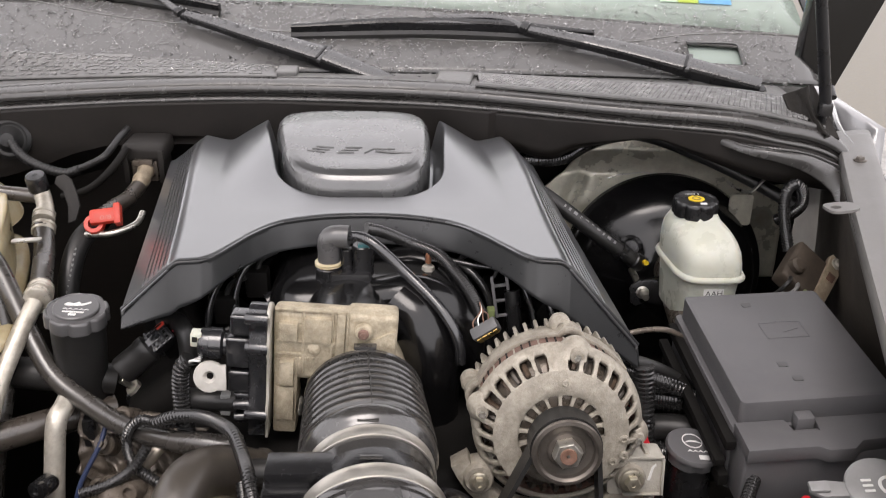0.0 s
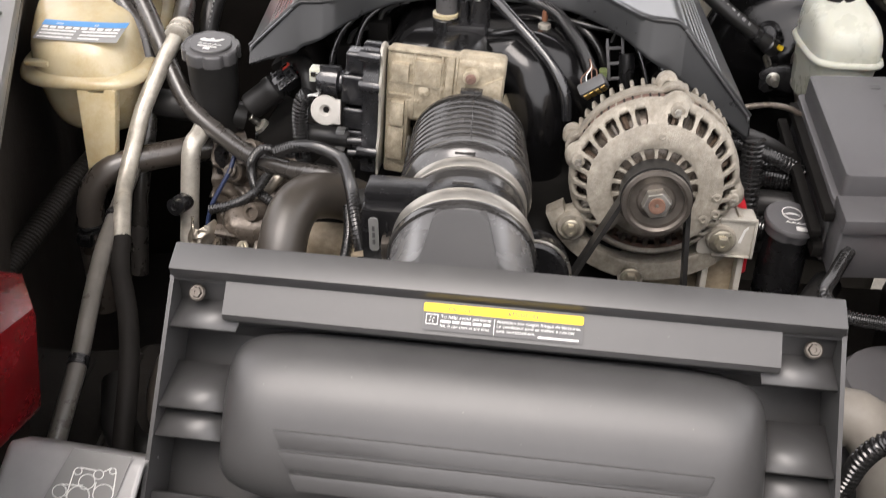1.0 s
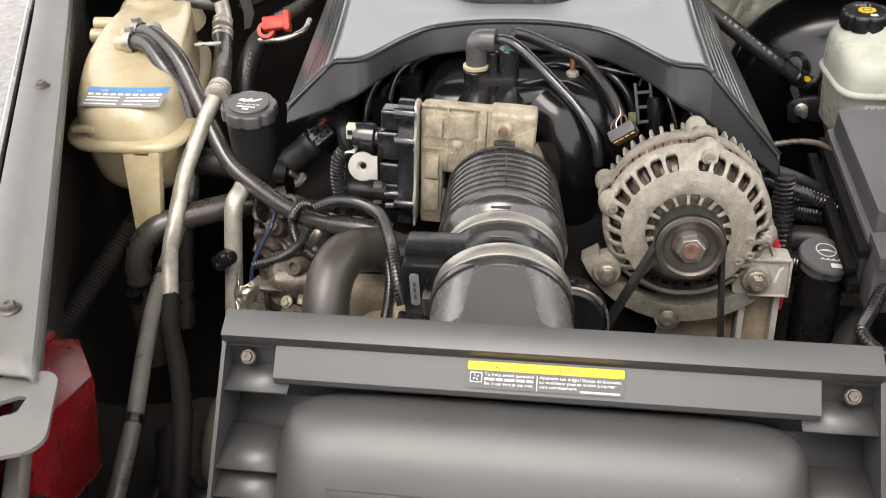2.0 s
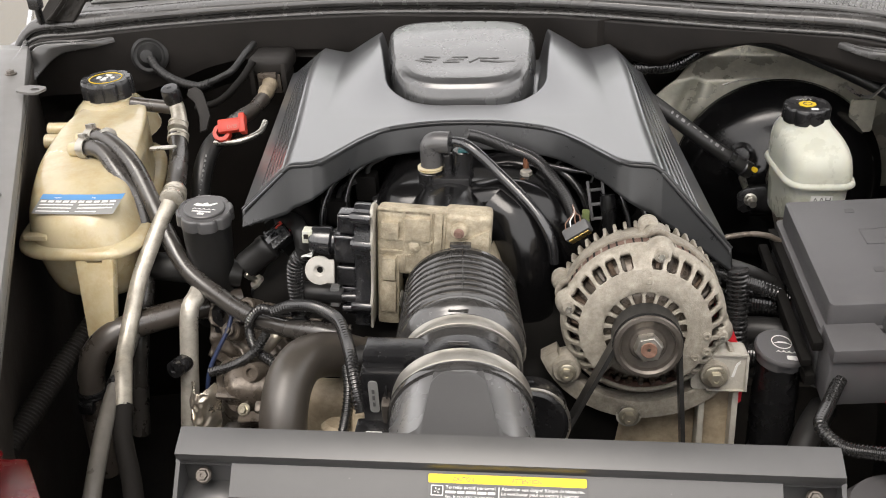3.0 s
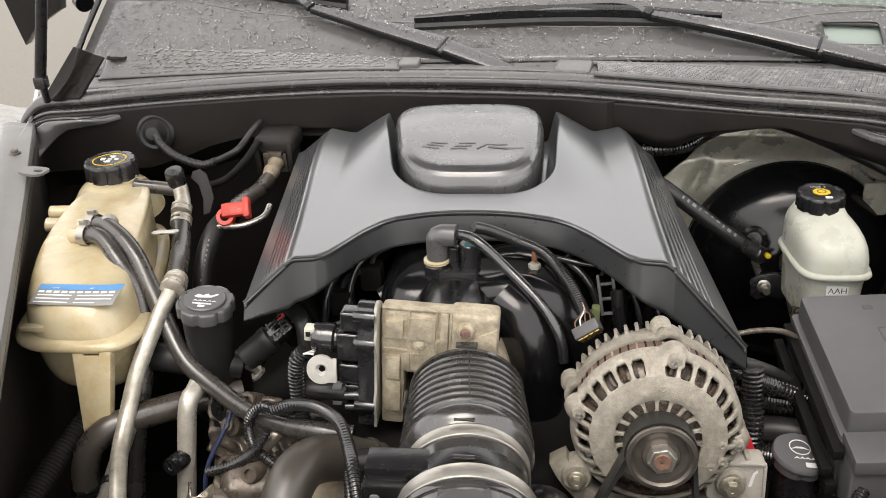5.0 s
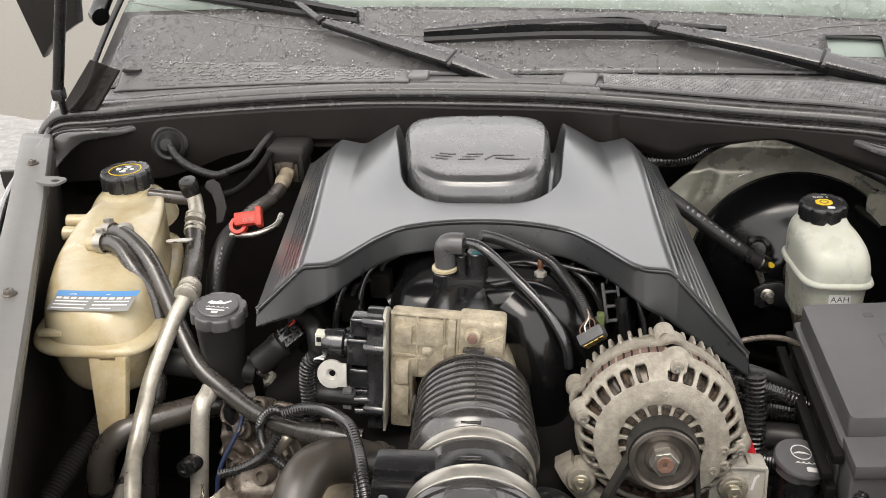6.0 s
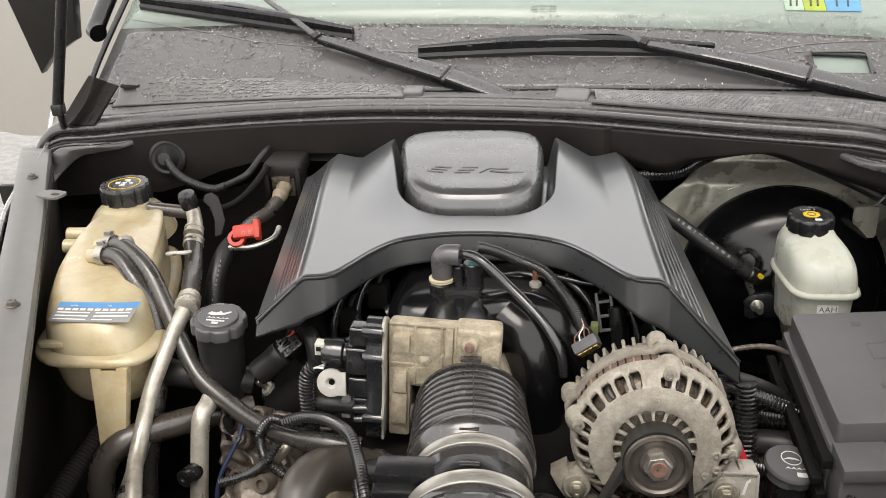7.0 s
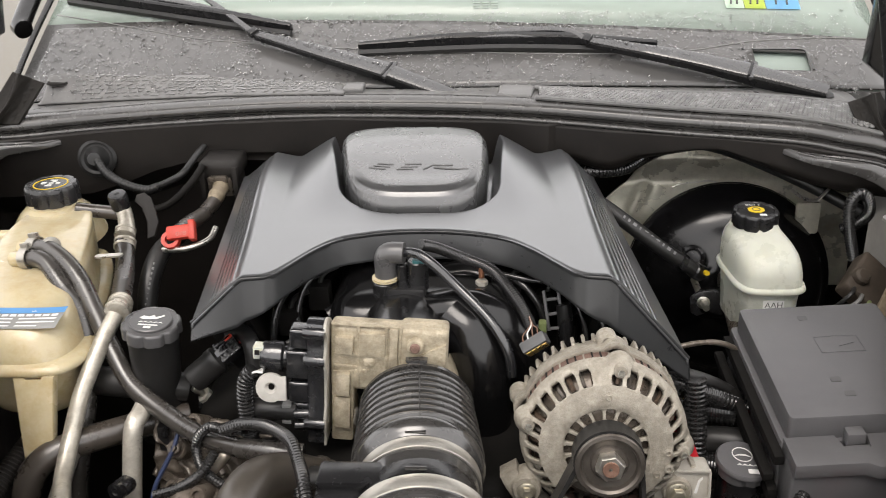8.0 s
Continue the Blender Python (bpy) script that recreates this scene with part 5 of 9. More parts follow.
bm = bmesh.new()
add_box(bm, (0.006, 0.566, 1.006), (0.038, 0.026, 0.054), 0.004)
sb = part("sensor_body", bm, M_BLACK, maf)
bm = bmesh.new()
add_box(bm, (0.010, 0.558, 0.965), (0.030, 0.020, 0.030), 0.004)
part("sensor_foot", bm, M_BLACK, maf)
bm = bmesh.new()
add_prism(bm, rounded(-0.0040, -0.016, 0.0040, 0.016, 0.003), 0, 0.0012, axes((-0.002, 0.5530, 1.010), (0, -1, 0), (1, 0, 0)))
sl = part("sensor_label", bm, M_LABELGREY, sb, "small pale label")
for k in range(3):
    bm = bmesh.new()
    add_box(bm, (-0.0020, 0.5515, 1.003 + 0.0065 * k), (0.0022, 0.0008, 0.0042), 0)
    part("print_bar", bm, M_PRINTDARK, sb)
bm = bmesh.new()
add_box(bm, (0.009, 0.5520, 1.006), (0.0015, 0.0030, 0.030), 0.0004)
part("moulded_rib", bm, M_BLACK, sb)

# ---- air box over the radiator ----
ab = thing("air_box", (0.11, 0.38, 0.85), "grained dark grey air box lid with raised ribbed panel", "air box")
BX0, BX1 = -0.119, 0.334
# neck that widens from the round collar to the lid, with a flat arched wedge along its top
bm = bmesh.new()


NC0 = A0 + ax * 0.174


def neck(u, v):
    a = math.pi * (1.15 - 1.30 * u)
    p0 = NC0 + Vector((0.0575 * math.cos(a), 0, 0.0575 * math.sin(a)))
    p1 = Vector((0.080 + 0.0625 * math.cos(a), 0.452, 0.992 + 0.054 * math.sin(a)))
    return p0.lerp(p1, v)


def wedge(u, v):
    s = 2 * u - 1
    v2 = 0.02 + 0.98 * v
    hw = lerp(0.0215, 0.034, v2) + 0.016 * step01(0.72, 1.0, v2) ** 2
    dx = s * hw
    z = lerp(NC0.z + 0.0545, 1.0535, v2 ** 0.8) - 0.030 * step01(0.84, 1.0, abs(s)) ** 1.5 * (1 - 0.6 * step01(0.8, 1.0, v2))
    r = 0.026 * max(0, 1 - (1 - min(1, max(0, v2 - 0.07) * 2.2)) ** 2) ** 0.5 + 0.006 * v2
    z += 0.0022 * step01(r, r - 0.004, abs(dx)) * step01(0.0, 0.2, v2)
    return Vector((lerp(NC0.x, 0.080, v2) + dx, lerp(NC0.y, 0.452, v2), z))


sheet(bm, neck, 80, 30)
nk = solidify(part("neck", bm, M_NECK, ab, "smooth round intake neck", angle=60), 0.003)
bm = bmesh.new()
sheet(bm, wedge, 80, 50)
solidify(part("arched_wedge", bm, M_BOX, nk, "flat grained wedge along the neck", angle=60), 0.002)
# rear lip, in two steps
bm = bmesh.new()
add_box(bm, (0, 0, 0), (BX1 - BX0, 0.022, 0.014), 0.0016, pose((BX0 + BX1) / 2, 0.4385, 1.0550, 24, 0, 0), 2)
part("rear_lip", bm, M_BOX, ab)
bm = bmesh.new()
add_box(bm, ((BX0 + BX1) / 2, 0.4475, 1.0475), (BX1 - BX0 + 0.006, 0.031, 0.005), 0.0020, None, 2)
part("lower_lip", bm, M_BOX, ab)
bm = bmesh.new()
add_box(bm, ((BX0 + BX1) / 2, 0.448, 1.0428), (BX1 - BX0 + 0.008, 0.031, 0.0035), 0.0012, None, 2)
part("seal_line", bm, M_BOX, ab)
# recessed back face with the screws
SL = math.radians(47)
FN, FD = Vector((0, -math.sin(SL), math.cos(SL))), Vector((0, -math.cos(SL), -math.sin(SL)))


def face(x, d, h):
    """On the sloping front: x across, d down the slope from the lid's edge, h out of it."""
    return Vector((x, 0.437, 1.043)) + FD * d + FN * h


bm = bmesh.new()
sheet(bm, lambda u, v: face(lerp(BX0, BX1, u), lerp(-0.004, 0.24, v), lerp(-0.004, -0.040, min(1, v * 6))), 8, 12)
solidify(part("back_face", bm, M_BOX, ab), 0.004)
for sx, x in ((-1, BX0), (1, BX1)):
    bm = bmesh.new()
    p = [face(x, -0.006, 0.004), face(x, 0.24, 0.004), face(x, 0.24, -0.09), face(x, -0.006, -0.06)]
    q = [v + Vector((sx * 0.003, 0, 0)) for v in p]
    a = [bm.verts.new(v) for v in p]
    b = [bm.verts.new(v) for v in q]
    bm.faces.new(a)
    bm.faces.new(b)
    for i in range(4):
        bm.faces.new((a[i], a[(i + 1) % 4], b[(i + 1) % 4], b[i]))
    part("side_wall", bm, M_BOX, ab)
    for d in (0.036, 0.092, 0.112):
        bm = bmesh.new()
        w = 0.048
        edge, back = face(x, d, 0.001), Vector((0, 0.040, 0.006))
        sheet(bm, lambda u, v: edge + Vector((-sx * w * u, 0, 0)) + back * v, 2, 2)
        solidify(part("shelf", bm, M_BOX, ab), 0.0022)
    bm = bmesh.new()
    add_bolt(bm, face(x - sx * 0.0155, 0.0115, -0.004), FN, 0.0042, 0.003)
    part("screw", bm, M_PULLEY, ab, "brownish zinc screw with washer")
# upper ledge that carries the caution label
bm = bmesh.new()
PX0, PX1 = -0.080, 0.296


def ledge(u, v):
    x = lerp(PX0, PX1, u)
    rows_d = [(0, -0.003), (1, 0.0015), (2, 0.0255), (3, 0.029), (4, 0.031)]
    rows_h = [(0, 0.000), (1, 0.0065), (2, 0.0075), (3, 0.004), (4, -0.030)]
    k = v * 4
    return face(x, between(rows_d, k), between(rows_h, k))


sheet(bm, ledge, 20, 24)
led = part("label_ledge", bm, M_BOX, ab, angle=45)
bm = bmesh.new()
for x, sx in ((PX0, -1), (PX1, 1)):
    ring = [ledge(0 if sx < 0 else 1, k / 4) for k in range(5)]
    ring.append(face(x, -0.004, -0.03))
    bm.faces.new([bm.verts.new(p) for p in ring])
part("ledge_end", bm, M_BOX, led)
# big rounded panel
bm = bmesh.new()
NP = 96


def crown(d):
    """The upper part lies flatter, the lower part with the ribs falls steeper."""
    return curved([(0.029, -0.0105), (0.050, -0.0025), (0.070, 0.0035), (0.084, 0.0050), (0.100, 0.0042), (0.125, 0.0010), (0.152, -0.0035)], d)


def panel(i, ins, h):
    a = 2 * math.pi * i / NP
    c, s = math.cos(a), math.sin(a)
    n = 7.0
    k = (abs(c) ** n + abs(s) ** n) ** (-1 / n)
    x = 0.1095 + c * k * (0.1820 - ins)
    d = 0.0900 - s * k * (0.0590 - ins)
    return face(x, d, h + crown(d) * step01(-0.03, 0.004, h))


pr = [(0.0, -0.03), (0.0003, -0.006), (0.0012, 0.000), (0.0035, 0.0055), (0.0075, 0.0098), (0.013, 0.0130), (0.020, 0.0150), (0.028, 0.0160), (0.034, 0.0162), (0.040, 0.0163), (0.045, 0.0163), (0.050, 0.0163), (0.055, 0.0163), (0.0585, 0.0163)]
rings = [[bm.verts.new(panel(i, a, b)) for i in range(NP)] for a, b in pr]
for a, b in zip(rings, rings[1:]):
    for i in range(NP):
        bm.faces.new((a[i], a[(i + 1) % NP], b[(i + 1) % NP], b[i]))
bm.faces.new(rings[-1])
pan = part("raised_panel", bm, M_BOX, ab, "large rounded panel with pressed ribs", angle=60)
for k, (d, x0, x1) in enumerate(((0.1035, -0.030, 0.256), (0.1170, -0.025, 0.251), (0.1310, -0.017, 0.243))):
    bm = bmesh.new()
    o = [(x0, 0.0055), (x1, 0.0055), (x1 - 0.004, -0.0055), (x0 + 0.006, -0.0055)]
    add_prism(bm, o, 0, 0.0028, axes(face(0, d, 0.0160 + crown(d)), FN + FD * 0.12, (1, 0, 0)), 0.0006)
    part("pressed_rib", bm, M_BOX, pan)
bm = bmesh.new()
sheet(bm, lambda u, v: face(lerp(BX0, BX1, u), lerp(0.152, 0.30, v), lerp(-0.006, -0.05, v)), 4, 4)
solidify(part("lower_front", bm, M_BOX, ab), 0.004)


# caution label
def text_mesh(s, size, name):
    cu = bpy.data.curves.new(name, "FONT")
    cu.body, cu.size, cu.extrude = s, size, 0.00006
    cu.align_x = "LEFT"
    ob = bpy.data.objects.new(name, cu)
    scene.collection.objects.link(ob)
    dg = bpy.context.evaluated_depsgraph_get()
    me = bpy.data.meshes.new_from_object(ob.evaluated_get(dg))
    bpy.data.objects.remove(ob)
    b = bmesh.new()
    b.from_mesh(me)
    bpy.data.meshes.remove(me)
    return b


def add_text(parent, s, size, m, material, width=None, name="lettering"):
    b = text_mesh(s, size, name)
    if width:
        w = max(v.co.x for v in b.verts) - min(v.co.x for v in b.verts)
        bmesh.ops.scale(b, vec=(width / w, 1, 1), verts=b.verts)
    bmesh.ops.transform(b, matrix=m, verts=b.verts)
    return part(name, b, material, parent)


LM = axes(face(0.0605, 0.0042, 0.0079), (FN + FD * -0.03).normalized(), (1, 0, 0))
lab = thing("caution_label", LM.translation, "black and yellow bilingual fan caution label on the air box", "warning label")
bm = bmesh.new()
add_prism(bm, rounded(0, -0.0185, 0.1075, 0, 0.0015), 0, 0.0004, LM)
part("backing", bm, M_PLUG, lab)
bm = bmesh.new()
add_prism(bm, rounded(0, -0.0060, 0.1075, 0, 0.0012), 0.0004, 0.0008, LM)
part("yellow_strip", bm, M_YELLOW, lab, "yellow heading strip")
add_text(lab, "CAUTION", 0.0042, LM @ Matrix.Translation((0.017, -0.0046, 0.0008)), M_PRINTDARK, 0.014)
add_text(lab, "ATTENTION", 0.0042, LM @ Matrix.Translation((0.057, -0.0046, 0.0008)), M_PRINTDARK, 0.020)
for k, s in enumerate(("To help avoid personal", "", "fan. It can start at any time.")):
    if s:
        add_text(lab, s, 0.0031, LM @ Matrix.Translation((0.012, -0.0096 - 0.0031 * k, 0.0004)), M_PRINT, 0.034)
for k, s in enumerate(("Attention aux doigts! Risque de blessures.", "Le ventilateur peut se mettre \u00e0 tourner", "sans avertissement.")):
    add_text(lab, s, 0.0031, LM @ Matrix.Translation((0.050, -0.0096 - 0.0031 * k, 0.0004)), M_PRINT, (0.056, 0.052, 0.026)[k])
bm = bmesh.new()
add_prism(bm, rounded(0.002, -0.0145, 0.0105, -0.0075, 0.0006), 0.0004, 0.0006, LM)
fi = part("fan_icon", bm, M_PRINT, lab)
bm = bmesh.new()
add_prism(bm, rounded(0.0026, -0.0139, 0.0099, -0.0081, 0.0004), 0.0006, 0.0007, LM)
part("icon_field", bm, M_PRINTDARK, fi)
for k in range(4):
    bm = bmesh.new()
    add_prism(bm, [(0.0004, 0.0003), (0.0019, 0.0010), (0.0022, -0.0001)], 0.0007, 0.0008, LM @ Matrix.Translation((0.0062, -0.0110, 0)) @ Matrix.Rotation(k * math.pi / 2 + 0.3, 4, "Z"))
    part("icon_blade", bm, M_PRINT, fi)
for x0, x1, y0, y1 in ((0.0482, 0.0488, -0.0178, -0.0075), (0.012, 0.019, -0.0127, -0.0110), (0.020, 0.025, -0.0127, -0.0110), (0.026, 0.033, -0.0127, -0.0110), (0.034, 0.040, -0.0127, -0.0110), (0.041, 0.046, -0.0127, -0.0110), (0.078, 0.105, -0.0172, -0.0160)):
    bm = bmesh.new()
    add_prism(bm, [(x0, y0), (x1, y0), (x1, y1), (x0, y1)], 0.0004, 0.0006, LM)
    part("print_bar", bm, M_PRINT, lab)

# ---- alternator ----
TILT_A = math.radians(9)
AM = axes((0.226, 0.657, 1.014), (0.0, -math.cos(TILT_A), math.sin(TILT_A)), (1, 0, 0))
al = thing("alternator", (0.226, 0.68, 0.94), "dusty grey cast alternator with slotted end housings", "alternator")


def polar(bm, stations, n, holes, m, bulge=None):
    """A turned shell of (radius, height) stations with windows left out; holes(k, angle) tells whether the cell between k and k + 1 is open."""
    rings = []
    for r, h in stations:
        ring = []
        for i in range(n):
            a = 2 * math.pi * i / n
            rr = r + (bulge(a, r) if bulge else 0)
            ring.append(bm.verts.new(m @ Vector((rr * math.cos(a), rr * math.sin(a), h))))
        rings.append(ring)
    for k in range(len(rings) - 1):
        for i in range(n):
            if holes(k, 2 * math.pi * (i + 0.5) / n):
                continue
            j = (i + 1) % n
            bm.faces.new((rings[k][i], rings[k][j], rings[k + 1][j], rings[k + 1][i]))
    bmesh.ops.delete(bm, geom=[v for v in bm.verts if not v.link_faces], context="VERTS")


LOBES = [math.radians(a) for a in (80, 166, 352)]


def lobe(a, r):
    return 0.007 * step01(0.0600, 0.0735, r) * max(0, 1 - (min(abs((a - b + math.pi) % (2 * math.pi) - math.pi) for b in LOBES) / 0.17) ** 2)


def near_lobe(a, w):
    return min(abs((a - b + math.pi) % (2 * math.pi) - math.pi) for b in LOBES) < w


FACE = [(0.014, 0.010), (0.018, 0.011), (0.0245, 0.0105), (0.0258, 0.009), (0.0325, 0.0085), (0.0362, 0.0085), (0.0376, 0.0097), (0.0578, 0.0076), (0.0592, 0.0068), (0.0644, 0.0016), (0.0694, -0.0054), (0.0707, -0.0075)]
FACE_R = [0.014, 0.018, 0.0245] + [0.0256 + 0.0009 * k for k in range(13)] + [0.0376, 0.046] + [0.0574 + 0.0008 * k for k in range(17)]


def front_holes(k, a):
    """Rounded slots: a ring round the shaft and a ring over the shoulder."""
    deg = math.degrees(a) % 360
    if k >= len(FACE_R) - 1:
        return False
    r = (FACE_R[k] + FACE_R[k + 1]) / 2
    if 0.0254 < r < 0.0365:
        f = abs(r - 0.0312) / 0.0056
        return f < 1 and abs((deg - 4.0 + 10.0) % 20.0 - 10.0) < 7.4 * (1 - f ** 7) ** 0.5
    if 232 < deg < 308:
        return 0.046 < r < 0.0690 or (r > 0.0690 and deg % 9 < 5)
    if abs(deg - 94) < 6:
        return False
    f = abs(r - 0.0642) / 0.0063
    if near_lobe(a, 0.13):
        f = max(f, abs(r - 0.0615) / 0.0038)
    return f < 1 and abs((deg + 2.0 + 6.0) % 12.0 - 6.0) < 4.5 * (1 - f ** 7) ** 0.5


bm = bmesh.new()
polar(bm, [(r, between(FACE, r)) for r in FACE_R] + [(0.0738, -0.0122), (0.0745, -0.0170), (0.073, -0.0182)],
      720, front_holes, AM, lobe)
o = part("front_housing", bm, M_ALT, al, "pale cast front housing with cooling slots", angle=50)
solidify(o, 0.0040)
bm = bmesh.new()
polar(bm, [(0.066, -0.0175), (0.0718, -0.0180), (0.0718, -0.0340), (0.069, -0.0345)], 96, lambda k, a: False, AM)
part("stator_ring", bm, M_LAMIN, al, "brown laminated stator ring")


def rear_holes(k, a):
    deg = math.degrees(a) % 360
    return k in (3, 4) and (deg % 10) < 5.5 and not near_lobe(a, 0.12)


bm = bmesh.new()
polar(bm, [(0.070, -0.034), (0.0745, -0.0345), (0.0745, -0.050), (0.0735, -0.056), (0.071, -0.066), (0.067, -0.073), (0.055, -0.080), (0.02, -0.083)], 216, rear_holes, AM, lobe)
o = part("rear_housing", bm, M_ALT, al, "finned rear housing", angle=50)
solidify(o, 0.004)
for k in range(19):
    a = math.radians(18 + 7.6 * k)
    bm = bmesh.new()
    d = Vector((math.cos(a), math.sin(a), 0))
    add_box(bm, (0, 0, 0), (0.0095, 0.0034, 0.018), 0.0012, AM @ Matrix.Translation((0.0708 * d.x, 0.0708 * d.y, -0.064)) @ Matrix.Rotation(a, 4, "Z"))
    part("cooling_fin", bm, M_ALT, o)
# bars along the stator ring; the dark ones paint the shade of its notches
for k in range(26):
    a = math.radians(14 + 6.0 * k)
    bm = bmesh.new()
    add_box(bm, (0, 0, 0), (0.0016, 0.0016, 0.0155), 0, AM @ Matrix.Translation((0.0718 * math.cos(a), 0.0718 * math.sin(a), -0.0260)) @ Matrix.Rotation(a, 4, "Z"))
    part("stator_notch_bar", bm, M_ALT if k % 3 == 0 else M_DARK, al)
bm = bmesh.new()
add_lathe(bm, [(0.015, 0.004), (0.028, 0.003), (0.046, 0.0), (0.058, -0.008), (0.064, -0.018), (0.066, -0.032)], AM, 48)
part("rotor_fan", bm, M_GRIME, al)
for k in range(36):
    a = 2 * math.pi * k / 36
    bm = bmesh.new()
    add_tube(bm, [AM @ Vector((r * math.cos(a), r * math.sin(a), h)) for r, h in ((0.055, -0.004), (0.0615, -0.008), (0.064, -0.018))], 0.0026, 6, 0.004)
    part("winding", bm, M_PULLEY if k % 2 else M_COPPER, al)
for a, r, h in ((80, 0.0685, 0.0002), (166, 0.0690, -0.0005), (352, 0.0690, -0.0005)):
    bm = bmesh.new()
    a = math.radians(a)
    add_lathe(bm, [(0.0066, -0.012), (0.0062, -0.0005), (0.0054, 0.0006), (0.0, 0.0006)], AM @ Matrix.Translation((r * math.cos(a), r * math.sin(a), h)), 20)
    b = part("through_bolt_boss", bm, M_ALT, al)
    bm = bmesh.new()
    add_bolt(bm, AM @ Vector((r * math.cos(a), r * math.sin(a), h + 0.0015)), AM.to_3x3() @ Vector((0, 0, 1)), 0.0032, 0.003, False)
    part("through_bolt", bm, M_STEEL, b)
for a, r, hh in ((86, 0.0765, -0.048), (163, 0.0765, -0.048)):
    bm = bmesh.new()
    a = math.radians(a)
    add_lathe(bm, [(0.0095, -0.012), (0.0095, -0.001), (0.008, 0.001), (0.004, 0.001), (0.0035, -0.001), (0.0, -0.001)], AM @ Matrix.Translation((r * math.cos(a), r * math.sin(a), hh)), 22)
    part("rear_lobe", bm, M_ALT, al)
# small cast bosses on the face
for a, r in ((88, 0.0475), (-5, 0.054), (-20, 0.058), (-30, 0.052)):
    bm = bmesh.new()
    a = math.radians(a)
    add_lathe(bm, [(0.0040, -0.002), (0.0040, 0.0025), (0.0022, 0.003), (0.0018, 0.0005), (0, 0.0005)], AM @ Matrix.Translation((r * math.cos(a), r * math.sin(a), 0.007)), 14)
    part("face_boss", bm, M_ALT, al)
# mounting ears
for x, y in ((-0.068, -0.050), (0.066, -0.051)):
    bm = bmesh.new()
    add_lathe(bm, [(0.0135, -0.030), (0.0135, -0.007), (0.012, -0.005), (0, -0.005)], AM @ Matrix.Translation((x, y, 0)), 26)
    add_tube(bm, [AM @ Vector((x, y, -0.018)), AM @ Vector((x * 0.9, y * 0.82, -0.019)), AM @ Vector((x * 0.75, y * 0.6, -0.020))], 0.012, 12, 0.006)
    e = part("mounting_ear", bm, M_ALT, al)
    bm = bmesh.new()
    add_bolt(bm, AM @ Vector((x, y, -0.0035)), AM.to_3x3() @ Vector((0, 0, 1)), 0.0072 if x > 0 else 0.0058, 0.007)
    part("mounting_bolt", bm, M_ZINC, e, "zinc flange bolt")
# pulley
bm = bmesh.new()
add_lathe(bm, [(0.014, 0.010), (0.0275, 0.011), (0.0290, 0.013), (0.0290, 0.0145), (0.0265, 0.016), (0.0265, 0.036), (0.0290, 0.0385), (0.0295, 0.0405), (0.0285, 0.042), (0.0255, 0.0425), (0.0235, 0.0405), (0.0225, 0.036), (0.0165, 0.035), (0.0150, 0.037), (0.0, 0.037)], AM, 56)
pu = part("pulley", bm, M_PULLEY, al, "worn steel pulley", angle=30)
bm = bmesh.new()
add_lathe(bm, [(0.0125, 0.037), (0.0125, 0.0455), (0.011, 0.0472), (0.0072, 0.0472)], AM @ Matrix.Rotation(0.2, 4, "Z"), 6)
nu = part("pulley_nut", bm, M_STEEL, pu, "large hex nut")
bm = bmesh.new()
add_lathe(bm, [(0.0072, 0.0468), (0.0068, 0.0485), (0.003, 0.0480), (0.0, 0.0465)], AM, 20)
part("shaft_end", bm, M_RUST, nu, "rusty shaft end")
# connector on top
bm = bmesh.new()
cm = axes((0.168, 0.755, 1.057), (-0.40, -0.62, 0.62), (0.74, 0.02, 0.50))
add_box(bm, (0, 0, 0), (0.027, 0.012, 0.014), 0.0025, cm)
ac = part("plug", bm, M_PLUG, al, "grey plug with brass terminals")
for k in range(4):
    bm = bmesh.new()
    add_box(bm, (-0.0088 + 0.0058 * k, -0.0062, -0.001), (0.0046, 0.0016, 0.0098), 0.0004, cm)
    part("terminal", bm, M_BRASS, ac)
    q = cm @ Vector((-0.0080 + 0.0053 * k, 0.004, 0.006))
    part("wire", add_tube(bmesh.new(), [q, q + Vector((-0.001, 0.004, 0.005)), (0.164 + 0.0008 * k, 0.768, 1.070), (0.163, 0.774, 1.076)], 0.0007, 6, 0.003), M_PRINT if k == 1 else M_RUST, ac)

# belt
belt = thing("drive_belt", (0.226, 0.63, 0.80), "black ribbed serpentine belt over the alternator pulley", "belt")
bm = bmesh.new()
path = []
R = 0.0275
for i in range(25):
    a = math.radians(-12 + 204 * i / 24)
    path.append((R * math.cos(a), R * math.sin(a)))
path = [(0.042, -0.19)] + path + [(-0.078, -0.115), (-0.112, -0.19)]
rows = []
for i, (x, y) in enumerate(path):
    q, w = path[max(i - 1, 0)], path[min(i + 1, len(path) - 1)]
    d = Vector((w[0] - q[0], w[1] - q[1])).normalized()
    nrm = Vector((d.y, -d.x))
    rows.append([bm.verts.new(AM @ Vector((x + nrm.x * th, y + nrm.y * th, h))) for th, h in ((-0.001, 0.016), (-0.001, 0.0365), (0.0028, 0.0365), (0.0028, 0.016))])
for a, b in zip(rows, rows[1:]):
    for k in range(4):
        bm.faces.new((a[k], a[(k + 1) % 4], b[(k + 1) % 4], b[k]))
part("belt_band", bm, M_RUBBER, belt)

# bracket below
br = thing("alternator_bracket", (0.23, 0.65, 0.80), "dusty cast aluminium accessory bracket under the alternator", "bracket")
bm = bmesh.new()
arc = [(0.082 * math.cos(radians(a)) , 0.078 * math.sin(radians(a)) - 0.006) for a in range(200, 345, 8)]
arc2 = [(0.098 * math.cos(radians(a)), 0.092 * math.sin(radians(a)) - 0.010) for a in range(344, 199, -8)]
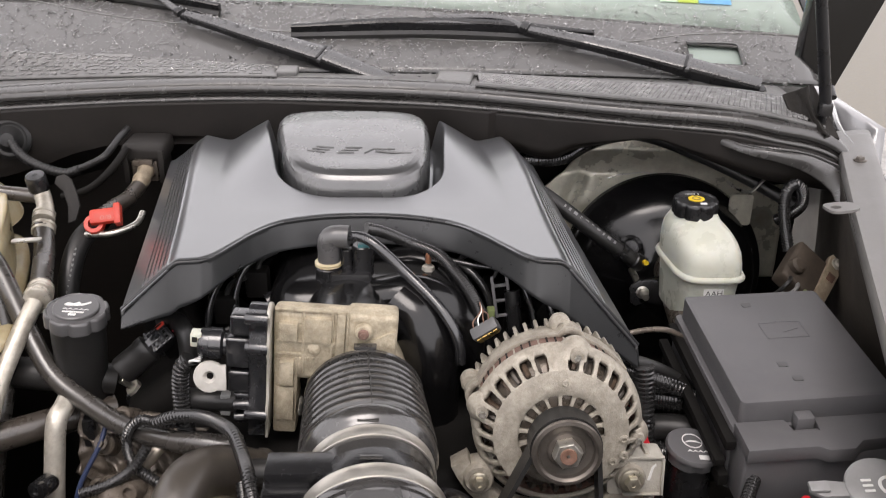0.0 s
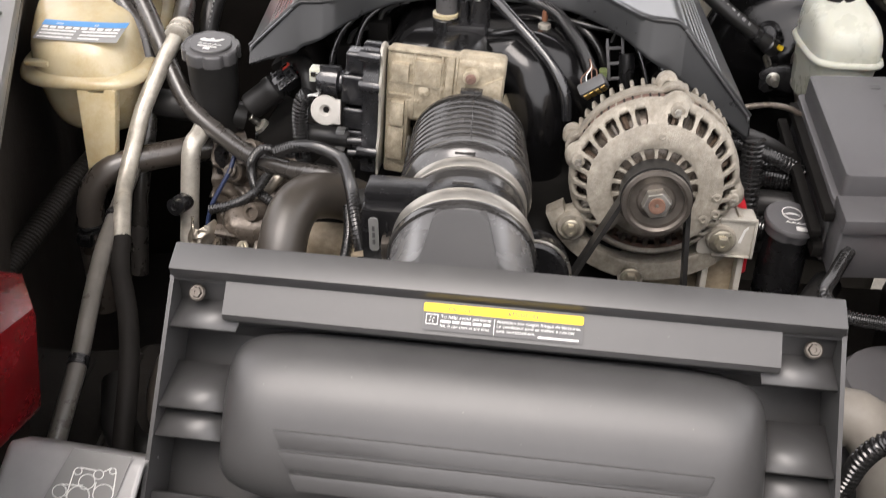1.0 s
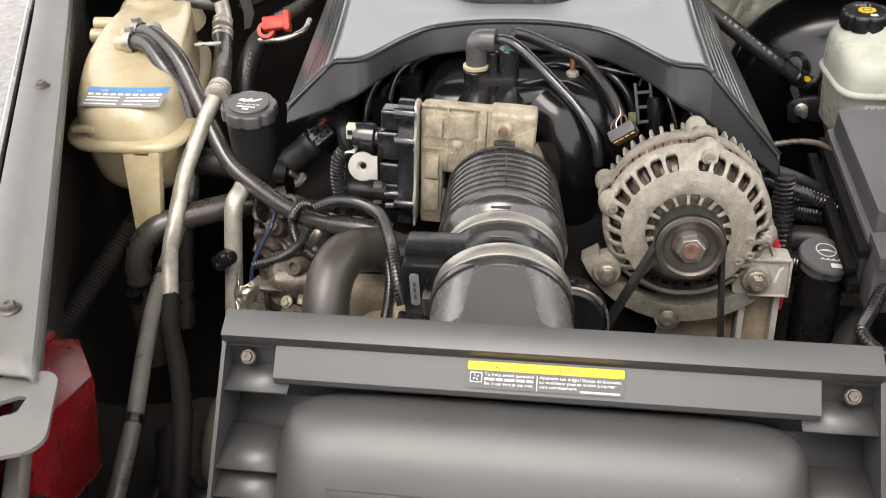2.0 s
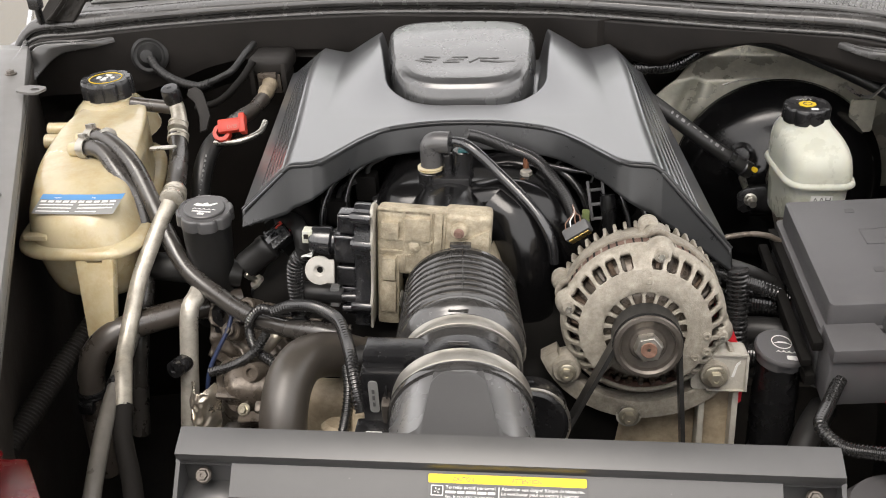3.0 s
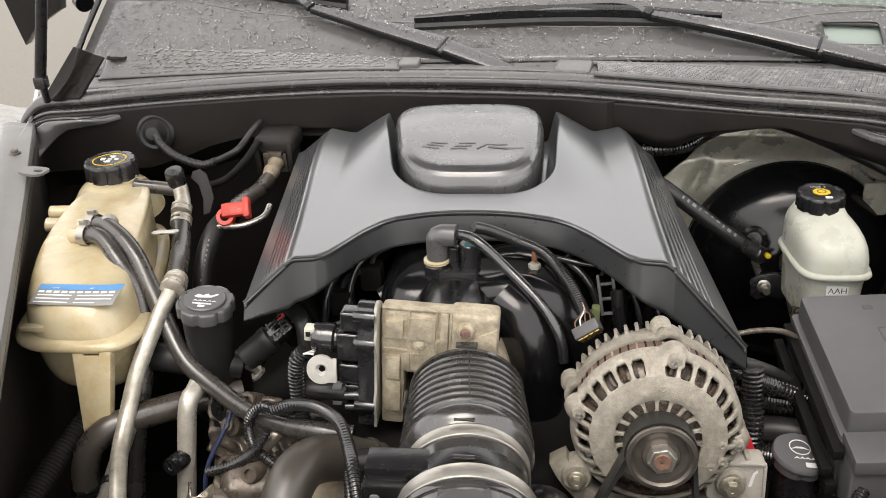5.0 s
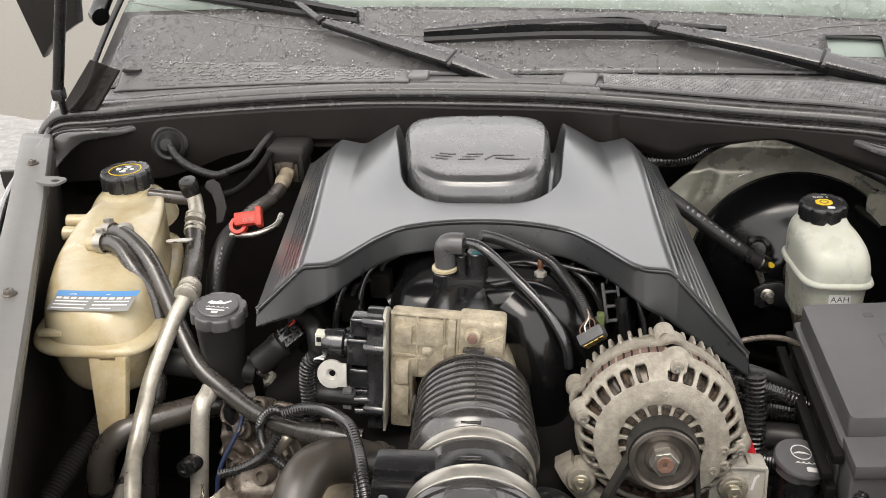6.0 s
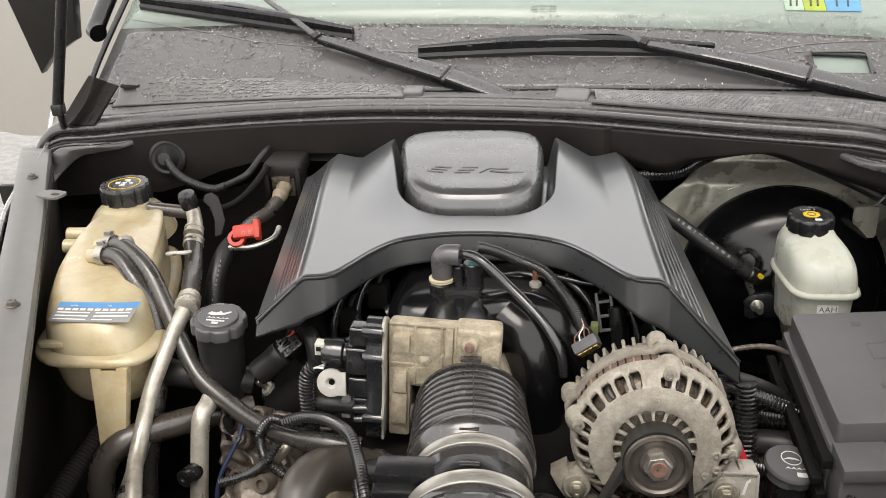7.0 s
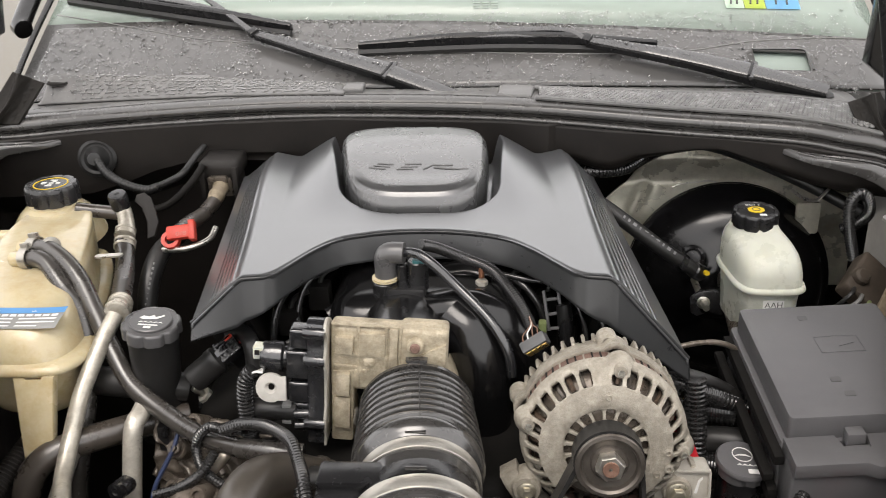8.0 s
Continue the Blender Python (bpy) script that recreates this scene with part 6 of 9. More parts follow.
add_prism(bm, arc + arc2, -0.034, -0.012, AM, 0.002)
part("cradle", bm, M_ALT, br)
bm = bmesh.new()
add_prism(bm, rounded(0.046, -0.068, 0.096, -0.030, 0.004), -0.034, -0.010, AM, 0.002)
part("corner_plate", bm, M_ALU, br)
for x0, y0, x1, y1 in ((0.0465, -0.0325, 0.0955, -0.0300), (0.0935, -0.0680, 0.0960, -0.0320), (0.060, -0.0680, 0.0935, -0.0665)):
    bm = bmesh.new()
    add_box(bm, ((x0 + x1) / 2, (y0 + y1) / 2, -0.0090), (x1 - x0, y1 - y0, 0.004), 0.0008, AM)
    part("raised_edge", bm, M_ALU, br)
bm = bmesh.new()
add_prism(bm, [(0.0815, -0.054), (0.0840, -0.054), (0.0868, -0.042), (0.0890, -0.040), (0.0885, -0.0375), (0.0850, -0.041)], -0.0102, -0.0094, AM)
part("paint_mark", bm, M_PRINT, br, "white paint mark")
for x in (0.058, 0.088):
    bm = bmesh.new()
    add_box(bm, (x, -0.125, -0.026), (0.006, 0.13, 0.022), 0.002, AM)
    part("web", bm, M_ALU, br)
bm = bmesh.new()
add_box(bm, (0.072, -0.13, -0.034), (0.034, 0.13, 0.008), 0.002, AM)
add_box(bm, (-0.020, -0.160, -0.046), (0.17, 0.12, 0.014), 0.006, AM)
part("back_plate", bm, M_TANPIECE, br)
bm = bmesh.new()
add_bolt(bm, AM @ Vector((-0.009, -0.099, -0.011)), AM.to_3x3() @ Vector((0, 0, 1)), 0.0065, 0.006)
part("bolt", bm, M_ZINC, br)
bm = bmesh.new()
add_lathe(bm, [(0.012, -0.03), (0.012, -0.012), (0.0, -0.012)], AM @ Matrix.Translation((-0.009, -0.099, 0)), 22)
part("bolt_boss", bm, M_ALU, br)
# tensioner pulley and black pulley beside the duct
tp = thing("idler_pulley", (0.135, 0.60, 0.92), "black idler pulley with a bright worn edge", "pulley")
bm = bmesh.new()
add_lathe(bm, [(0.0, 0.0), (0.034, 0.0), (0.036, 0.003), (0.034, 0.006), (0.034, 0.024), (0.036, 0.027), (0.030, 0.030), (0.012, 0.026), (0, 0.026)], axes((0.123, 0.632, 0.935), (0.1, -0.97, 0.2)), 40)
part("wheel", bm, M_BLACK, tp)
bm = bmesh.new()
add_lathe(bm, [(0.0362, 0.0265), (0.0368, 0.0275), (0.0355, 0.0295), (0.034, 0.0295)], axes((0.123, 0.632, 0.935), (0.1, -0.97, 0.2)), 40, False)
part("worn_edge", bm, M_STEEL, tp)

# ---- coolant reservoir ----
cr = thing("coolant_reservoir", (-0.36, 0.90, 0.90), "yellowed translucent coolant tank with black cap and label", "coolant tank")


def tank_ring(bm, z, x0, x1, y0, y1, taper, n=64, pw=4.0, tilt=0.0):
    ring = []
    for i in range(n):
        a = 2 * math.pi * i / n
        c, s = math.cos(a), math.sin(a)
        k = (abs(c) ** pw + abs(s) ** pw) ** (-1 / pw)
        fx, fy = c * k, s * k
        y = lerp(y0, y1, (fy + 1) / 2)
        right = x1 - taper * (fy + 1) / 2
        x = lerp(x0, right, (fx + 1) / 2)
        ring.append(bm.verts.new((x, y, z + tilt * (y - y0))))
    return ring


def loft(bm, rings, cap0=True, cap1=True):
    n = len(rings[0])
    for a, b in zip(rings, rings[1:]):
        for i in range(n):
            bm.faces.new((a[i], a[(i + 1) % n], b[(i + 1) % n], b[i]))
    if cap0:
        bm.faces.new(rings[0])
    if cap1:
        bm.faces.new(rings[-1])


def more_rings(rows, n):
    """Smooth rows between the given ones."""
    k = len(rows) - 1
    return [tuple(curved([(i, r[j]) for i, r in enumerate(rows)], k * q / n) for j in range(6)) for q in range(n + 1)]


bm = bmesh.new()
UP = [(1.026, -0.433, -0.281, 0.757, 1.035, 0.085), (1.036, -0.434, -0.283, 0.759, 1.045, 0.085), (1.050, -0.436, -0.287, 0.766, 1.055, 0.085), (1.062, -0.437, -0.292, 0.778, 1.060, 0.082),
      (1.072, -0.439, -0.299, 0.796, 1.064, 0.076), (1.079, -0.443, -0.309, 0.822, 1.067, 0.068), (1.084, -0.447, -0.322, 0.862, 1.069, 0.055), (1.087, -0.449, -0.34, 0.91, 1.068, 0.04), (1.0885, -0.445, -0.36, 0.95, 1.06, 0.025)]
loft(bm, [tank_ring(bm, *r, n=96, pw=lerp(3.0, 2.2, i / 40)) for i, r in enumerate(more_rings(UP, 40))], True, True)
up = part("upper_shell", bm, M_TANK, cr, angle=60)
bm = bmesh.new()
FLG = [(1.021, -0.434, -0.279, 0.755, 1.045, 0.085), (1.0195, -0.440, -0.272, 0.749, 1.048, 0.085), (1.0225, -0.442, -0.270, 0.747, 1.049, 0.085), (1.0265, -0.441, -0.271, 0.748, 1.048, 0.085), (1.030, -0.437, -0.277, 0.753, 1.043, 0.085)]
loft(bm, [tank_ring(bm, *r, pw=3.6) for r in FLG])
part("seam_flange", bm, M_TANK, cr, angle=60)
bm = bmesh.new()
LOW = [(1.022, -0.431, -0.283, 0.758, 1.035, 0.08), (1.000, -0.428, -0.287, 0.762, 1.03, 0.075), (0.975, -0.423, -0.293, 0.767, 1.02, 0.065), (0.960, -0.414, -0.303, 0.775, 1.01, 0.055), (0.952, -0.398, -0.319, 0.79, 0.99, 0.045)]
loft(bm, [tank_ring(bm, *r, pw=3.2) for r in more_rings(LOW, 16)])
part("lower_shell", bm, M_TANK, cr, angle=60)
bm = bmesh.new()
add_prism(bm, [(-0.021, 0.008), (-0.009, 0.010), (-0.008, 0.005), (0.008, 0.005), (0.009, 0.010), (0.021, 0.008), (0.015, -0.080), (0.002, -0.086), (-0.016, -0.125), (-0.022, -0.123), (-0.014, -0.080)], -0.006, 0.006, axes((-0.332, 0.752, 1.012), (0, -0.95, 0.3), (1, 0, 0)), 0.002)
part("support_leg", bm, M_TANK, cr, "moulded support leg")
bm = bmesh.new()
add_lathe(bm, [(0.058, -0.030), (0.053, -0.016), (0.044, -0.002), (0.035, 0.007), (0.0305, 0.012), (0.030, 0.015), (0.0, 0.015)], axes((-0.422, 1.036, 1.082), (0.06, -0.10, 1)), 40)
part("filler_neck", bm, M_TANK, cr)
bm = bmesh.new()


def gear_cap(bm, m, r, h, lobes, deep, top_r):
    n = 96
    prof = [(1.0, 0.0), (1.0, h * 0.78), (0.975, h * 0.93), (0.93, h), (top_r, h), (top_r - 0.03, h - 0.0008), (0.0, h - 0.0008)]
    rings = []
    for f, hh in prof[:-1]:
        rings.append([bm.verts.new(m @ Vector((r * f * (1 - (deep if f > 0.9 else 0) * max(0, math.cos(lobes * 2 * math.pi * i / n)) ** 3) * math.cos(2 * math.pi * i / n), r * f * (1 - (deep if f > 0.9 else 0) * max(0, math.cos(lobes * 2 * math.pi * i / n)) ** 3) * math.sin(2 * math.pi * i / n), hh))) for i in range(n)])
    loft(bm, rings)


gm = axes((-0.424, 1.042, 1.095), (0, 0, 1))
gear_cap(bm, gm, 0.0325, 0.023, 9, 0.09, 0.74)
cap = part("cap", bm, M_BLACK, cr, "black lobed screw cap")
bm = bmesh.new()
add_lathe(bm, [(0.0197, 0.0222), (0.0197, 0.0228), (0.0209, 0.0228), (0.0209, 0.0222)], gm, 40, False)
part("cap_ring", bm, M_YELLOW, cap, "yellow printed ring")
bm = bmesh.new()
for x, y, w, h in ((-0.009, 0.001, 0.006, 0.006), (0.009, 0.001, 0.005, 0.004), (0.0, -0.004, 0.006, 0.002), (0.0, -0.008, 0.008, 0.002), (0.0, 0.011, 0.009, 0.002), (0.002, 0.007, 0.005, 0.002), (0.0, 0.001, 0.006, 0.002)):
    add_prism(bm, rounded(x - w / 2, y - h / 2, x + w / 2, y + h / 2, 0.0008), 0.0222, 0.0232, gm)
part("cap_print", bm, M_PRINT, cap)
# side nozzles, seam tab
bm = bmesh.new()
add_cyl(bm, (-0.392, 1.03, 1.088), (-0.334, 1.036, 1.078), 0.0085, 16, 0.001)
part("rear_spigot", bm, M_RUBBER2, cr, "dark rubber vent hose")
bm = bmesh.new()
add_cyl(bm, (-0.42, 0.968, 1.078), (-0.470, 0.960, 1.081), 0.0085, 16, 0.001)
part("side_spigot", bm, M_TANK, cr)
bm = bmesh.new()
add_cyl(bm, (-0.42, 0.946, 1.070), (-0.466, 0.940, 1.074), 0.0090, 16, 0.001)
part("side_spigot", bm, M_TANK, cr)
bm = bmesh.new()
add_box(bm, (-0.398, 0.765, 1.040), (0.026, 0.010, 0.006), 0.002)
part("cast_bar", bm, M_TANK, up)
bm = bmesh.new()
add_prism(bm, rounded(-0.016, -0.0045, 0.016, 0.0045, 0.004), 0, 0.002, pose(-0.322, 0.945, 1.062, 0, 0, 10))
part("side_tab", bm, M_STEEL, up)
# hose nipples with spring clamps
for i, (x, y, z) in enumerate(((-0.385, 0.895, 1.0975), (-0.385, 0.874, 1.0945))):
    bm = bmesh.new()
    add_cyl(bm, (x - 0.014, y + 0.004, z - 0.004), (x + 0.012, y - 0.003, z), 0.0085, 16, 0.001)
    part("nipple", bm, M_TANK, cr)
    bm = bmesh.new()
    add_lathe(bm, [(0.0112, -0.005), (0.0122, -0.005), (0.0122, 0.005), (0.0112, 0.005), (0.0112, -0.005)], axes((x + 0.006, y - 0.001, z), (1, -0.25, 0.1)), 24, False)
    add_box(bm, (0, 0.0130, 0), (0.0022, 0.008, 0.009), 0.0006, axes((x + 0.006, y - 0.001, z), (1, -0.25, 0.1)))
    add_box(bm, (0.005, 0.0125, 0), (0.0022, 0.007, 0.009), 0.0006, axes((x + 0.006, y - 0.001, z), (1, -0.25, 0.1)))
    part("spring_clamp", bm, M_CLAMP, cr, "bright spring clamp")
# label following the sloped front
LX0, LX1 = -0.404, -0.313


def front_face(x, z):
    """A point on the tank's front at height z."""
    rows_y = [(r[0], r[3]) for r in UP]
    y = between(rows_y, z)
    k = (x + 0.36) / 0.075
    return Vector((x, y + 0.010 * abs(k) ** 3.4, z))


def on_label(u, v, h):
    x = lerp(LX0, LX1, u) + 0.007 * v
    p = front_face(x, lerp(1.0600, 1.0725, v))
    return p + Vector((0, -0.6 * h, 0.8 * h))


lb = thing("tank_label", on_label(0.5, 0, 0), "blue and dark printed notice label on the coolant tank", "label")
bm = bmesh.new()
sheet(bm, lambda u, v: on_label(u, v, 0.0022), 20, 8)
part("backing", bm, M_LABELGREY, lb)
bm = bmesh.new()
sheet(bm, lambda u, v: on_label(u, lerp(0.74, 0.99, v), 0.0027), 20, 3)
part("blue_strip", bm, M_BLUE, lb, "blue heading strip")
bm = bmesh.new()
for k in range(10):
    u0 = 0.03 + k * 0.094
    for (a, b, c, d) in ((u0, u0 + 0.07, 0.60, 0.70),):
        q = [on_label(a, c, 0.0027), on_label(b, c, 0.0027), on_label(b, d, 0.0027), on_label(a, d, 0.0027)]
        bm.faces.new([bm.verts.new(p) for p in q])
for c in (0.46, 0.30, 0.13):
    for a, b in ((0.04, 0.46), (0.53, 0.53 + (0.42 if c > 0.2 else 0.25))):
        q = [on_label(a, c, 0.0027), on_label(b, c, 0.0027), on_label(b, c + 0.06, 0.0027), on_label(a, c + 0.06, 0.0027)]
        bm.faces.new([bm.verts.new(p) for p in q])
part("print_bar", bm, M_PRINT, lb)
for word, u0 in (("NOTICE", 0.12), ("AVIS", 0.58)):
    c, e, f = on_label(u0, 0.87, 0.0031), on_label(u0 + 0.2, 0.87, 0.0031), on_label(u0, 1.0, 0.0031)
    ex = (e - c).normalized()
    add_text(lb, word, 0.0022, axes(c - (f - c) * 0.45 + ex * 0.005, ex.cross(f - c), ex), M_PRINT)

# ---- brake booster, master cylinder ----
bb = thing("brake_booster", (0.462, 1.22, 0.78), "big glossy black brake booster drum on the firewall", "brake booster")
bm = bmesh.new()
BM = axes((0.466, 1.235, 0.885), (-0.05, -0.985, 0.16))
add_lathe(bm, [(0.10, -0.06), (0.139, -0.03), (0.143, -0.004), (0.1455, 0.0), (0.1455, 0.010), (0.142, 0.013), (0.136, 0.018), (0.128, 0.040), (0.115, 0.056), (0.095, 0.064), (0.080, 0.068), (0.060, 0.084), (0.040, 0.088), (0.0, 0.088)], BM, 64)
part("drum", bm, M_BLACKG, bb, angle=40)
bm = bmesh.new()
add_lathe(bm, [(0.1462, 0.001), (0.1472, 0.003), (0.1472, 0.007), (0.1462, 0.009)], BM, 64, False)
part("crimp_rim", bm, M_BLACKG, bb)
bm = bmesh.new()
add_lathe(bm, [(0.017, 0), (0.017, 0.016), (0.012, 0.020), (0.010, 0.034), (0, 0.034)], axes((0.402, 1.165, 0.955), (-0.2, -0.9, 0.35)), 22)
part("check_valve", bm, M_BLACK, bb)
mc = thing("brake_master_cylinder", (0.455, 1.03, 0.90), "milky white brake fluid reservoir with black cap on a cylinder", "brake fluid reservoir")
bm = bmesh.new()
add_cyl(bm, (0.462, 1.16, 0.925), (0.44, 0.955, 0.928), 0.026, 28, 0.004)
part("cylinder_body", bm, M_GRIME, mc)
bm = bmesh.new()
add_box(bm, (0.425, 1.075, 0.930), (0.062, 0.012, 0.045), 0.008, None, 3)
part("flange", bm, M_BLACKG, mc, "dark mounting flange")
bm = bmesh.new()
add_prism(bm, [(-0.016, -0.012), (-0.008, -0.018), (0.006, -0.014), (0.034, -0.022), (0.040, 0.004), (0.016, 0.016), (-0.004, 0.015), (-0.015, 0.008)], -0.004, 0.003, axes((0.397, 1.066, 0.936), (-0.1, -1, 0.2), (1, 0, 0.1)), 0.002)
part("nut_ear", bm, M_BLACK, mc, "dark cast ear under the nut")
bm = bmesh.new()
add_bolt(bm, (0.398, 1.065, 0.936), (-0.1, -1, 0.2), 0.0065, 0.007)
add_cyl(bm, (0.398, 1.13, 0.936), (0.398, 1.045, 0.938), 0.0045, 12)
part("stud_nut", bm, M_STEEL, mc)


def mc_ring(bm, z, cx, cy, hx, hy, pw=3.2, skew=0.0, n=56):
    ring = []
    for i in range(n):
        a = 2 * math.pi * i / n
        c, s = math.cos(a), math.sin(a)
        k = (abs(c) ** pw + abs(s) ** pw) ** (-1 / pw)
        ring.append(bm.verts.new((cx + c * k * hx + skew * s * k, cy + s * k * hy, z)))
    return ring


bm = bmesh.new()
ST = [(1.000, 0.4535, 1.028, 0.0385, 0.054), (1.014, 0.4530, 1.0285, 0.0385, 0.0538), (1.026, 0.4520, 1.030, 0.0378, 0.0520), (1.034, 0.4510, 1.033, 0.0362, 0.0480), (1.041, 0.4495, 1.037, 0.0335, 0.0420), (1.046, 0.4485, 1.042, 0.0300, 0.0340), (1.050, 0.4475, 1.047, 0.0265, 0.0270), (1.058, 0.447, 1.050, 0.0225, 0.0225)]
loft(bm, [mc_ring(bm, *r, pw=lerp(4.2, 2.6, i / 7), skew=-0.006) for i, r in enumerate(ST)])
part("reservoir", bm, M_WHITE, mc, "milky translucent plastic reservoir", angle=60)
bm = bmesh.new()
loft(bm, [mc_ring(bm, z, 0.4535, 1.028, 0.0385 + d, 0.054 + d, pw=4.2, skew=-0.006) for z, d in ((0.9945, 0.0), (0.9945, 0.003), (0.997, 0.0042), (1.000, 0.003), (1.0015, 0.0))])
part("seam_rim", bm, M_WHITE, mc, angle=60)
bm = bmesh.new()
loft(bm, [mc_ring(bm, z, 0.4535, 1.028, a, b, pw=4.2, skew=-0.006) for z, a, b in ((0.997, 0.0368, 0.052), (0.965, 0.0350, 0.049), (0.935, 0.033, 0.044))])
part("lower_half", bm, M_WHITE, mc, angle=60)
bm = bmesh.new()
km = axes((0.447, 1.050, 1.0535), (0, -0.03, 1))
gear_cap(bm, km, 0.0275, 0.019, 8, 0.10, 0.80)
cap = part("cap", bm, M_BLACK, mc, "black lobed cap with a yellow symbol")
bm = bmesh.new()
add_prism(bm, [(0.009 * math.cos(radians(45 * i + 22)) * 1.15, 0.009 * math.sin(radians(45 * i + 22))) for i in range(8)], 0.0182, 0.0190, km)
sym = part("yellow_symbol", bm, M_YELLOW, cap)
bm = bmesh.new()
add_lathe(bm, [(0.0040, 0.0190), (0.0040, 0.0194), (0.0052, 0.0194), (0.0052, 0.0190)], km, 24, False)
part("symbol_ring", bm, M_PRINTDARK, sym)
add_text(cap, "DOT 3", 0.0055, km @ Matrix.Translation((-0.010, 0.013, 0.0183)), M_PRINT, 0.017)
bm = bmesh.new()
add_prism(bm, rounded(0.001, -0.0175, 0.009, -0.0125, 0.001), 0.0182, 0.0188, km)
part("cap_mark", bm, M_PRINT, cap)
tg = axes((0.459, 0.9765, 0.9795), (0.05, -1, 0.12), (1, 0, 0))
bm = bmesh.new()
add_prism(bm, rounded(-0.0125, -0.0055, 0.0125, 0.0055, 0.0006), 0, 0.0005, tg)
sticker = part("code_sticker", bm, M_PRINT, mc, "white sticker with black letters")
add_text(sticker, "AAH", 0.0098, tg @ Matrix.Translation((-0.0105, -0.0034, 0.0006)), M_PRINTDARK, 0.021)

# khaki bulkhead plate behind the booster
bp = thing("bulkhead_plate", (0.45, 1.31, 0.85), "dull khaki metal bulkhead plate behind the booster", "metal panel")
bm = bmesh.new()
out = [(0.285, 0.85), (0.285, 0.985), (0.315, 1.012), (0.35, 1.035), (0.39, 1.050), (0.430, 1.058), (0.47, 1.054), (0.52, 1.038), (0.57, 1.015), (0.64, 1.0), (0.66, 0.85)]


def plate_pt(u, v):
    x = lerp(0.285, 0.66, u)
    top = curved([p for p in out if 0.285 <= p[0] <= 0.64 and p[1] > 0.9], x)
    z = lerp(0.85, top, v)
    fold = 0.030 * step01(1.016, 1.040, z) + 0.22 * max(0, z - 0.97) + 0.010 * math.exp(-((x - 0.345 - 0.4 * (z - 1.0)) / 0.010) ** 2) * step01(1.03, 1.0, z)
    return Vector((x, 1.283 + fold + 0.003 * noise.noise((x * 20, z * 20, 0)), z))


sheet(bm, plate_pt, 80, 60)
solidify(part("plate", bm, M_FIREWALL, bp, angle=60), 0.004)
# added steel thread stands in for the bright glint on the plate's fold
bm = bmesh.new()
add_tube(bm, [plate_pt(lerp(0.28, 0.66, k / 8), 0.80) + Vector((0, -0.002, 0.0015 * (k % 2))) for k in range(9)], 0.0012, 6, 0.006)
part("fold_glint", bm, M_STEEL, bp, "bright flecked line painting the glint along the fold")
bm = bmesh.new()
add_prism(bm, rounded(0.552, 0.945, 0.585, 0.992, 0.004), -0.003, 0.003, Matrix(((1, 0, 0, 0.0), (0, 0, 1, 1.22), (0, 1, 0, 0.02), (0, 0, 0, 1))), 0.001)
part("label_tag", bm, M_FIREWALL, bp)

# ---- fuse box ----
fb = thing("fuse_box", (0.47, 0.77, 0.86), "dark grey plastic fuse box with latched sloping lid", "fuse box")
FX = Vector((0.985, 0.10, 0.0)).normalized()
FBM = Matrix(((FX.x, -0.015, 0, 0.394), (FX.y, 1, 0, 0.690), (0, 0.045, 1, 1.012), (0, 0, 0, 1)))
bm = bmesh.new()
add_prism(bm, rounded(0.0, 0.0, 0.150, 0.190, 0.006), -0.020, 0.006, FBM, 0.003)
lid = part("lid", bm, M_FUSE, fb, "grey lid with faint moulded symbols")
bm = bmesh.new()
add_prism(bm, rounded(-0.006, -0.004, 0.156, 0.194, 0.006), -0.085, -0.018, FBM, 0.002)
part("base", bm, M_FUSE, fb)
bm = bmesh.new()
add_prism(bm, [(-0.004, -0.040), (0.060, -0.040), (0.068, -0.046), (0.092, -0.046), (0.104, -0.036), (0.156, -0.034), (0.156, 0.0), (0.072, 0.0), (0.070, -0.018), (0.047, -0.018), (0.043, 0.0), (-0.004, 0.0)], -0.028, -0.014, FBM, 0.002)
part("front_step", bm, M_FUSE, fb)
bm = bmesh.new()
add_prism(bm, rounded(-0.004, -0.036, 0.156, 0.0, 0.003), -0.078, -0.026, FBM, 0.002)
part("front_base", bm, M_FUSE, fb)
bm = bmesh.new()
add_box(bm, (0.0585, -0.007, -0.012), (0.017, 0.013, 0.014), 0.002, FBM)
add_box(bm, (0.0585, -0.0165, -0.0175), (0.023, 0.004, 0.005), 0.001, FBM)
part("latch", bm, M_FUSE, fb, "snap latch tab")
# thin dark plate on the notch floor: shade round the latch as colour
bm = bmesh.new()
add_prism(bm, rounded(0.0445, -0.0185, 0.0715, 0.002, 0.001), -0.0258, -0.0235, FBM)
part("latch_shade_plate", bm, M_DEEP, fb, "dark plate that paints the shade round the latch")
# rails coloured near-black to hold the shade beside the box
for dx, z, h in ((-0.010, -0.028, 0.010), (-0.018, -0.046, 0.008), (-0.012, -0.066, 0.012)):
    bm = bmesh.new()
    add_box(bm, (dx, 0.085, z), (0.010, 0.200, h), 0.002, FBM)
    part("side_rail", bm, M_DEEP, fb)
for a, b, c, d in (((0.062, 0.100), (0.106, 0.100), 0, 0), ((0.106, 0.100), (0.106, 0.128), 0, 0), ((0.062, 0.128), (0.080, 0.128), 0, 0), ((0.062, 0.100), (0.062, 0.128), 0, 0), ((0.082, 0.110), (0.100, 0.116), 0, 0), ((0.080, 0.130), (0.106, 0.128), 0, 0)):
    p, q = FBM @ Vector((*a, 0.0062)), FBM @ Vector((*b, 0.0062))
    bm = bmesh.new()
    add_tube(bm, [p, (p + q) / 2, q], 0.0006, 5, 0.01)
    part("moulded_line", bm, M_FUSE, lid)
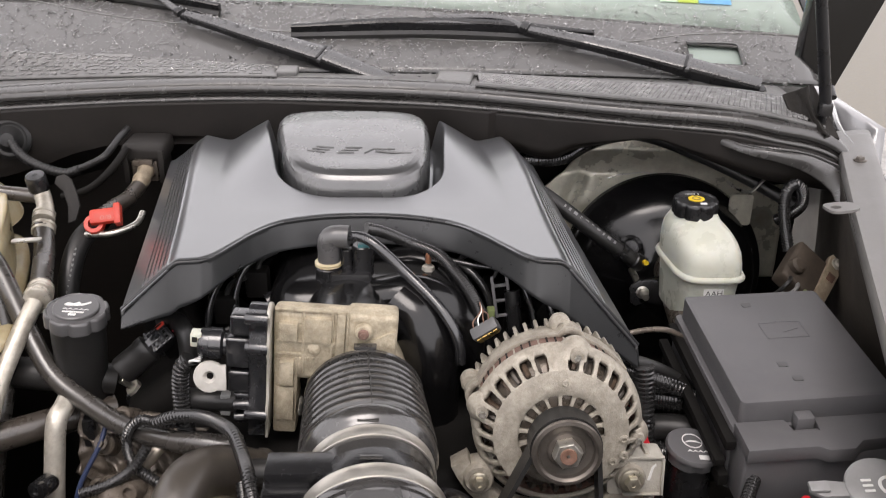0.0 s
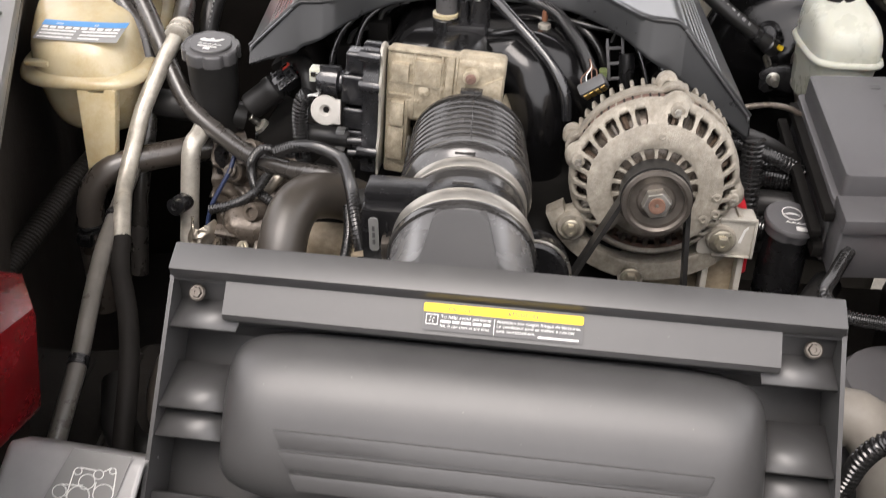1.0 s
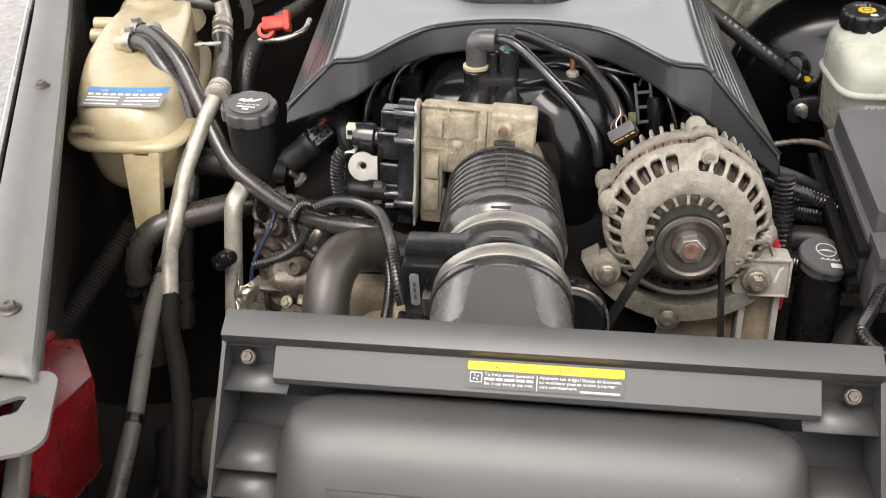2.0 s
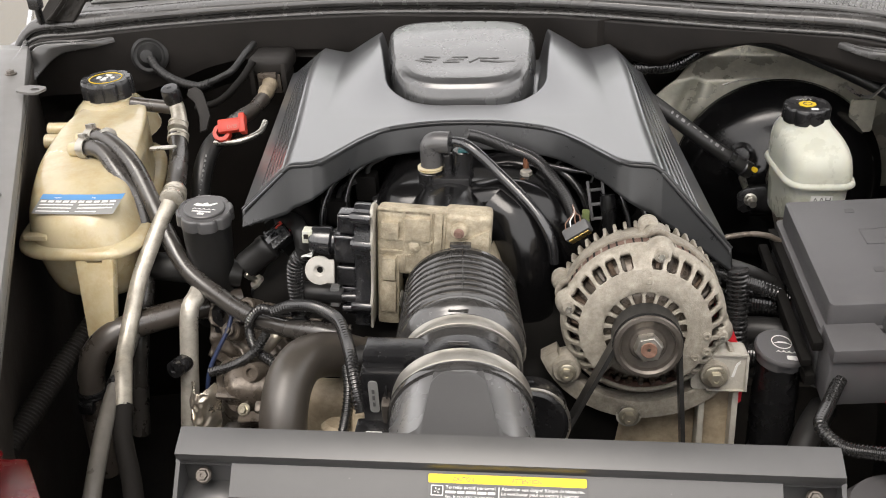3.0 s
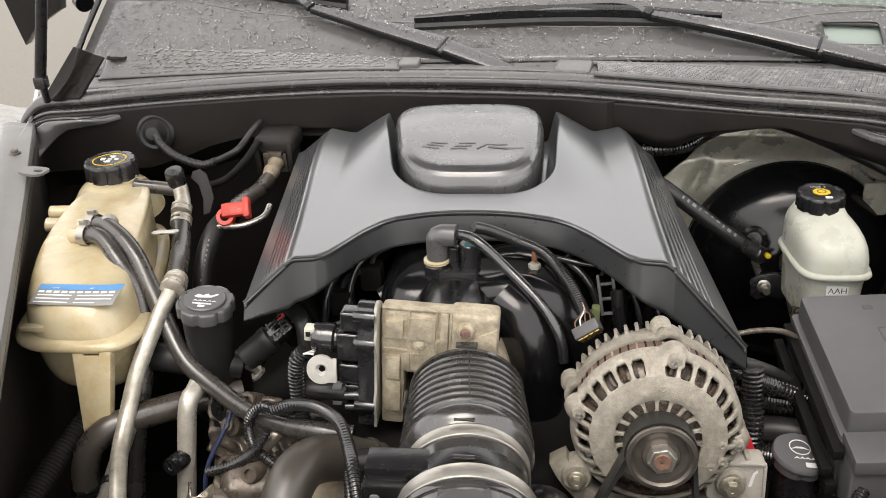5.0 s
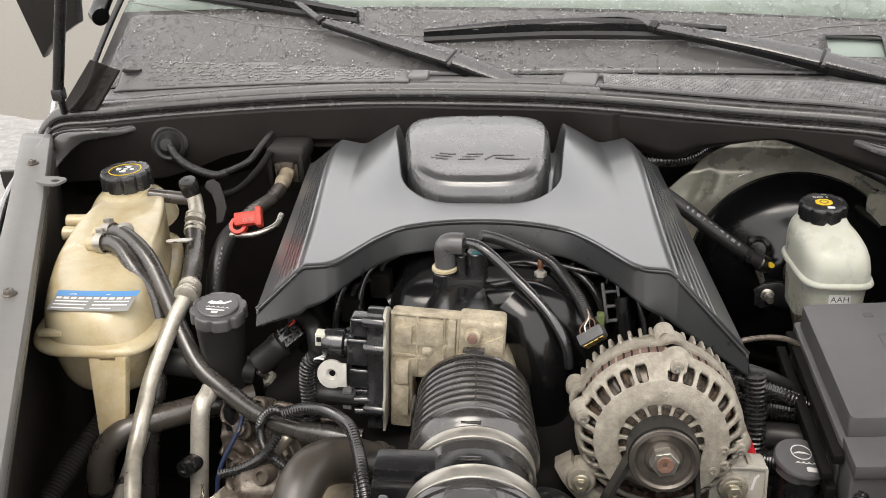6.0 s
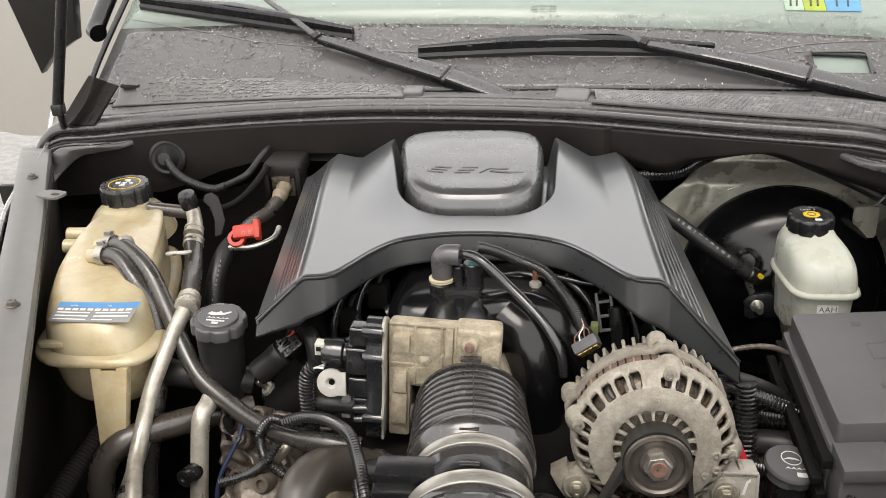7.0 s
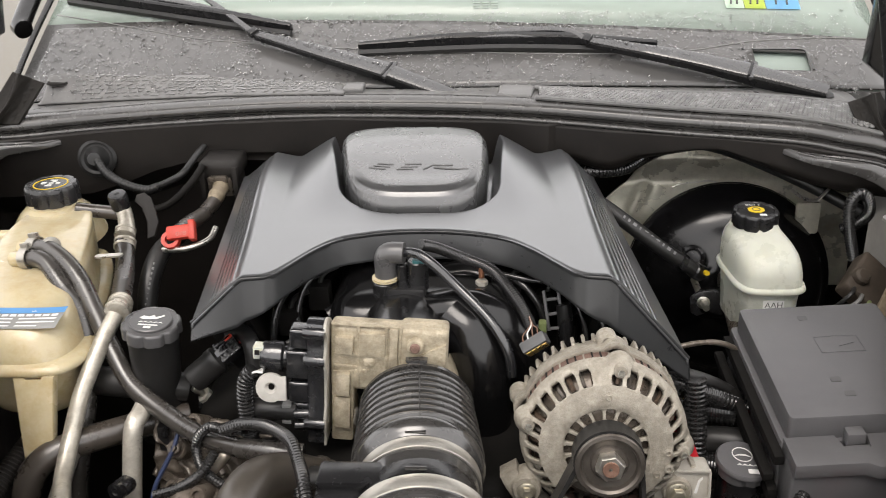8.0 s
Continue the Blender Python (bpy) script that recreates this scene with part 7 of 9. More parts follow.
for x, y in ((0.060, 0.055), (0.066, 0.032), (0.062, 0.165)):
    bm = bmesh.new()
    add_prism(bm, rounded(x - 0.005, y - 0.004, x + 0.005, y + 0.004, 0.0015), 0.0055, 0.0064, FBM)
    part("moulded_symbol", bm, M_BOX, lid)

# ---- power steering reservoir ----
ps = thing("power_steering_reservoir", (0.362, 0.705, 0.80), "black power steering reservoir with printed flat cap", "fluid reservoir")
bm = bmesh.new()
add_lathe(bm, [(0.022, 0.0), (0.022, 0.10), (0.021, 0.12), (0.021, 0.135), (0, 0.135)], axes((0.366, 0.712, 0.81), (-0.03, -0.0, 1)), 32)
part("body", bm, M_BLACK, ps)
bm = bmesh.new()
pm = axes((0.3625, 0.712, 0.943), (0.10, -0.10, 1))
gear_cap(bm, pm, 0.0235, 0.012, 4, 0.10, 0.9)
add_lathe(bm, [(0.0235, 0.009), (0.0258, 0.010), (0.0258, 0.0125), (0.0245, 0.0145), (0, 0.0145)], pm, 40)
cap = part("cap", bm, M_FUSE, ps, "dark grey cap with steering symbol")
bm = bmesh.new()
add_lathe(bm, [(0.0088, 0.0145), (0.0088, 0.0149), (0.0098, 0.0149), (0.0098, 0.0145)], pm @ pose(0, 0.006, 0), 30, False)
add_prism(bm, [(-0.009, 0.003), (-0.003, 0.0065), (0.003, 0.0065), (0.009, 0.003), (0.003, 0.0045), (-0.003, 0.0045)], 0.0145, 0.0149, pm)
for k in range(5):
    add_prism(bm, [(-0.008 + 0.005 * k, -0.009), (-0.0055 + 0.005 * k, -0.0065), (-0.003 + 0.005 * k, -0.009), (-0.0055 + 0.005 * k, -0.0082)], 0.0145, 0.0151, pm)
add_prism(bm, rounded(0.001, -0.019, 0.011, -0.0135, 0.001), 0.0145, 0.0151, pm)
part("cap_print", bm, M_PRINT, cap)

# ---- oil filler ----
of = thing("oil_filler", (-0.218, 0.80, 0.93), "black oil filler neck with lobed printed cap", "oil cap")
om = axes((-0.2225, 0.798, 1.0445), (0.08, -0.07, 1))
bm = bmesh.new()
add_lathe(bm, [(0.024, -0.13), (0.024, -0.06), (0.0255, -0.02), (0.0255, 0.004), (0, 0.004)], om, 32)
part("neck", bm, M_RUBBER, of)
bm = bmesh.new()
gear_cap(bm, om, 0.0300, 0.0135, 8, 0.10, 0.90)
add_lathe(bm, [(0.0215, 0.012), (0.0215, 0.0150), (0.0205, 0.0158), (0.0, 0.0158)], om, 40)
cap = part("cap", bm, M_CAP, of, "black lobed cap with oil can symbol")
bm = bmesh.new()
add_prism(bm, [(-0.012, 0.002), (-0.009, 0.006), (-0.003, 0.0045), (0.001, 0.008), (0.004, 0.0045), (0.011, 0.009), (0.0125, 0.0075), (0.006, 0.0015), (-0.008, 0.0)], 0.0157, 0.0162, om)
for k in range(5):
    add_prism(bm, [(-0.011 + 0.005 * k, -0.006), (-0.0085 + 0.005 * k, -0.0035), (-0.006 + 0.005 * k, -0.006), (-0.0085 + 0.005 * k, -0.005)], 0.0157, 0.0162, om)
add_prism(bm, rounded(-0.010, -0.011, 0.010, -0.009, 0.0006), 0.0157, 0.0162, om)
add_prism(bm, rounded(-0.003, -0.016, 0.004, -0.0125, 0.0006), 0.0157, 0.0162, om)
part("cap_print", bm, M_PRINT, cap)

# ---- hoses and pipes ----
def hose(name, pts, r, material, label, category="hose", n=14, ribs=0.0, depth=0.12, group=""):
    t = thing(name, pts[0], label, category, group)
    part("tube", add_tube(bmesh.new(), pts, r, n, 0.008, ribs, depth), material, t)
    return t


def ring_on(parent, c, axis, r, w, material, name="crimp", label=""):
    bm = bmesh.new()
    add_lathe(bm, [(r * 0.8, -w / 2), (r, -w / 2 + 0.0008), (r, -w / 6), (r * 0.93, -w / 8), (r * 0.93, w / 8), (r, w / 6), (r, w / 2 - 0.0008), (r * 0.8, w / 2)], axes(c, axis), 24)
    part(name, bm, material, parent, label)


# air conditioning line: rubber, crimps and bare aluminium
acl = thing("ac_line", (-0.29, 0.85, 0.90), "air conditioning line of black rubber and oxidised aluminium", "pipe")
part("upper_fitting", add_tube(bmesh.new(), [(-0.332, 1.030, 1.085), (-0.326, 1.018, 1.078), (-0.320, 1.002, 1.068)], 0.0095, 14, 0.005), M_PIPE, acl)
part("rubber_section", add_tube(bmesh.new(), [(-0.319, 0.985, 1.062), (-0.310, 0.960, 1.050), (-0.298, 0.915, 1.040), (-0.282, 0.865, 1.043)], 0.0115, 16, 0.006), M_HOSE, acl)
ring_on(acl, (-0.322, 1.000, 1.068), (-0.1, 0.8, 0.45), 0.0125, 0.012, M_PIPE, "crimp")
ring_on(acl, (-0.3175, 0.983, 1.060), (-0.1, 0.8, 0.45), 0.0130, 0.012, M_PIPE, "crimp")
ring_on(acl, (-0.279, 0.857, 1.0445), (-0.25, 0.9, 0.0), 0.0135, 0.014, M_PIPE, "crimp")
ring_on(acl, (-0.275, 0.838, 1.0465), (-0.25, 0.9, 0.0), 0.0135, 0.014, M_PIPE, "crimp")
part("bare_tube", add_tube(bmesh.new(), [(-0.274, 0.83, 1.047), (-0.281, 0.80, 1.028), (-0.291, 0.76, 0.995), (-0.297, 0.73, 0.960), (-0.294, 0.695, 0.940), (-0.283, 0.665, 0.938), (-0.272, 0.630, 0.924)], 0.0088, 16, 0.006), M_PIPE, acl, "dull bare aluminium tube")
part("lower_rubber", add_tube(bmesh.new(), [(-0.272, 0.632, 0.924), (-0.262, 0.60, 0.912), (-0.235, 0.55, 0.90), (-0.215, 0.50, 0.884), (-0.205, 0.45, 0.851), (-0.20, 0.40, 0.80)], 0.0092, 14, 0.008), M_DARK, acl)
bm = bmesh.new()
add_cyl(bm, (-0.333, 1.031, 1.078), (-0.334, 1.030, 1.100), 0.0075, 16)
part("valve_stem", bm, M_PIPE, acl)
bm = bmesh.new()
add_lathe(bm, [(0.0112, 0), (0.0118, 0.002), (0.0118, 0.017), (0.0105, 0.020), (0.003, 0.0205), (0.0022, 0.019), (0, 0.019)], axes((-0.334, 1.030, 1.090), (-0.05, -0.25, 1)), 24)
part("valve_cap", bm, M_BLACK, acl, "black service port cap")
bm = bmesh.new()
add_prism(bm, [(-0.016, 0.030), (-0.006, 0.034), (0.004, 0.028), (0.012, 0.010), (0.018, -0.008), (0.014, -0.030), (0.004, -0.034), (0.002, -0.010), (-0.006, 0.010), (-0.018, 0.020)], -0.003, 0.003, axes((-0.304, 1.030, 1.078), (0.15, -0.85, 0.50), (1, 0.1, -0.1)) @ Matrix.Diagonal((0.85, 0.85, 1, 1)), 0.0018)
part("pipe_bracket", bm, M_BAYPAINT, acl, "curved grey steel bracket behind the port")

# dark parallel hose behind it, and steel line to the front
hose("return_hose", [(-0.3800, 0.8740, 1.0945), (-0.3566, 0.8655, 1.0940), (-0.3315, 0.8447, 1.0742), (-0.3097, 0.8311, 1.0434), (-0.302, 0.8144, 1.0076), (-0.3038, 0.7939, 0.9661), (-0.312, 0.76, 0.9), (-0.32, 0.73, 0.8)], 0.0096, M_HOSE, "thick black rubber hose from the coolant tank downwards")
h = hose("overflow_hose", [(-0.3815, 0.8950, 1.0975), (-0.3539, 0.8810, 1.0995), (-0.3199, 0.8564, 1.0829), (-0.2941, 0.8299, 1.0494), (-0.2733, 0.8062, 1.0206), (-0.2461, 0.7788, 0.9931), (-0.209, 0.757, 0.976), (-0.164, 0.728, 0.968), (-0.121, 0.704, 0.972), (-0.088, 0.692, 0.977), (-0.05, 0.69, 0.975)], 0.0097, M_HOSE, "long black rubber hose from the coolant tank across the engine")
ring_on(h, (-0.358, 0.888, 1.1012), (0.75, -0.5, 0.1), 0.0108, 0.006, M_CLAMP, "hose_clamp")
sl = hose("steel_line", [(-0.300, 0.74, 0.945), (-0.296, 0.70, 0.936), (-0.289, 0.66, 0.932), (-0.281, 0.61, 0.924), (-0.272, 0.56, 0.909), (-0.262, 0.50, 0.884), (-0.256, 0.44, 0.86), (-0.252, 0.38, 0.83), (-0.25, 0.32, 0.80)], 0.0082, M_GREYLINE, "grey-brown coated steel line running to the front", "pipe")
for c, d in (((-0.2885, 0.657, 0.9317), (0.12, -0.95, -0.12)), ((-0.262, 0.50, 0.884), (0.1, -0.9, -0.4))):
    ring_on(sl, c, d, 0.0094, 0.010, M_BLACK, "clip", "black plastic line clip")

# white-oxidised pipe with plug
wp = thing("bypass_pipe", (-0.24, 0.73, 0.85), "pale oxidised aluminium pipe with black plug", "pipe")
part("tube", add_tube(bmesh.new(), [(-0.231, 0.772, 0.978), (-0.233, 0.758, 0.972), (-0.2360, 0.742, 0.965), (-0.239, 0.728, 0.925), (-0.241, 0.715, 0.885), (-0.244, 0.70, 0.84), (-0.247, 0.69, 0.78)], 0.0098, 18, 0.006), M_PALEPIPE, wp)
bm = bmesh.new()
add_lathe(bm, [(0.0090, 0.0), (0.0097, 0.003), (0.0097, 0.012), (0.0088, 0.0135), (0.0088, 0.015), (0.0097, 0.0165), (0.0092, 0.021), (0.0034, 0.0215), (0.0025, 0.0195), (0, 0.0195)], axes((-0.241, 0.720, 0.915), (-0.25, -0.75, 0.10)), 24)
part("plug", bm, M_BLACK, wp, "black rubber plug")

# radiator hoses
rh = thing("radiator_hose", (-0.08, 0.58, 0.90), "thick dull rubber upper radiator hose with a bend", "hose")
part("tube", add_tube(bmesh.new(), [(-0.026, 0.676, 0.952), (-0.040, 0.668, 0.962), (-0.054, 0.658, 0.974), (-0.068, 0.643, 0.985), (-0.080, 0.622, 0.993), (-0.0865, 0.598, 0.991), (-0.0885, 0.575, 0.977), (-0.088, 0.555, 0.952), (-0.088, 0.535, 0.92), (-0.088, 0.51, 0.87)], 0.0212, 28, 0.005), M_RADHOSE, rh)
ring_on(rh, (-0.034, 0.671, 0.957), (0.75, 0.5, -0.45), 0.0245, 0.006, M_PULLEY, "hose_clamp")
lh = thing("heater_hose", (-0.30, 0.69, 0.85), "black rubber heater hose bending down with a clamp", "hose")
part("tube", add_tube(bmesh.new(), [(-0.20, 0.80, 0.942), (-0.232, 0.782, 0.945), (-0.267, 0.760, 0.947), (-0.298, 0.740, 0.947), (-0.322, 0.724, 0.942), (-0.338, 0.712, 0.926), (-0.344, 0.704, 0.900), (-0.347, 0.699, 0.86), (-0.346, 0.69, 0.78)], 0.0142, 20, 0.006), M_RUBBER2, lh)
ring_on(lh, (-0.345, 0.702, 0.885), (0, 0.1, 1), 0.0162, 0.009, M_BLACK, "hose_clamp")
bm = bmesh.new()
add_box(bm, (-0.346, 0.686, 0.877), (0.016, 0.012, 0.014), 0.003)
part("clamp_ear", bm, M_BLACK, lh)
hose("cross_hose", [(-0.29, 0.80, 0.985), (-0.26, 0.795, 0.985), (-0.23, 0.80, 0.98), (-0.20, 0.81, 0.97)], 0.0155, M_RUBBER, "dark rubber hose behind the pipes")
hose("lower_hose", [(-0.16, 0.50, 0.80), (-0.20, 0.47, 0.81), (-0.24, 0.50, 0.80), (-0.27, 0.56, 0.80)], 0.016, M_RUBBER, "dim rubber hose low beside the radiator")
hose("wheel_sensor_loom", [(-0.352, 0.775, 0.940), (-0.363, 0.735, 0.928), (-0.373, 0.70, 0.916), (-0.381, 0.65, 0.902), (-0.387, 0.60, 0.890), (-0.382, 0.55, 0.885), (-0.36, 0.50, 0.885)], 0.0122, M_FOAM, "thick dull corrugated black wiring conduit", "wiring loom", 14, 0.0042, 0.13)

# heater pipes at the firewall with the red clip
hp = thing("heater_fitting", (-0.25, 1.10, 1.05), "dark heater hose fitting at the firewall", "hose fitting")
bm = bmesh.new()
add_box(bm, (-0.254, 1.205, 1.083), (0.058, 0.060, 0.026), 0.010, None, 3)
add_box(bm, (-0.277, 1.195, 1.066), (0.008, 0.044, 0.046), 0.003, None, 2)
add_box(bm, (-0.231, 1.195, 1.066), (0.008, 0.044, 0.046), 0.003, None, 2)
part("block", bm, M_BAYPAINT, hp)
bm = bmesh.new()
add_box(bm, (-0.254, 1.182, 1.062), (0.034, 0.010, 0.034), 0.002, None, 2)
add_box(bm, (-0.254, 1.174, 1.073), (0.026, 0.010, 0.008), 0.002, None, 2)
part("mounting_plate", bm, M_GRIME, hp, "stained brown metal plate")
bm = bmesh.new()
add_lathe(bm, [(0.0100, 0), (0.0112, 0.002), (0.0112, 0.006), (0.0100, 0.008), (0.0100, 0.018), (0.0112, 0.020), (0.0112, 0.026), (0.0098, 0.028), (0.0098, 0.040)], axes((-0.251, 1.176, 1.062), (-0.08, -0.93, -0.28)), 22)
part("ferrule", bm, M_TANPIECE, hp)
part("hose_stub", add_tube(bmesh.new(), [(-0.254, 1.142, 1.051), (-0.257, 1.10, 1.050), (-0.262, 1.06, 1.055), (-0.266, 1.02, 1.058)], 0.0100, 16, 0.006), M_RUBBER2, hp)
part("pipe_end", add_tube(bmesh.new(), [(-0.272, 0.985, 1.052), (-0.240, 0.975, 1.058), (-0.216, 0.99, 1.063), (-0.212, 1.01, 1.070)], 0.0036, 12, 0.005), M_STEEL, hp)
part("down_hose", add_tube(bmesh.new(), [(-0.264, 1.02, 1.056), (-0.280, 0.985, 1.043), (-0.286, 0.95, 1.01), (-0.285, 0.92, 0.95)], 0.012, 16, 0.006), M_RUBBER, hp)
for k in range(9):
    c = Vector((-0.279, 0.973, 1.040)).lerp(Vector((-0.286, 0.945, 1.000)), k / 8)
    bm = bmesh.new()
    add_box(bm, (0, 0, 0), (0.0028, 0.0016 + 0.0008 * (k % 2), 0.0005), 0, axes(c + Vector((0.002, -0.0116, 0.005)), (0.1, -0.9, 0.4), (-0.15, -0.4, -0.9)))
    part("print_bar", bm, M_LABELGREY, hp)
rc = thing("red_clip", (-0.255, 0.985, 1.055), "bright red plastic pinch-off clip on the heater hose", "hose clip")
rcm = axes((-0.253, 0.984, 1.072), (0.05, -0.75, 0.66), (1, 0, 0.2)) @ Matrix.Diagonal((0.78, 0.78, 0.78, 1))
bm = bmesh.new()
add_box(bm, (0.008, 0.003, 0), (0.044, 0.022, 0.014), 0.004, rcm)
part("body", bm, M_RED, rc)
bm = bmesh.new()
add_lathe(bm, [(0.008, -0.006), (0.014, -0.006), (0.015, 0), (0.014, 0.006), (0.008, 0.006), (0.008, -0.006)], rcm @ pose(-0.010, -0.005, -0.007), 22, False)
part("jaw", bm, M_RED, rc)
bm = bmesh.new()
add_box(bm, (0.026, 0.003, 0.002), (0.010, 0.032, 0.018), 0.003, rcm)
part("grip", bm, M_RED, rc)
add_text(rc, "0/8", 0.009, rcm @ Matrix.Translation((0.001, -0.004, 0.0072)), M_PINKPRINT, 0.016)

# grommet and wire on the firewall
gr = thing("wiring_grommet", (-0.42, 1.19, 1.07), "round grey rubber grommet with a wire through the firewall", "grommet")
grm = axes((-0.444, 1.228, 1.0865), (0.15, -0.95, 0.25)) @ Matrix.Diagonal((0.76, 0.76, 0.8, 1))
bm = bmesh.new()
add_lathe(bm, [(0.036, 0), (0.036, 0.004), (0.030, 0.008), (0.027, 0.006), (0.024, 0.006), (0.018, 0.014), (0.012, 0.026), (0, 0.027)], grm, 36)
part("boot", bm, M_RUBBER, gr)
part("wire_sleeve", add_tube(bmesh.new(), [(-0.442, 1.218, 1.093), (-0.424, 1.198, 1.078), (-0.396, 1.180, 1.067), (-0.357, 1.165, 1.061), (-0.335, 1.165, 1.066)], 0.0064, 12, 0.006, ribs=0.005, depth=0.1), M_RUBBER, gr)
part("wire", add_tube(bmesh.new(), [(-0.340, 1.165, 1.065), (-0.320, 1.166, 1.073), (-0.301, 1.17, 1.083), (-0.290, 1.20, 1.097), (-0.284, 1.225, 1.103)], 0.0048, 12, 0.006), M_RUBBER, gr)
hose("firewall_cable", [(-0.36, 1.16, 1.03), (-0.32, 1.15, 1.045), (-0.29, 1.155, 1.07), (-0.27, 1.17, 1.095)], 0.005, M_DARK, "thin black cable on the firewall", "cable")

# ---- top of the engine: breather elbow, solenoid, looms ----
be = thing("breather_elbow", (0.02, 0.83, 1.07), "black breather elbow with brass-coloured clamp", "hose fitting")
bm = bmesh.new()
add_tube(bm, [(0.0185, 0.828, 1.088), (0.0190, 0.828, 1.100), (0.0188, 0.828, 1.111), (0.0200, 0.828, 1.1165), (0.0240, 0.8275, 1.1195), (0.030, 0.827, 1.1200), (0.039, 0.826, 1.1200)], 0.0112, 20, 0.002)
part("elbow", bm, M_CAP, be, "dark grey moulded elbow")
ring_on(be, (0.018, 0.827, 1.092), (0, 0, 1), 0.0135, 0.0045, M_TANK, "pale_clamp", "pale yellowed clamp")
bm = bmesh.new()
add_cyl(bm, (0.016, 0.826, 1.03), (0.017, 0.826, 1.090), 0.012, 18, 0.002)
add_box(bm, (0.040, 0.824, 1.060), (0.040, 0.030, 0.055), 0.005)
add_cyl(bm, (0.036, 0.826, 1.08), (0.036, 0.826, 1.108), 0.006, 12, 0.001)
add_cyl(bm, (0.052, 0.826, 1.08), (0.052, 0.826, 1.112), 0.0105, 16, 0.001)
part("solenoid", bm, M_BLACK, be)
bm = bmesh.new()
add_box(bm, (0.053, 0.823, 1.112), (0.011, 0.010, 0.006), 0.0015)
part("teal_plug", bm, M_TEAL, be, "teal connector")
hose("breather_tube", [(0.034, 0.828, 1.120), (0.050, 0.820, 1.123), (0.064, 0.811, 1.119), (0.090, 0.800, 1.098), (0.119, 0.780, 1.076), (0.136, 0.765, 1.058), (0.144, 0.758, 1.040), (0.146, 0.757, 1.02)], 0.0052, M_BLACKSAT, "thin glossy black breather tube over the intake")
hose("alternator_loom", [(0.055, 0.838, 1.124), (0.072, 0.846, 1.116), (0.100, 0.850, 1.102), (0.125, 0.840, 1.095), (0.142, 0.822, 1.084), (0.156, 0.798, 1.074), (0.166, 0.768, 1.064)], 0.0062, M_LOOM, "corrugated black wiring loom to the alternator", "wiring loom", 14, 0.0030, 0.15)
ma = thing("pressure_sensor", (0.115, 0.84, 1.04), "black sensor with a copper-coloured stud on the manifold", "sensor")
bm = bmesh.new()
add_lathe(bm, [(0.016, 0), (0.016, 0.012), (0.018, 0.014), (0.018, 0.018), (0.010, 0.022), (0, 0.022)], axes((0.116, 0.842, 1.052), (0, 0, 1)), 24)
part("base", bm, M_BLACK, ma)
bm = bmesh.new()
add_lathe(bm, [(0.0065, 0), (0.0065, 0.007), (0, 0.007)], axes((0.116, 0.842, 1.074), (0, 0, 1)), 6)
part("nut", bm, M_ALU, ma)
bm = bmesh.new()
add_cyl(bm, (0.116, 0.842, 1.084), (0.116, 0.842, 1.096), 0.0030, 12, 0.001)
part("stud", bm, M_COPPERNUT, ma)
bm = bmesh.new()
add_box(bm, (0.178, 0.815, 1.040), (0.008, 0.010, 0.016), 0.002, pose(0, 0, 0))
solo("green_clip", bm, M_GREEN, "pale green wiring clip under the cover", "clip")
hose("injector_wire", [(0.20, 0.83, 1.06), (0.202, 0.825, 1.04), (0.205, 0.82, 1.01)], 0.008, M_BLACK, "black injector plug under the cover", "connector")
for i, (x, y, z, s) in enumerate(((0.145, 0.87, 1.05, 0.03), (0.185, 0.87, 1.04, 0.028), (0.205, 0.84, 1.02, 0.026), (-0.06, 0.87, 1.05, 0.03), (-0.09, 0.85, 1.03, 0.03), (0.16, 0.83, 1.00, 0.03), (0.19, 0.80, 0.99, 0.03), (-0.10, 0.80, 1.0, 0.028))):
    t = thing("injector_plug", (x, y, z - s / 2), "small dark fuel injector connector beneath the cover", "connector", "injector connectors")
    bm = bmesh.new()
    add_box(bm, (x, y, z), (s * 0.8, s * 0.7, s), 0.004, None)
    # near-black colour holds the shade beneath the arch
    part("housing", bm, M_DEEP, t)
    bm = bmesh.new()
    add_tube(bm, [(x, y, z + s * 0.4), (x + 0.005, y + 0.004, z + s * 0.8), (x + 0.02, y + 0.01, z + s)], 0.003, 8, 0.004)
    part("wire", bm, M_RUBBER, t)

# ladder clip and loose leads under the right half of the arch
lc = thing("ladder_clip", (0.190, 0.835, 1.03), "dark grey plastic ladder clip hanging under the cover", "clip")
LCM = axes((0.190, 0.832, 1.052), (-0.15, -0.85, 0.35), (1, 0, 0.15))
for x in (-0.0075, 0.0075):
    bm = bmesh.new()
    add_box(bm, (x, 0, 0), (0.0032, 0.042, 0.005), 0.0008, LCM)
    part("rail", bm, M_FUSE, lc)
for y in (-0.019, -0.004, 0.011):
    bm = bmesh.new()
    add_box(bm, (0, y, 0), (0.014, 0.0032, 0.005), 0.0008, LCM)
    part("rung", bm, M_FUSE, lc)
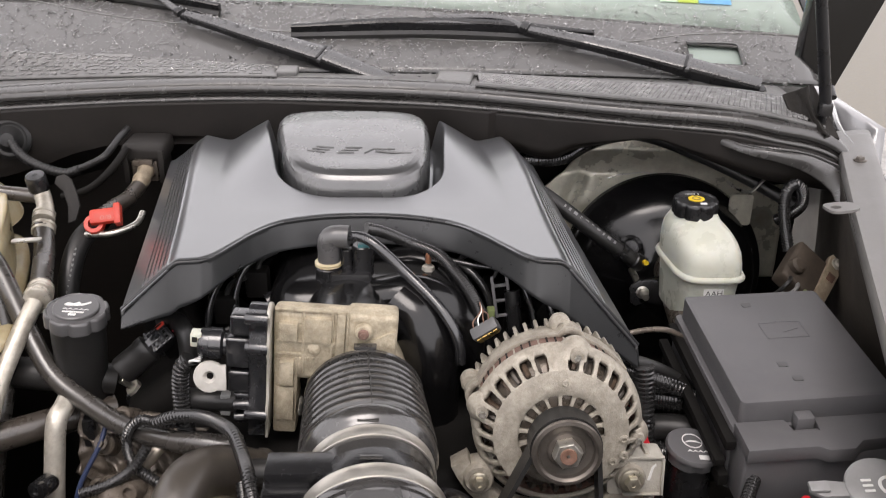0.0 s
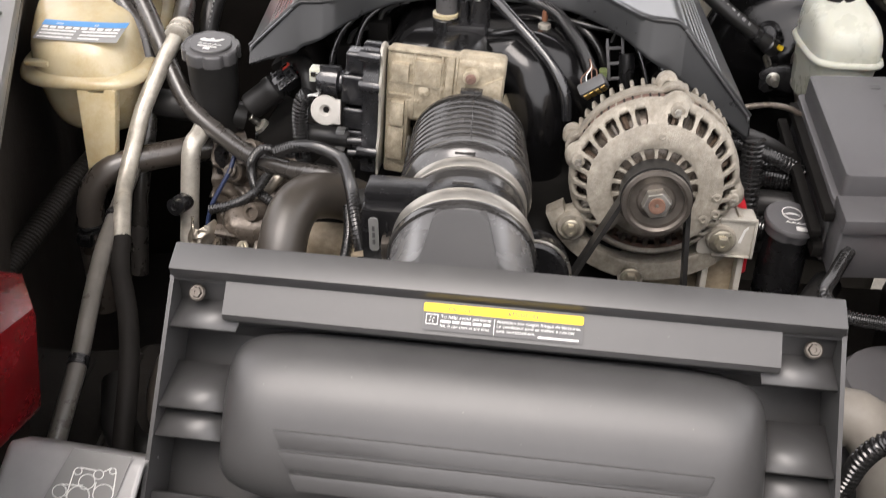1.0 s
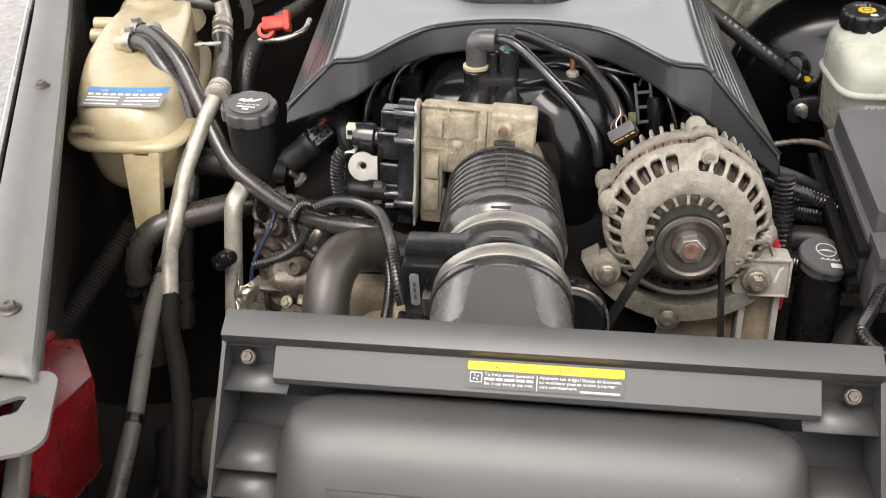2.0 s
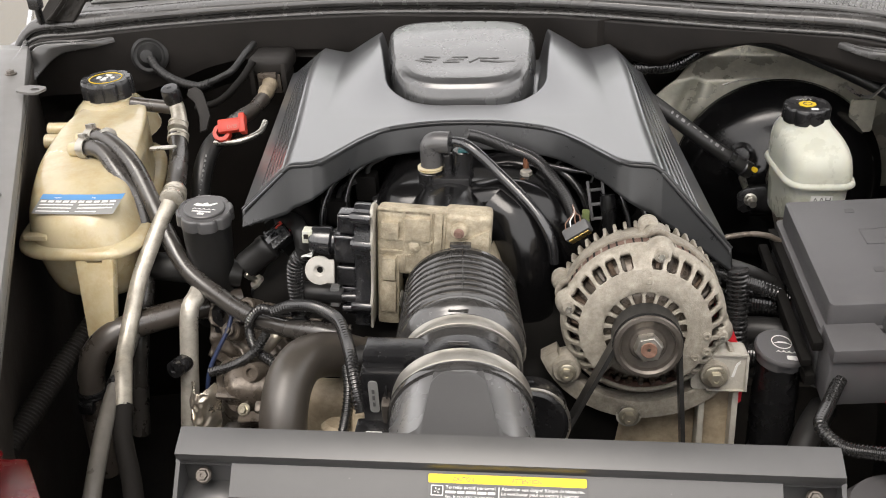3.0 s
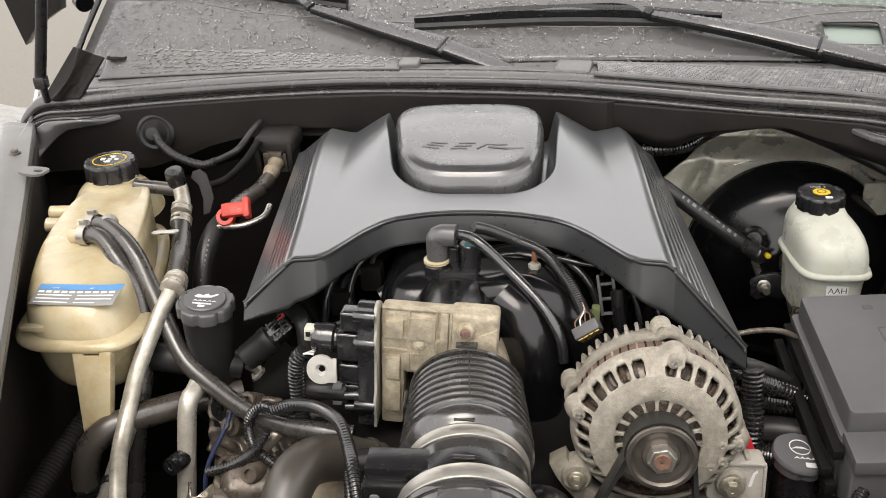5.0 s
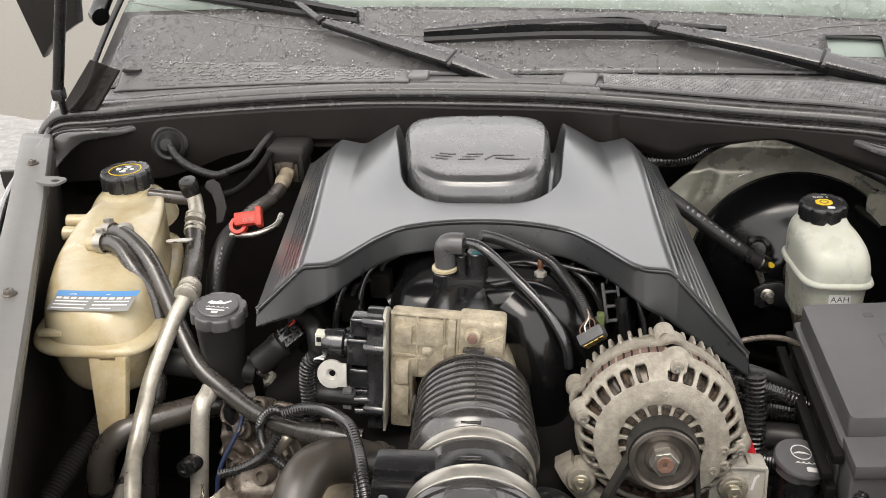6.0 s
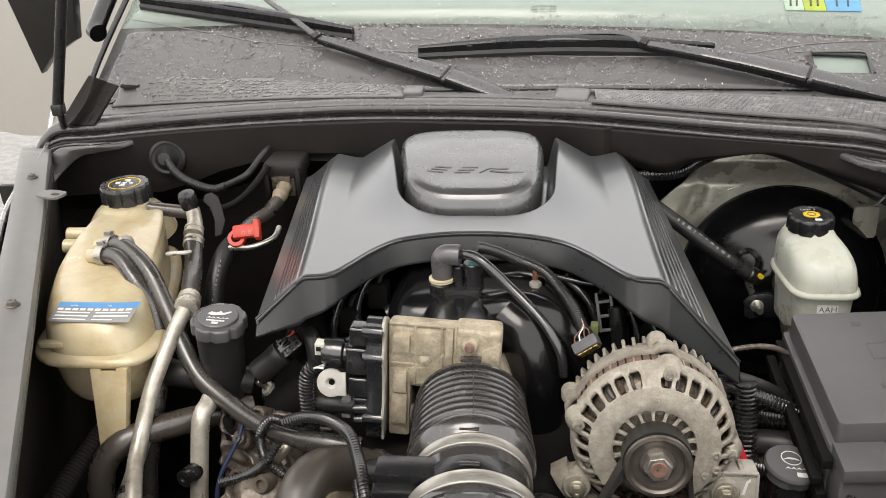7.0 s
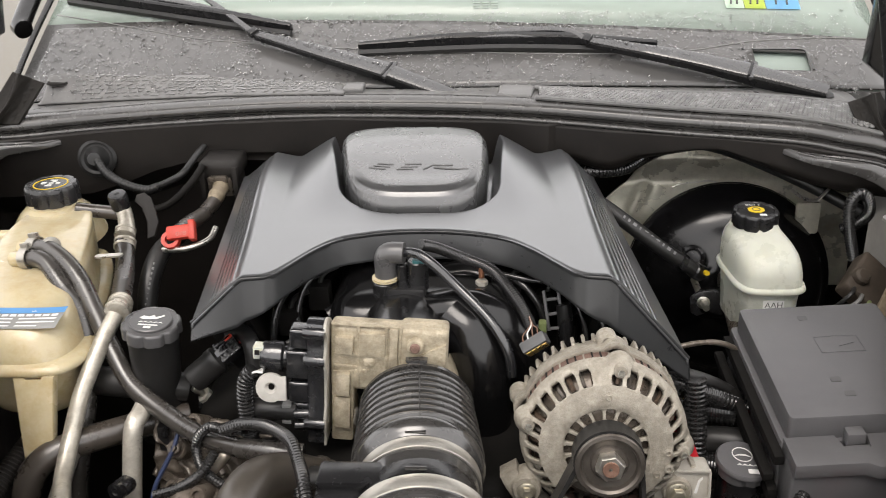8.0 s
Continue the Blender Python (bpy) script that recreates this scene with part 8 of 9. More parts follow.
for r, pts in ((0.0042, [(0.15, 0.86, 1.075), (0.168, 0.848, 1.062), (0.180, 0.842, 1.038), (0.184, 0.835, 1.005)]), (0.0036, [(0.205, 0.85, 1.075), (0.213, 0.838, 1.058), (0.222, 0.828, 1.034), (0.226, 0.815, 1.0)]),
               (0.0050, [(0.225, 0.84, 1.065), (0.238, 0.825, 1.046), (0.246, 0.812, 1.020), (0.247, 0.80, 0.985)]), (0.0030, [(0.130, 0.862, 1.08), (0.158, 0.852, 1.078), (0.190, 0.848, 1.074), (0.220, 0.845, 1.062)]),
               (0.0045, [(-0.085, 0.86, 1.07), (-0.098, 0.848, 1.055), (-0.106, 0.838, 1.03), (-0.108, 0.83, 1.0)]), (0.0036, [(-0.055, 0.872, 1.08), (-0.072, 0.858, 1.068), (-0.080, 0.845, 1.042), (-0.078, 0.835, 1.01)])):
    hose("injector_lead", pts, r, M_LOOM, "thin black injector lead under the cover arch", "cable", 10)

# left of the throttle: coil pack plugs, brackets
cp = thing("coil_connector", (-0.165, 0.80, 0.98), "black multi-pin coil connector with pink clips", "connector")
cm2 = axes((-0.153, 0.800, 1.016), (-0.10, -0.62, 0.60), (0.66, 0.1, 0.74)) @ Matrix.Diagonal((0.75, 0.75, 0.75, 1))
bm = bmesh.new()
add_box(bm, (0.012, 0, 0), (0.034, 0.028, 0.024), 0.003, cm2)
part("housing", bm, M_BLACKSAT, cp)
bm = bmesh.new()
add_lathe(bm, [(0.0, -0.055), (0.017, -0.055), (0.019, -0.050), (0.019, -0.020), (0.0205, -0.018), (0.0205, -0.008), (0.015, -0.004), (0.013, 0.0), (0, 0.0)], cm2 @ Matrix.Rotation(math.pi / 2, 4, "Y"), 24)
part("round_body", bm, M_RUBBER, cp, "round black plug body")
bm = bmesh.new()
add_box(bm, (0.004, 0, 0.0135), (0.020, 0.010, 0.005), 0.0015, cm2)
part("latch", bm, M_BLACKSAT, cp)
for k in range(3):
    bm = bmesh.new()
    add_box(bm, (0.008 + 0.009 * k, -0.006, 0.0135), (0.004, 0.018, 0.004), 0.001, cm2)
    part("rib", bm, M_BLACK, cp)
for k in range(4):
    bm = bmesh.new()
    add_box(bm, (0.012, -0.0105 + 0.007 * k, 0.0140), (0.026, 0.0022, 0.0032), 0.0007, cm2)
    part("rail", bm, M_BLACK, cp)
bm = bmesh.new()
add_box(bm, (0.000, 0, 0.0002), (0.004, 0.031, 0.029), 0.001, cm2)
part("collar", bm, M_BLACK, cp)
for k in range(4):
    y0 = -0.0095 + 0.0063 * k
    part("pin_wire", add_tube(bmesh.new(), [cm2 @ Vector((0.024, y0, 0.002)), cm2 @ Vector((0.034, y0, 0.004)), cm2 @ Vector((0.044, y0 * 0.5, 0.000))], 0.0013, 6, 0.004), M_REDWIRE if k in (1, 3) else M_RUST, cp)
bm = bmesh.new()
add_box(bm, (0.022, 0.010, 0.012), (0.012, 0.005, 0.005), 0.001, cm2)
part("pink_clip", bm, M_RED, cp)
part("lead", add_tube(bmesh.new(), [(-0.150, 0.815, 1.03), (-0.135, 0.815, 1.035), (-0.122, 0.80, 1.03), (-0.118, 0.79, 1.00)], 0.009, 12, 0.006), M_RUBBER, cp)
bl = thing("stud_bracket", (-0.19, 0.815, 0.94), "small zinc stud on a dark bracket", "bracket")
bm = bmesh.new()
add_cyl(bm, (-0.181, 0.812, 0.957), (-0.193, 0.806, 0.972), 0.0038, 12, 0.0008)
part("stud", bm, M_STEEL, bl)
bm = bmesh.new()
add_lathe(bm, [(0.0085, 0), (0.0085, 0.006), (0.0, 0.006)], axes((-0.181, 0.812, 0.956), (-0.5, -0.3, 0.7)), 6)
part("nut", bm, M_ALU, bl)
bm = bmesh.new()
add_box(bm, (-0.172, 0.822, 0.945), (0.04, 0.03, 0.012), 0.004)
part("plate", bm, M_BLACK, bl)
hose("throttle_loom", [(-0.099, 0.722, 1.047), (-0.106, 0.721, 1.038), (-0.109, 0.719, 1.018), (-0.108, 0.715, 0.996), (-0.106, 0.711, 0.978), (-0.100, 0.708, 0.968)], 0.0084, M_LOOM, "corrugated black loom below the throttle plug", "wiring loom", 14, 0.0038, 0.15)
hose("loop_loom", [(-0.112, 0.705, 0.990), (-0.128, 0.705, 0.990), (-0.145, 0.71, 0.990), (-0.158, 0.712, 0.978), (-0.161, 0.708, 0.965), (-0.153, 0.695, 0.952), (-0.134, 0.682, 0.946), (-0.11, 0.67, 0.94)], 0.0052, M_LOOM, "corrugated black loom looping over the castings", "wiring loom", 14, 0.0034, 0.15)
hose("sensor_loom", [(-0.130, 0.702, 0.993), (-0.110, 0.697, 1.003), (-0.087, 0.688, 1.009), (-0.066, 0.668, 1.016), (-0.050, 0.648, 1.019), (-0.038, 0.622, 1.015), (-0.029, 0.596, 1.014), (-0.022, 0.574, 1.002), (-0.016, 0.562, 0.985)], 0.0060, M_LOOM, "corrugated black loom to the air sensor", "wiring loom", 14, 0.0034, 0.15)
hose("low_loom", [(-0.040, 0.62, 0.99), (-0.036, 0.60, 0.975), (-0.038, 0.58, 0.955), (-0.045, 0.55, 0.93)], 0.0052, M_LOOM, "short corrugated loom below the radiator hose", "wiring loom", 14, 0.0034, 0.15)
hose("vacuum_hose", [(-0.06, 0.72, 1.003), (-0.085, 0.722, 1.003), (-0.115, 0.73, 1.002)], 0.0095, M_RUBBER, "black vacuum hose beside the throttle body")
hose("cross_tube", [(-0.09, 0.665, 0.972), (-0.05, 0.655, 0.975), (0.0, 0.65, 0.975)], 0.012, M_RUBBER, "dark hose behind the air sensor")
hose("blue_wire", [(-0.19, 0.75, 0.965), (-0.196, 0.735, 0.945), (-0.212, 0.715, 0.915), (-0.217, 0.705, 0.89), (-0.216, 0.70, 0.86)], 0.0024, M_BLUEWIRE, "thin dark blue cable", "cable")
pl = thing("sensor_plug", (-0.01, 0.55, 0.96), "white-clipped plug under the air sensor", "connector")
bm = bmesh.new()
add_box(bm, (-0.004, 0.548, 0.976), (0.030, 0.018, 0.016), 0.003, pose(0, 0, 0))
part("housing", bm, M_BLACK, pl)
bm = bmesh.new()
add_box(bm, (-0.002, 0.538, 0.982), (0.014, 0.004, 0.004), 0.001)
add_box(bm, (-0.010, 0.538, 0.974), (0.004, 0.004, 0.010), 0.001)
part("clip", bm, M_PRINT, pl)

# castings low between hose and radiator
wpmp = thing("water_pump", (-0.06, 0.62, 0.85), "tan dusty cast water pump housing", "water pump")
bm = bmesh.new()
add_box(bm, (-0.035, 0.672, 0.885), (0.13, 0.05, 0.10), 0.02, None, 3)
part("housing", bm, M_TANPIECE, wpmp)
bm = bmesh.new()
add_box(bm, (0, 0, 0), (0.085, 0.05, 0.09), 0.018, pose(-0.150, 0.690, 0.895, 20, 12, 14), 3)
part("dark_housing", bm, M_GRIME, wpmp, "oily dark brown side casting")
for x, y, z, a in ((-0.172, 0.655, 0.925, 20), (-0.150, 0.650, 0.900, -15), (-0.118, 0.652, 0.935, 40), (-0.128, 0.648, 0.915, 5)):
    bm = bmesh.new()
    add_box(bm, (0, 0, 0), (0.034, 0.012, 0.008), 0.003, pose(x, y, z, 30, a, a))
    part("web", bm, M_GRIME, wpmp)
bm = bmesh.new()
add_cyl(bm, (-0.045, 0.60, 0.94), (-0.050, 0.585, 0.90), 0.020, 20, 0.004)
part("outlet", bm, M_TANPIECE, wpmp)
bm = bmesh.new()
add_cyl(bm, (-0.020, 0.60, 0.96), (-0.022, 0.57, 0.90), 0.017, 20, 0.004)
part("boss", bm, M_TANPIECE, wpmp)
bm = bmesh.new()
add_cyl(bm, (-0.052, 0.58, 0.935), (-0.052, 0.565, 0.89), 0.014, 20, 0.004)
part("spigot", bm, M_TANK, wpmp)
for i, (x, y, z, r) in enumerate(((-0.165, 0.660, 0.915, 0.020), (-0.120, 0.650, 0.905, 0.016), (-0.15, 0.668, 0.942, 0.014))):
    bm = bmesh.new()
    add_lathe(bm, [(r * 0.7, -0.02), (r * 0.7, 0), (r * 0.6, 0.004), (r * 0.35, 0.004), (r * 0.3, 0.0), (0, 0.0)], axes((x, y, z), (-0.2, -0.8, 0.5)), 22)
    part("flange", bm, M_GRIME, wpmp)
bm = bmesh.new()
add_bolt(bm, (-0.150, 0.632, 0.925), (-0.2, -0.7, 0.6), 0.0045, 0.004)
part("bolt", bm, M_ZINC, wpmp)
# oily head casting behind the looms
hd = thing("cylinder_head", (-0.16, 0.77, 0.80), "oily brown cast cylinder head end behind the hoses", "engine casting")
bm = bmesh.new()


def head_end(u, v):
    x, z = lerp(-0.225, -0.098, u), lerp(0.962, 0.80, v)
    n = noise.noise((x * 32, z * 32, 1.0)) * 0.013 + noise.noise((x * 90, z * 90, 5.0)) * 0.0045
    rib = 0.008 * max(0, math.sin((x * 0.8 + z) * 150)) ** 4
    return Vector((x, 0.772 - 0.05 * v - 0.02 * u + n - rib, z - 0.012 * u))


sheet(bm, head_end, 70, 90)
solidify(part("end_face", bm, M_GRIME, hd, angle=60), 0.006)
for x, y, z, r in ((-0.196, 0.742, 0.940, 0.011), (-0.168, 0.735, 0.905, 0.013), (-0.205, 0.735, 0.895, 0.010), (-0.140, 0.735, 0.955, 0.009), (-0.178, 0.752, 0.965, 0.010)):
    bm = bmesh.new()
    add_lathe(bm, [(r, -0.030), (r, -0.002), (r * 0.85, 0.0), (r * 0.5, 0.0), (r * 0.42, -0.006), (0, -0.006)], axes((x, y, z), (-0.15, -0.75, 0.6)), 20)
    part("boss", bm, M_GRIME, hd)
for x, y, z in ((-0.196, 0.738, 0.944), (-0.140, 0.731, 0.959)):
    bm = bmesh.new()
    add_bolt(bm, (x, y, z), (-0.15, -0.75, 0.6), 0.0048, 0.004)
    part("bolt", bm, M_PULLEY, hd)
part("coolant_pipe", add_tube(bmesh.new(), [(-0.194, 0.705, 0.910), (-0.183, 0.70, 0.920), (-0.160, 0.70, 0.935), (-0.143, 0.70, 0.949), (-0.130, 0.705, 0.963), (-0.115, 0.72, 0.968)], 0.0055, 14, 0.004), M_FOIL, hd, "dull metal pipe across the head")
part("coolant_pipe", add_tube(bmesh.new(), [(-0.190, 0.715, 0.892), (-0.172, 0.708, 0.905), (-0.150, 0.706, 0.918), (-0.134, 0.71, 0.928)], 0.0075, 14, 0.004), M_GRIME, hd)
bm = bmesh.new()
add_box(bm, (-0.214, 0.765, 0.940), (0.012, 0.016, 0.030), 0.003, None, 2)
part("bracket", bm, M_BLACK, hd)
# crumpled heat shield
hs = thing("heat_shield", (-0.20, 0.67, 0.88), "crumpled shiny foil heat shield", "heat shield")
bm = bmesh.new()
rng = random.Random(9)


def foil(u, v):
    n1 = noise.noise((u * 2.6, v * 3.1, 3.0)) * 0.016
    n2 = abs(noise.noise((u * 5.0, v * 6.0, 7.0))) * 0.007
    w = 0.032 * (0.5 + 0.5 * math.sin(math.pi * (0.2 + 0.65 * v)))
    return Vector((-0.196 + w * (u - 0.5) + n1 * 0.4, 0.654 - 0.016 * v - 0.020 * math.sin(math.pi * u) + n2, 0.940 - 0.056 * v + n1 * 0.6))


sheet(bm, foil, 40, 44)
solidify(part("foil", bm, M_FOIL, hs, angle=60), 0.0012)
hose("branch_loom", [(-0.195, 0.672, 0.938), (-0.172, 0.676, 0.944), (-0.152, 0.685, 0.954), (-0.138, 0.695, 0.972)], 0.0052, M_LOOM, "dark corrugated branch loom over the castings", "wiring loom", 14, 0.0034, 0.15)

# ---- right side: brake vacuum hose, looms, red cable ----
bh = thing("brake_vacuum_hose", (0.33, 1.12, 0.95), "black printed vacuum hose to the brake booster", "hose")
part("tube", add_tube(bmesh.new(), [(0.225, 1.150, 1.062), (0.262, 1.125, 1.054), (0.300, 1.105, 1.032), (0.340, 1.093, 1.004), (0.372, 1.090, 0.982), (0.388, 1.090, 0.971)], 0.0098, 18, 0.006), M_RUBBER, bh)
bm = bmesh.new()
add_cyl(bm, (0.386, 1.090, 0.972), (0.400, 1.096, 0.962), 0.0112, 18, 0.002)
part("end_boot", bm, M_BLACK, bh)
bm = bmesh.new()
cj = axes((0.371, 1.090, 0.983), (0.78, 0.0, -0.62))
add_lathe(bm, [(0.0102, -0.004), (0.0118, -0.004), (0.0118, 0.004), (0.0102, 0.004)], cj, 20, False)
add_box(bm, (0.0, 0.014, 0), (0.008, 0.009, 0.008), 0.002, cj)
part("clip", bm, M_BLACK, bh)
bm = bmesh.new()
add_cyl(bm, (0.402, 1.086, 0.969), (0.403, 1.079, 0.971), 0.0035, 8)
part("yellow_dot", bm, M_YELLOW, bh)
for k in range(14):
    c = Vector((0.292, 1.108, 1.0365)).lerp(Vector((0.360, 1.091, 0.990)), (k + 0.3 * (k % 3)) / 14)
    bm = bmesh.new()
    add_box(bm, (0, 0, 0), (0.0026 + 0.0006 * (k % 2), 0.0040, 0.0006), 0, axes(c + Vector((0.0036, -0.0094, 0.0066)), (0.25, -0.75, 0.58), (0.80, -0.1, -0.58)))
    part("print_bar", bm, M_LABELGREY, bh)
hose("booster_loom", [(0.22, 1.22, 1.06), (0.265, 1.21, 1.065), (0.31, 1.235, 1.06), (0.345, 1.27, 1.065), (0.38, 1.285, 1.075)], 0.010, M_LOOM, "corrugated loom along the bulkhead", "wiring loom", 12, 0.005, 0.12)
hose("bulkhead_cable", [(0.37, 1.285, 1.085), (0.44, 1.27, 1.08), (0.50, 1.24, 1.065), (0.56, 1.20, 1.045), (0.62, 1.16, 1.02)], 0.009, M_RUBBER, "thick black cable under the cowl edge", "cable")
t = thing("cable_clip", (0.555, 1.17, 1.03), "small bright steel cable clip", "clip")
part("bent_strip", add_tube(bmesh.new(), [(0.53, 1.185, 1.045), (0.545, 1.175, 1.036), (0.56, 1.17, 1.035), (0.572, 1.17, 1.048), (0.582, 1.17, 1.060)], 0.004, 8, 0.004, flat=0.4), M_STEEL, t)
hose("clutch_loom", [(0.580, 1.065, 0.995), (0.577, 1.08, 1.02), (0.575, 1.09, 1.045), (0.578, 1.095, 1.066), (0.590, 1.10, 1.072), (0.602, 1.105, 1.060), (0.606, 1.11, 1.040), (0.598, 1.12, 1.022), (0.585, 1.13, 1.01)], 0.0078, M_LOOM, "looped corrugated loom near the fender", "wiring loom", 14, 0.0040, 0.15)
t = thing("control_module", (0.59, 1.00, 0.93), "dusty brown module on a bent bracket beside the fuse box", "control module")
KM = axes((0.586, 1.015, 0.992), (0.35, -0.60, 0.72), (0.55, 0.80, 0.25))
bm = bmesh.new()
add_box(bm, (0, 0, -0.012), (0.066, 0.052, 0.026), 0.006, KM, 3)
part("housing", bm, M_TANDUST, t)
bm = bmesh.new()
add_prism(bm, [(-0.046, -0.030), (-0.040, -0.036), (0.030, -0.036), (0.044, -0.030), (0.046, -0.016), (0.030, -0.016), (-0.042, -0.020)], -0.006, 0.006, KM, 0.002)
part("bracket_rail", bm, M_TANPIECE, t, "stained tan bracket rail")
bm = bmesh.new()
add_lathe(bm, [(0.010, -0.006), (0.010, 0.004), (0.007, 0.007), (0, 0.007)], KM @ pose(-0.012, 0.016, 0.004), 18)
part("hump", bm, M_TANDUST, t)
bm = bmesh.new()
add_bolt(bm, KM @ Vector((0.036, -0.026, 0.006)), (0.35, -0.60, 0.72), 0.0055, 0.004)
part("bolt", bm, M_PIPE, t)
bm = bmesh.new()
add_box(bm, (0.010, -0.027, 0.0068), (0.012, 0.010, 0.0016), 0.0005, KM)
part("orange_mark", bm, M_RUST, t, "faded orange mark")
for k in range(3):
    part("lead", add_tube(bmesh.new(), [KM @ Vector((-0.030, -0.010 + 0.012 * k, 0.000)), KM @ Vector((-0.046, -0.008 + 0.012 * k, 0.006)), KM @ Vector((-0.056, -0.004 + 0.010 * k, -0.008)), KM @ Vector((-0.060, 0.0 + 0.008 * k, -0.03))], 0.0026, 8, 0.004), (M_GREEN, M_LABELGREY, M_RUBBER)[k], t)
for k, pts in enumerate(([(0.300, 0.81, 0.985), (0.318, 0.800, 0.996), (0.345, 0.80, 0.988), (0.370, 0.805, 0.972), (0.388, 0.81, 0.955)],
                         [(0.302, 0.80, 0.990), (0.33, 0.79, 0.985), (0.36, 0.785, 0.975), (0.386, 0.79, 0.960)])):
    hose("battery_loom", pts, 0.006 if k == 0 else 0.0075, M_RUBBER if k == 0 else M_LOOM, "black wiring between cover and fuse box" if k == 0 else "corrugated loom to the fuse box", "wiring loom", 12, 0.0 if k == 0 else 0.004, 0.14)
hose("tan_cable", [(0.304, 0.84, 0.985), (0.318, 0.838, 1.002), (0.345, 0.84, 1.008), (0.370, 0.845, 1.004), (0.392, 0.85, 0.99)], 0.0030, M_GRIME, "thin grey-brown line to the fuse box", "cable")
for i, dx in enumerate((0.0, 0.026)):
    hose("standing_loom", [(0.305 + dx, 0.80 - 0.01 * i, 0.995), (0.307 + dx, 0.785, 0.965), (0.308 + dx, 0.775, 0.93), (0.310 + dx, 0.77, 0.88)], 0.0115, M_LOOM, "vertical corrugated loom beside the alternator", "wiring loom", 14, 0.005, 0.13)
for i, (x, y, z) in enumerate(((0.35, 0.80, 0.945), (0.365, 0.775, 0.925), (0.34, 0.76, 0.905), (0.372, 0.755, 0.895))):
    hose("fuse_box_loom", [(x - 0.05, y + 0.02, z - 0.015), (x - 0.015, y + 0.01, z), (x + 0.02, y, z + 0.004), (x + 0.045, y, z)], 0.014, M_RUBBER if i % 2 else M_LOOM, "dim bundle of taped wiring beside the fuse box", "wiring loom", 14, 0.0 if i % 2 else 0.005)
hose("red_cable", [(0.296, 0.712, 1.000), (0.3075, 0.710, 0.980), (0.317, 0.705, 0.957), (0.322, 0.70, 0.935), (0.324, 0.70, 0.90)], 0.0058, M_REDWIRE, "red battery cable behind the alternator", "cable")
hose("red_cable", [(0.444, 0.640, 0.950), (0.446, 0.615, 0.952), (0.454, 0.596, 0.950), (0.470, 0.584, 0.945)], 0.0055, M_REDWIRE, "red battery cable beside the washer tank", "cable")
hose("steering_hose", [(0.405, 0.69, 0.90), (0.388, 0.665, 0.895), (0.372, 0.635, 0.88), (0.357, 0.60, 0.86)], 0.0135, M_RUBBER, "black power steering hose")
hose("front_loom", [(0.402, 0.655, 0.962), (0.388, 0.632, 0.952), (0.375, 0.604, 0.950), (0.388, 0.583, 0.946), (0.410, 0.572, 0.950), (0.435, 0.562, 0.957), (0.475, 0.56, 0.96)], 0.0062, M_LOOM, "corrugated loom curving in front of the fuse box", "wiring loom", 14, 0.0034, 0.15)
hose("intake_snorkel", [(0.348, 0.478, 0.925), (0.366, 0.474, 0.935), (0.382, 0.468, 0.936), (0.396, 0.455, 0.922), (0.404, 0.44, 0.895), (0.407, 0.43, 0.86), (0.407, 0.42, 0.80)], 0.022, M_SNORKEL, "dusty pale snorkel pipe bending beside the air box", "air duct", 24)
hose("lamp_loom", [(0.345, 0.395, 0.905), (0.353, 0.40, 0.940), (0.358, 0.40, 0.967), (0.368, 0.40, 0.985), (0.390, 0.405, 0.995), (0.42, 0.41, 0.99)], 0.0075, M_LOOM, "corrugated loom beside the air box", "wiring loom", 12, 0.004, 0.14)
bm = bmesh.new()
add_lathe(bm, [(0.055, 0), (0.060, 0.02), (0.060, 0.09), (0.045, 0.115), (0.02, 0.12), (0, 0.12)], axes((0.432, 0.535, 0.805), (0, 0, 1)), 36)
solo("round_canister", bm, M_FUSE, "dim grey round canister low beside the radiator", "canister")
wt = thing("washer_tank", (0.50, 0.52, 0.80), "pale washer fluid tank with a printed cap at the driver side", "washer tank")
bm = bmesh.new()
add_box(bm, (0.508, 0.525, 0.905), (0.112, 0.12, 0.14), 0.03, None, 4)
part("tank", bm, M_WHITE, wt)
bm = bmesh.new()
wm = axes((0.470, 0.578, 1.010), (-0.05, -0.25, 1))
add_lathe(bm, [(0.018, -0.06), (0.018, 0), (0.027, 0.0), (0.029, 0.003), (0.0285, 0.006), (0.025, 0.0085), (0.016, 0.0100), (0, 0.0104)], wm, 40)
cap = part("cap", bm, M_SNAPCAP, wt, "pale grey domed snap cap")
bm = bmesh.new()
add_prism(bm, [(-0.024, 0.007), (-0.044, 0.010), (-0.056, 0.006), (-0.058, 0.0), (-0.048, -0.006), (-0.024, -0.006)], 0.001, 0.005, wm, 0.0015)
add_box(bm, (-0.050, 0.002, 0.0065), (0.016, 0.010, 0.004), 0.0015, wm)
part("tab", bm, M_SNAPCAP, cap)
bm = bmesh.new()
add_lathe(bm, [(0.0070, 0.0098), (0.0070, 0.0110), (0.0095, 0.0108), (0.0095, 0.0096)], wm @ pose(0.004, -0.002, 0), 24, False)
part("ring_print", bm, M_PRINT, cap)
for k in range(3):
    bm = bmesh.new()
    add_box(bm, (-0.0135, 0.004 - 0.005 * k, 0.0102), (0.008, 0.0020, 0.0012), 0.0003, wm)
    part("print_bar", bm, M_PRINT, cap)

# ---- front left: lamp housing, belt diagram panel ----
lp = thing("red_lamp_housing", (-0.27, 0.44, 0.90), "dark red translucent lamp housing below the fender", "lamp housing")
bm = bmesh.new()
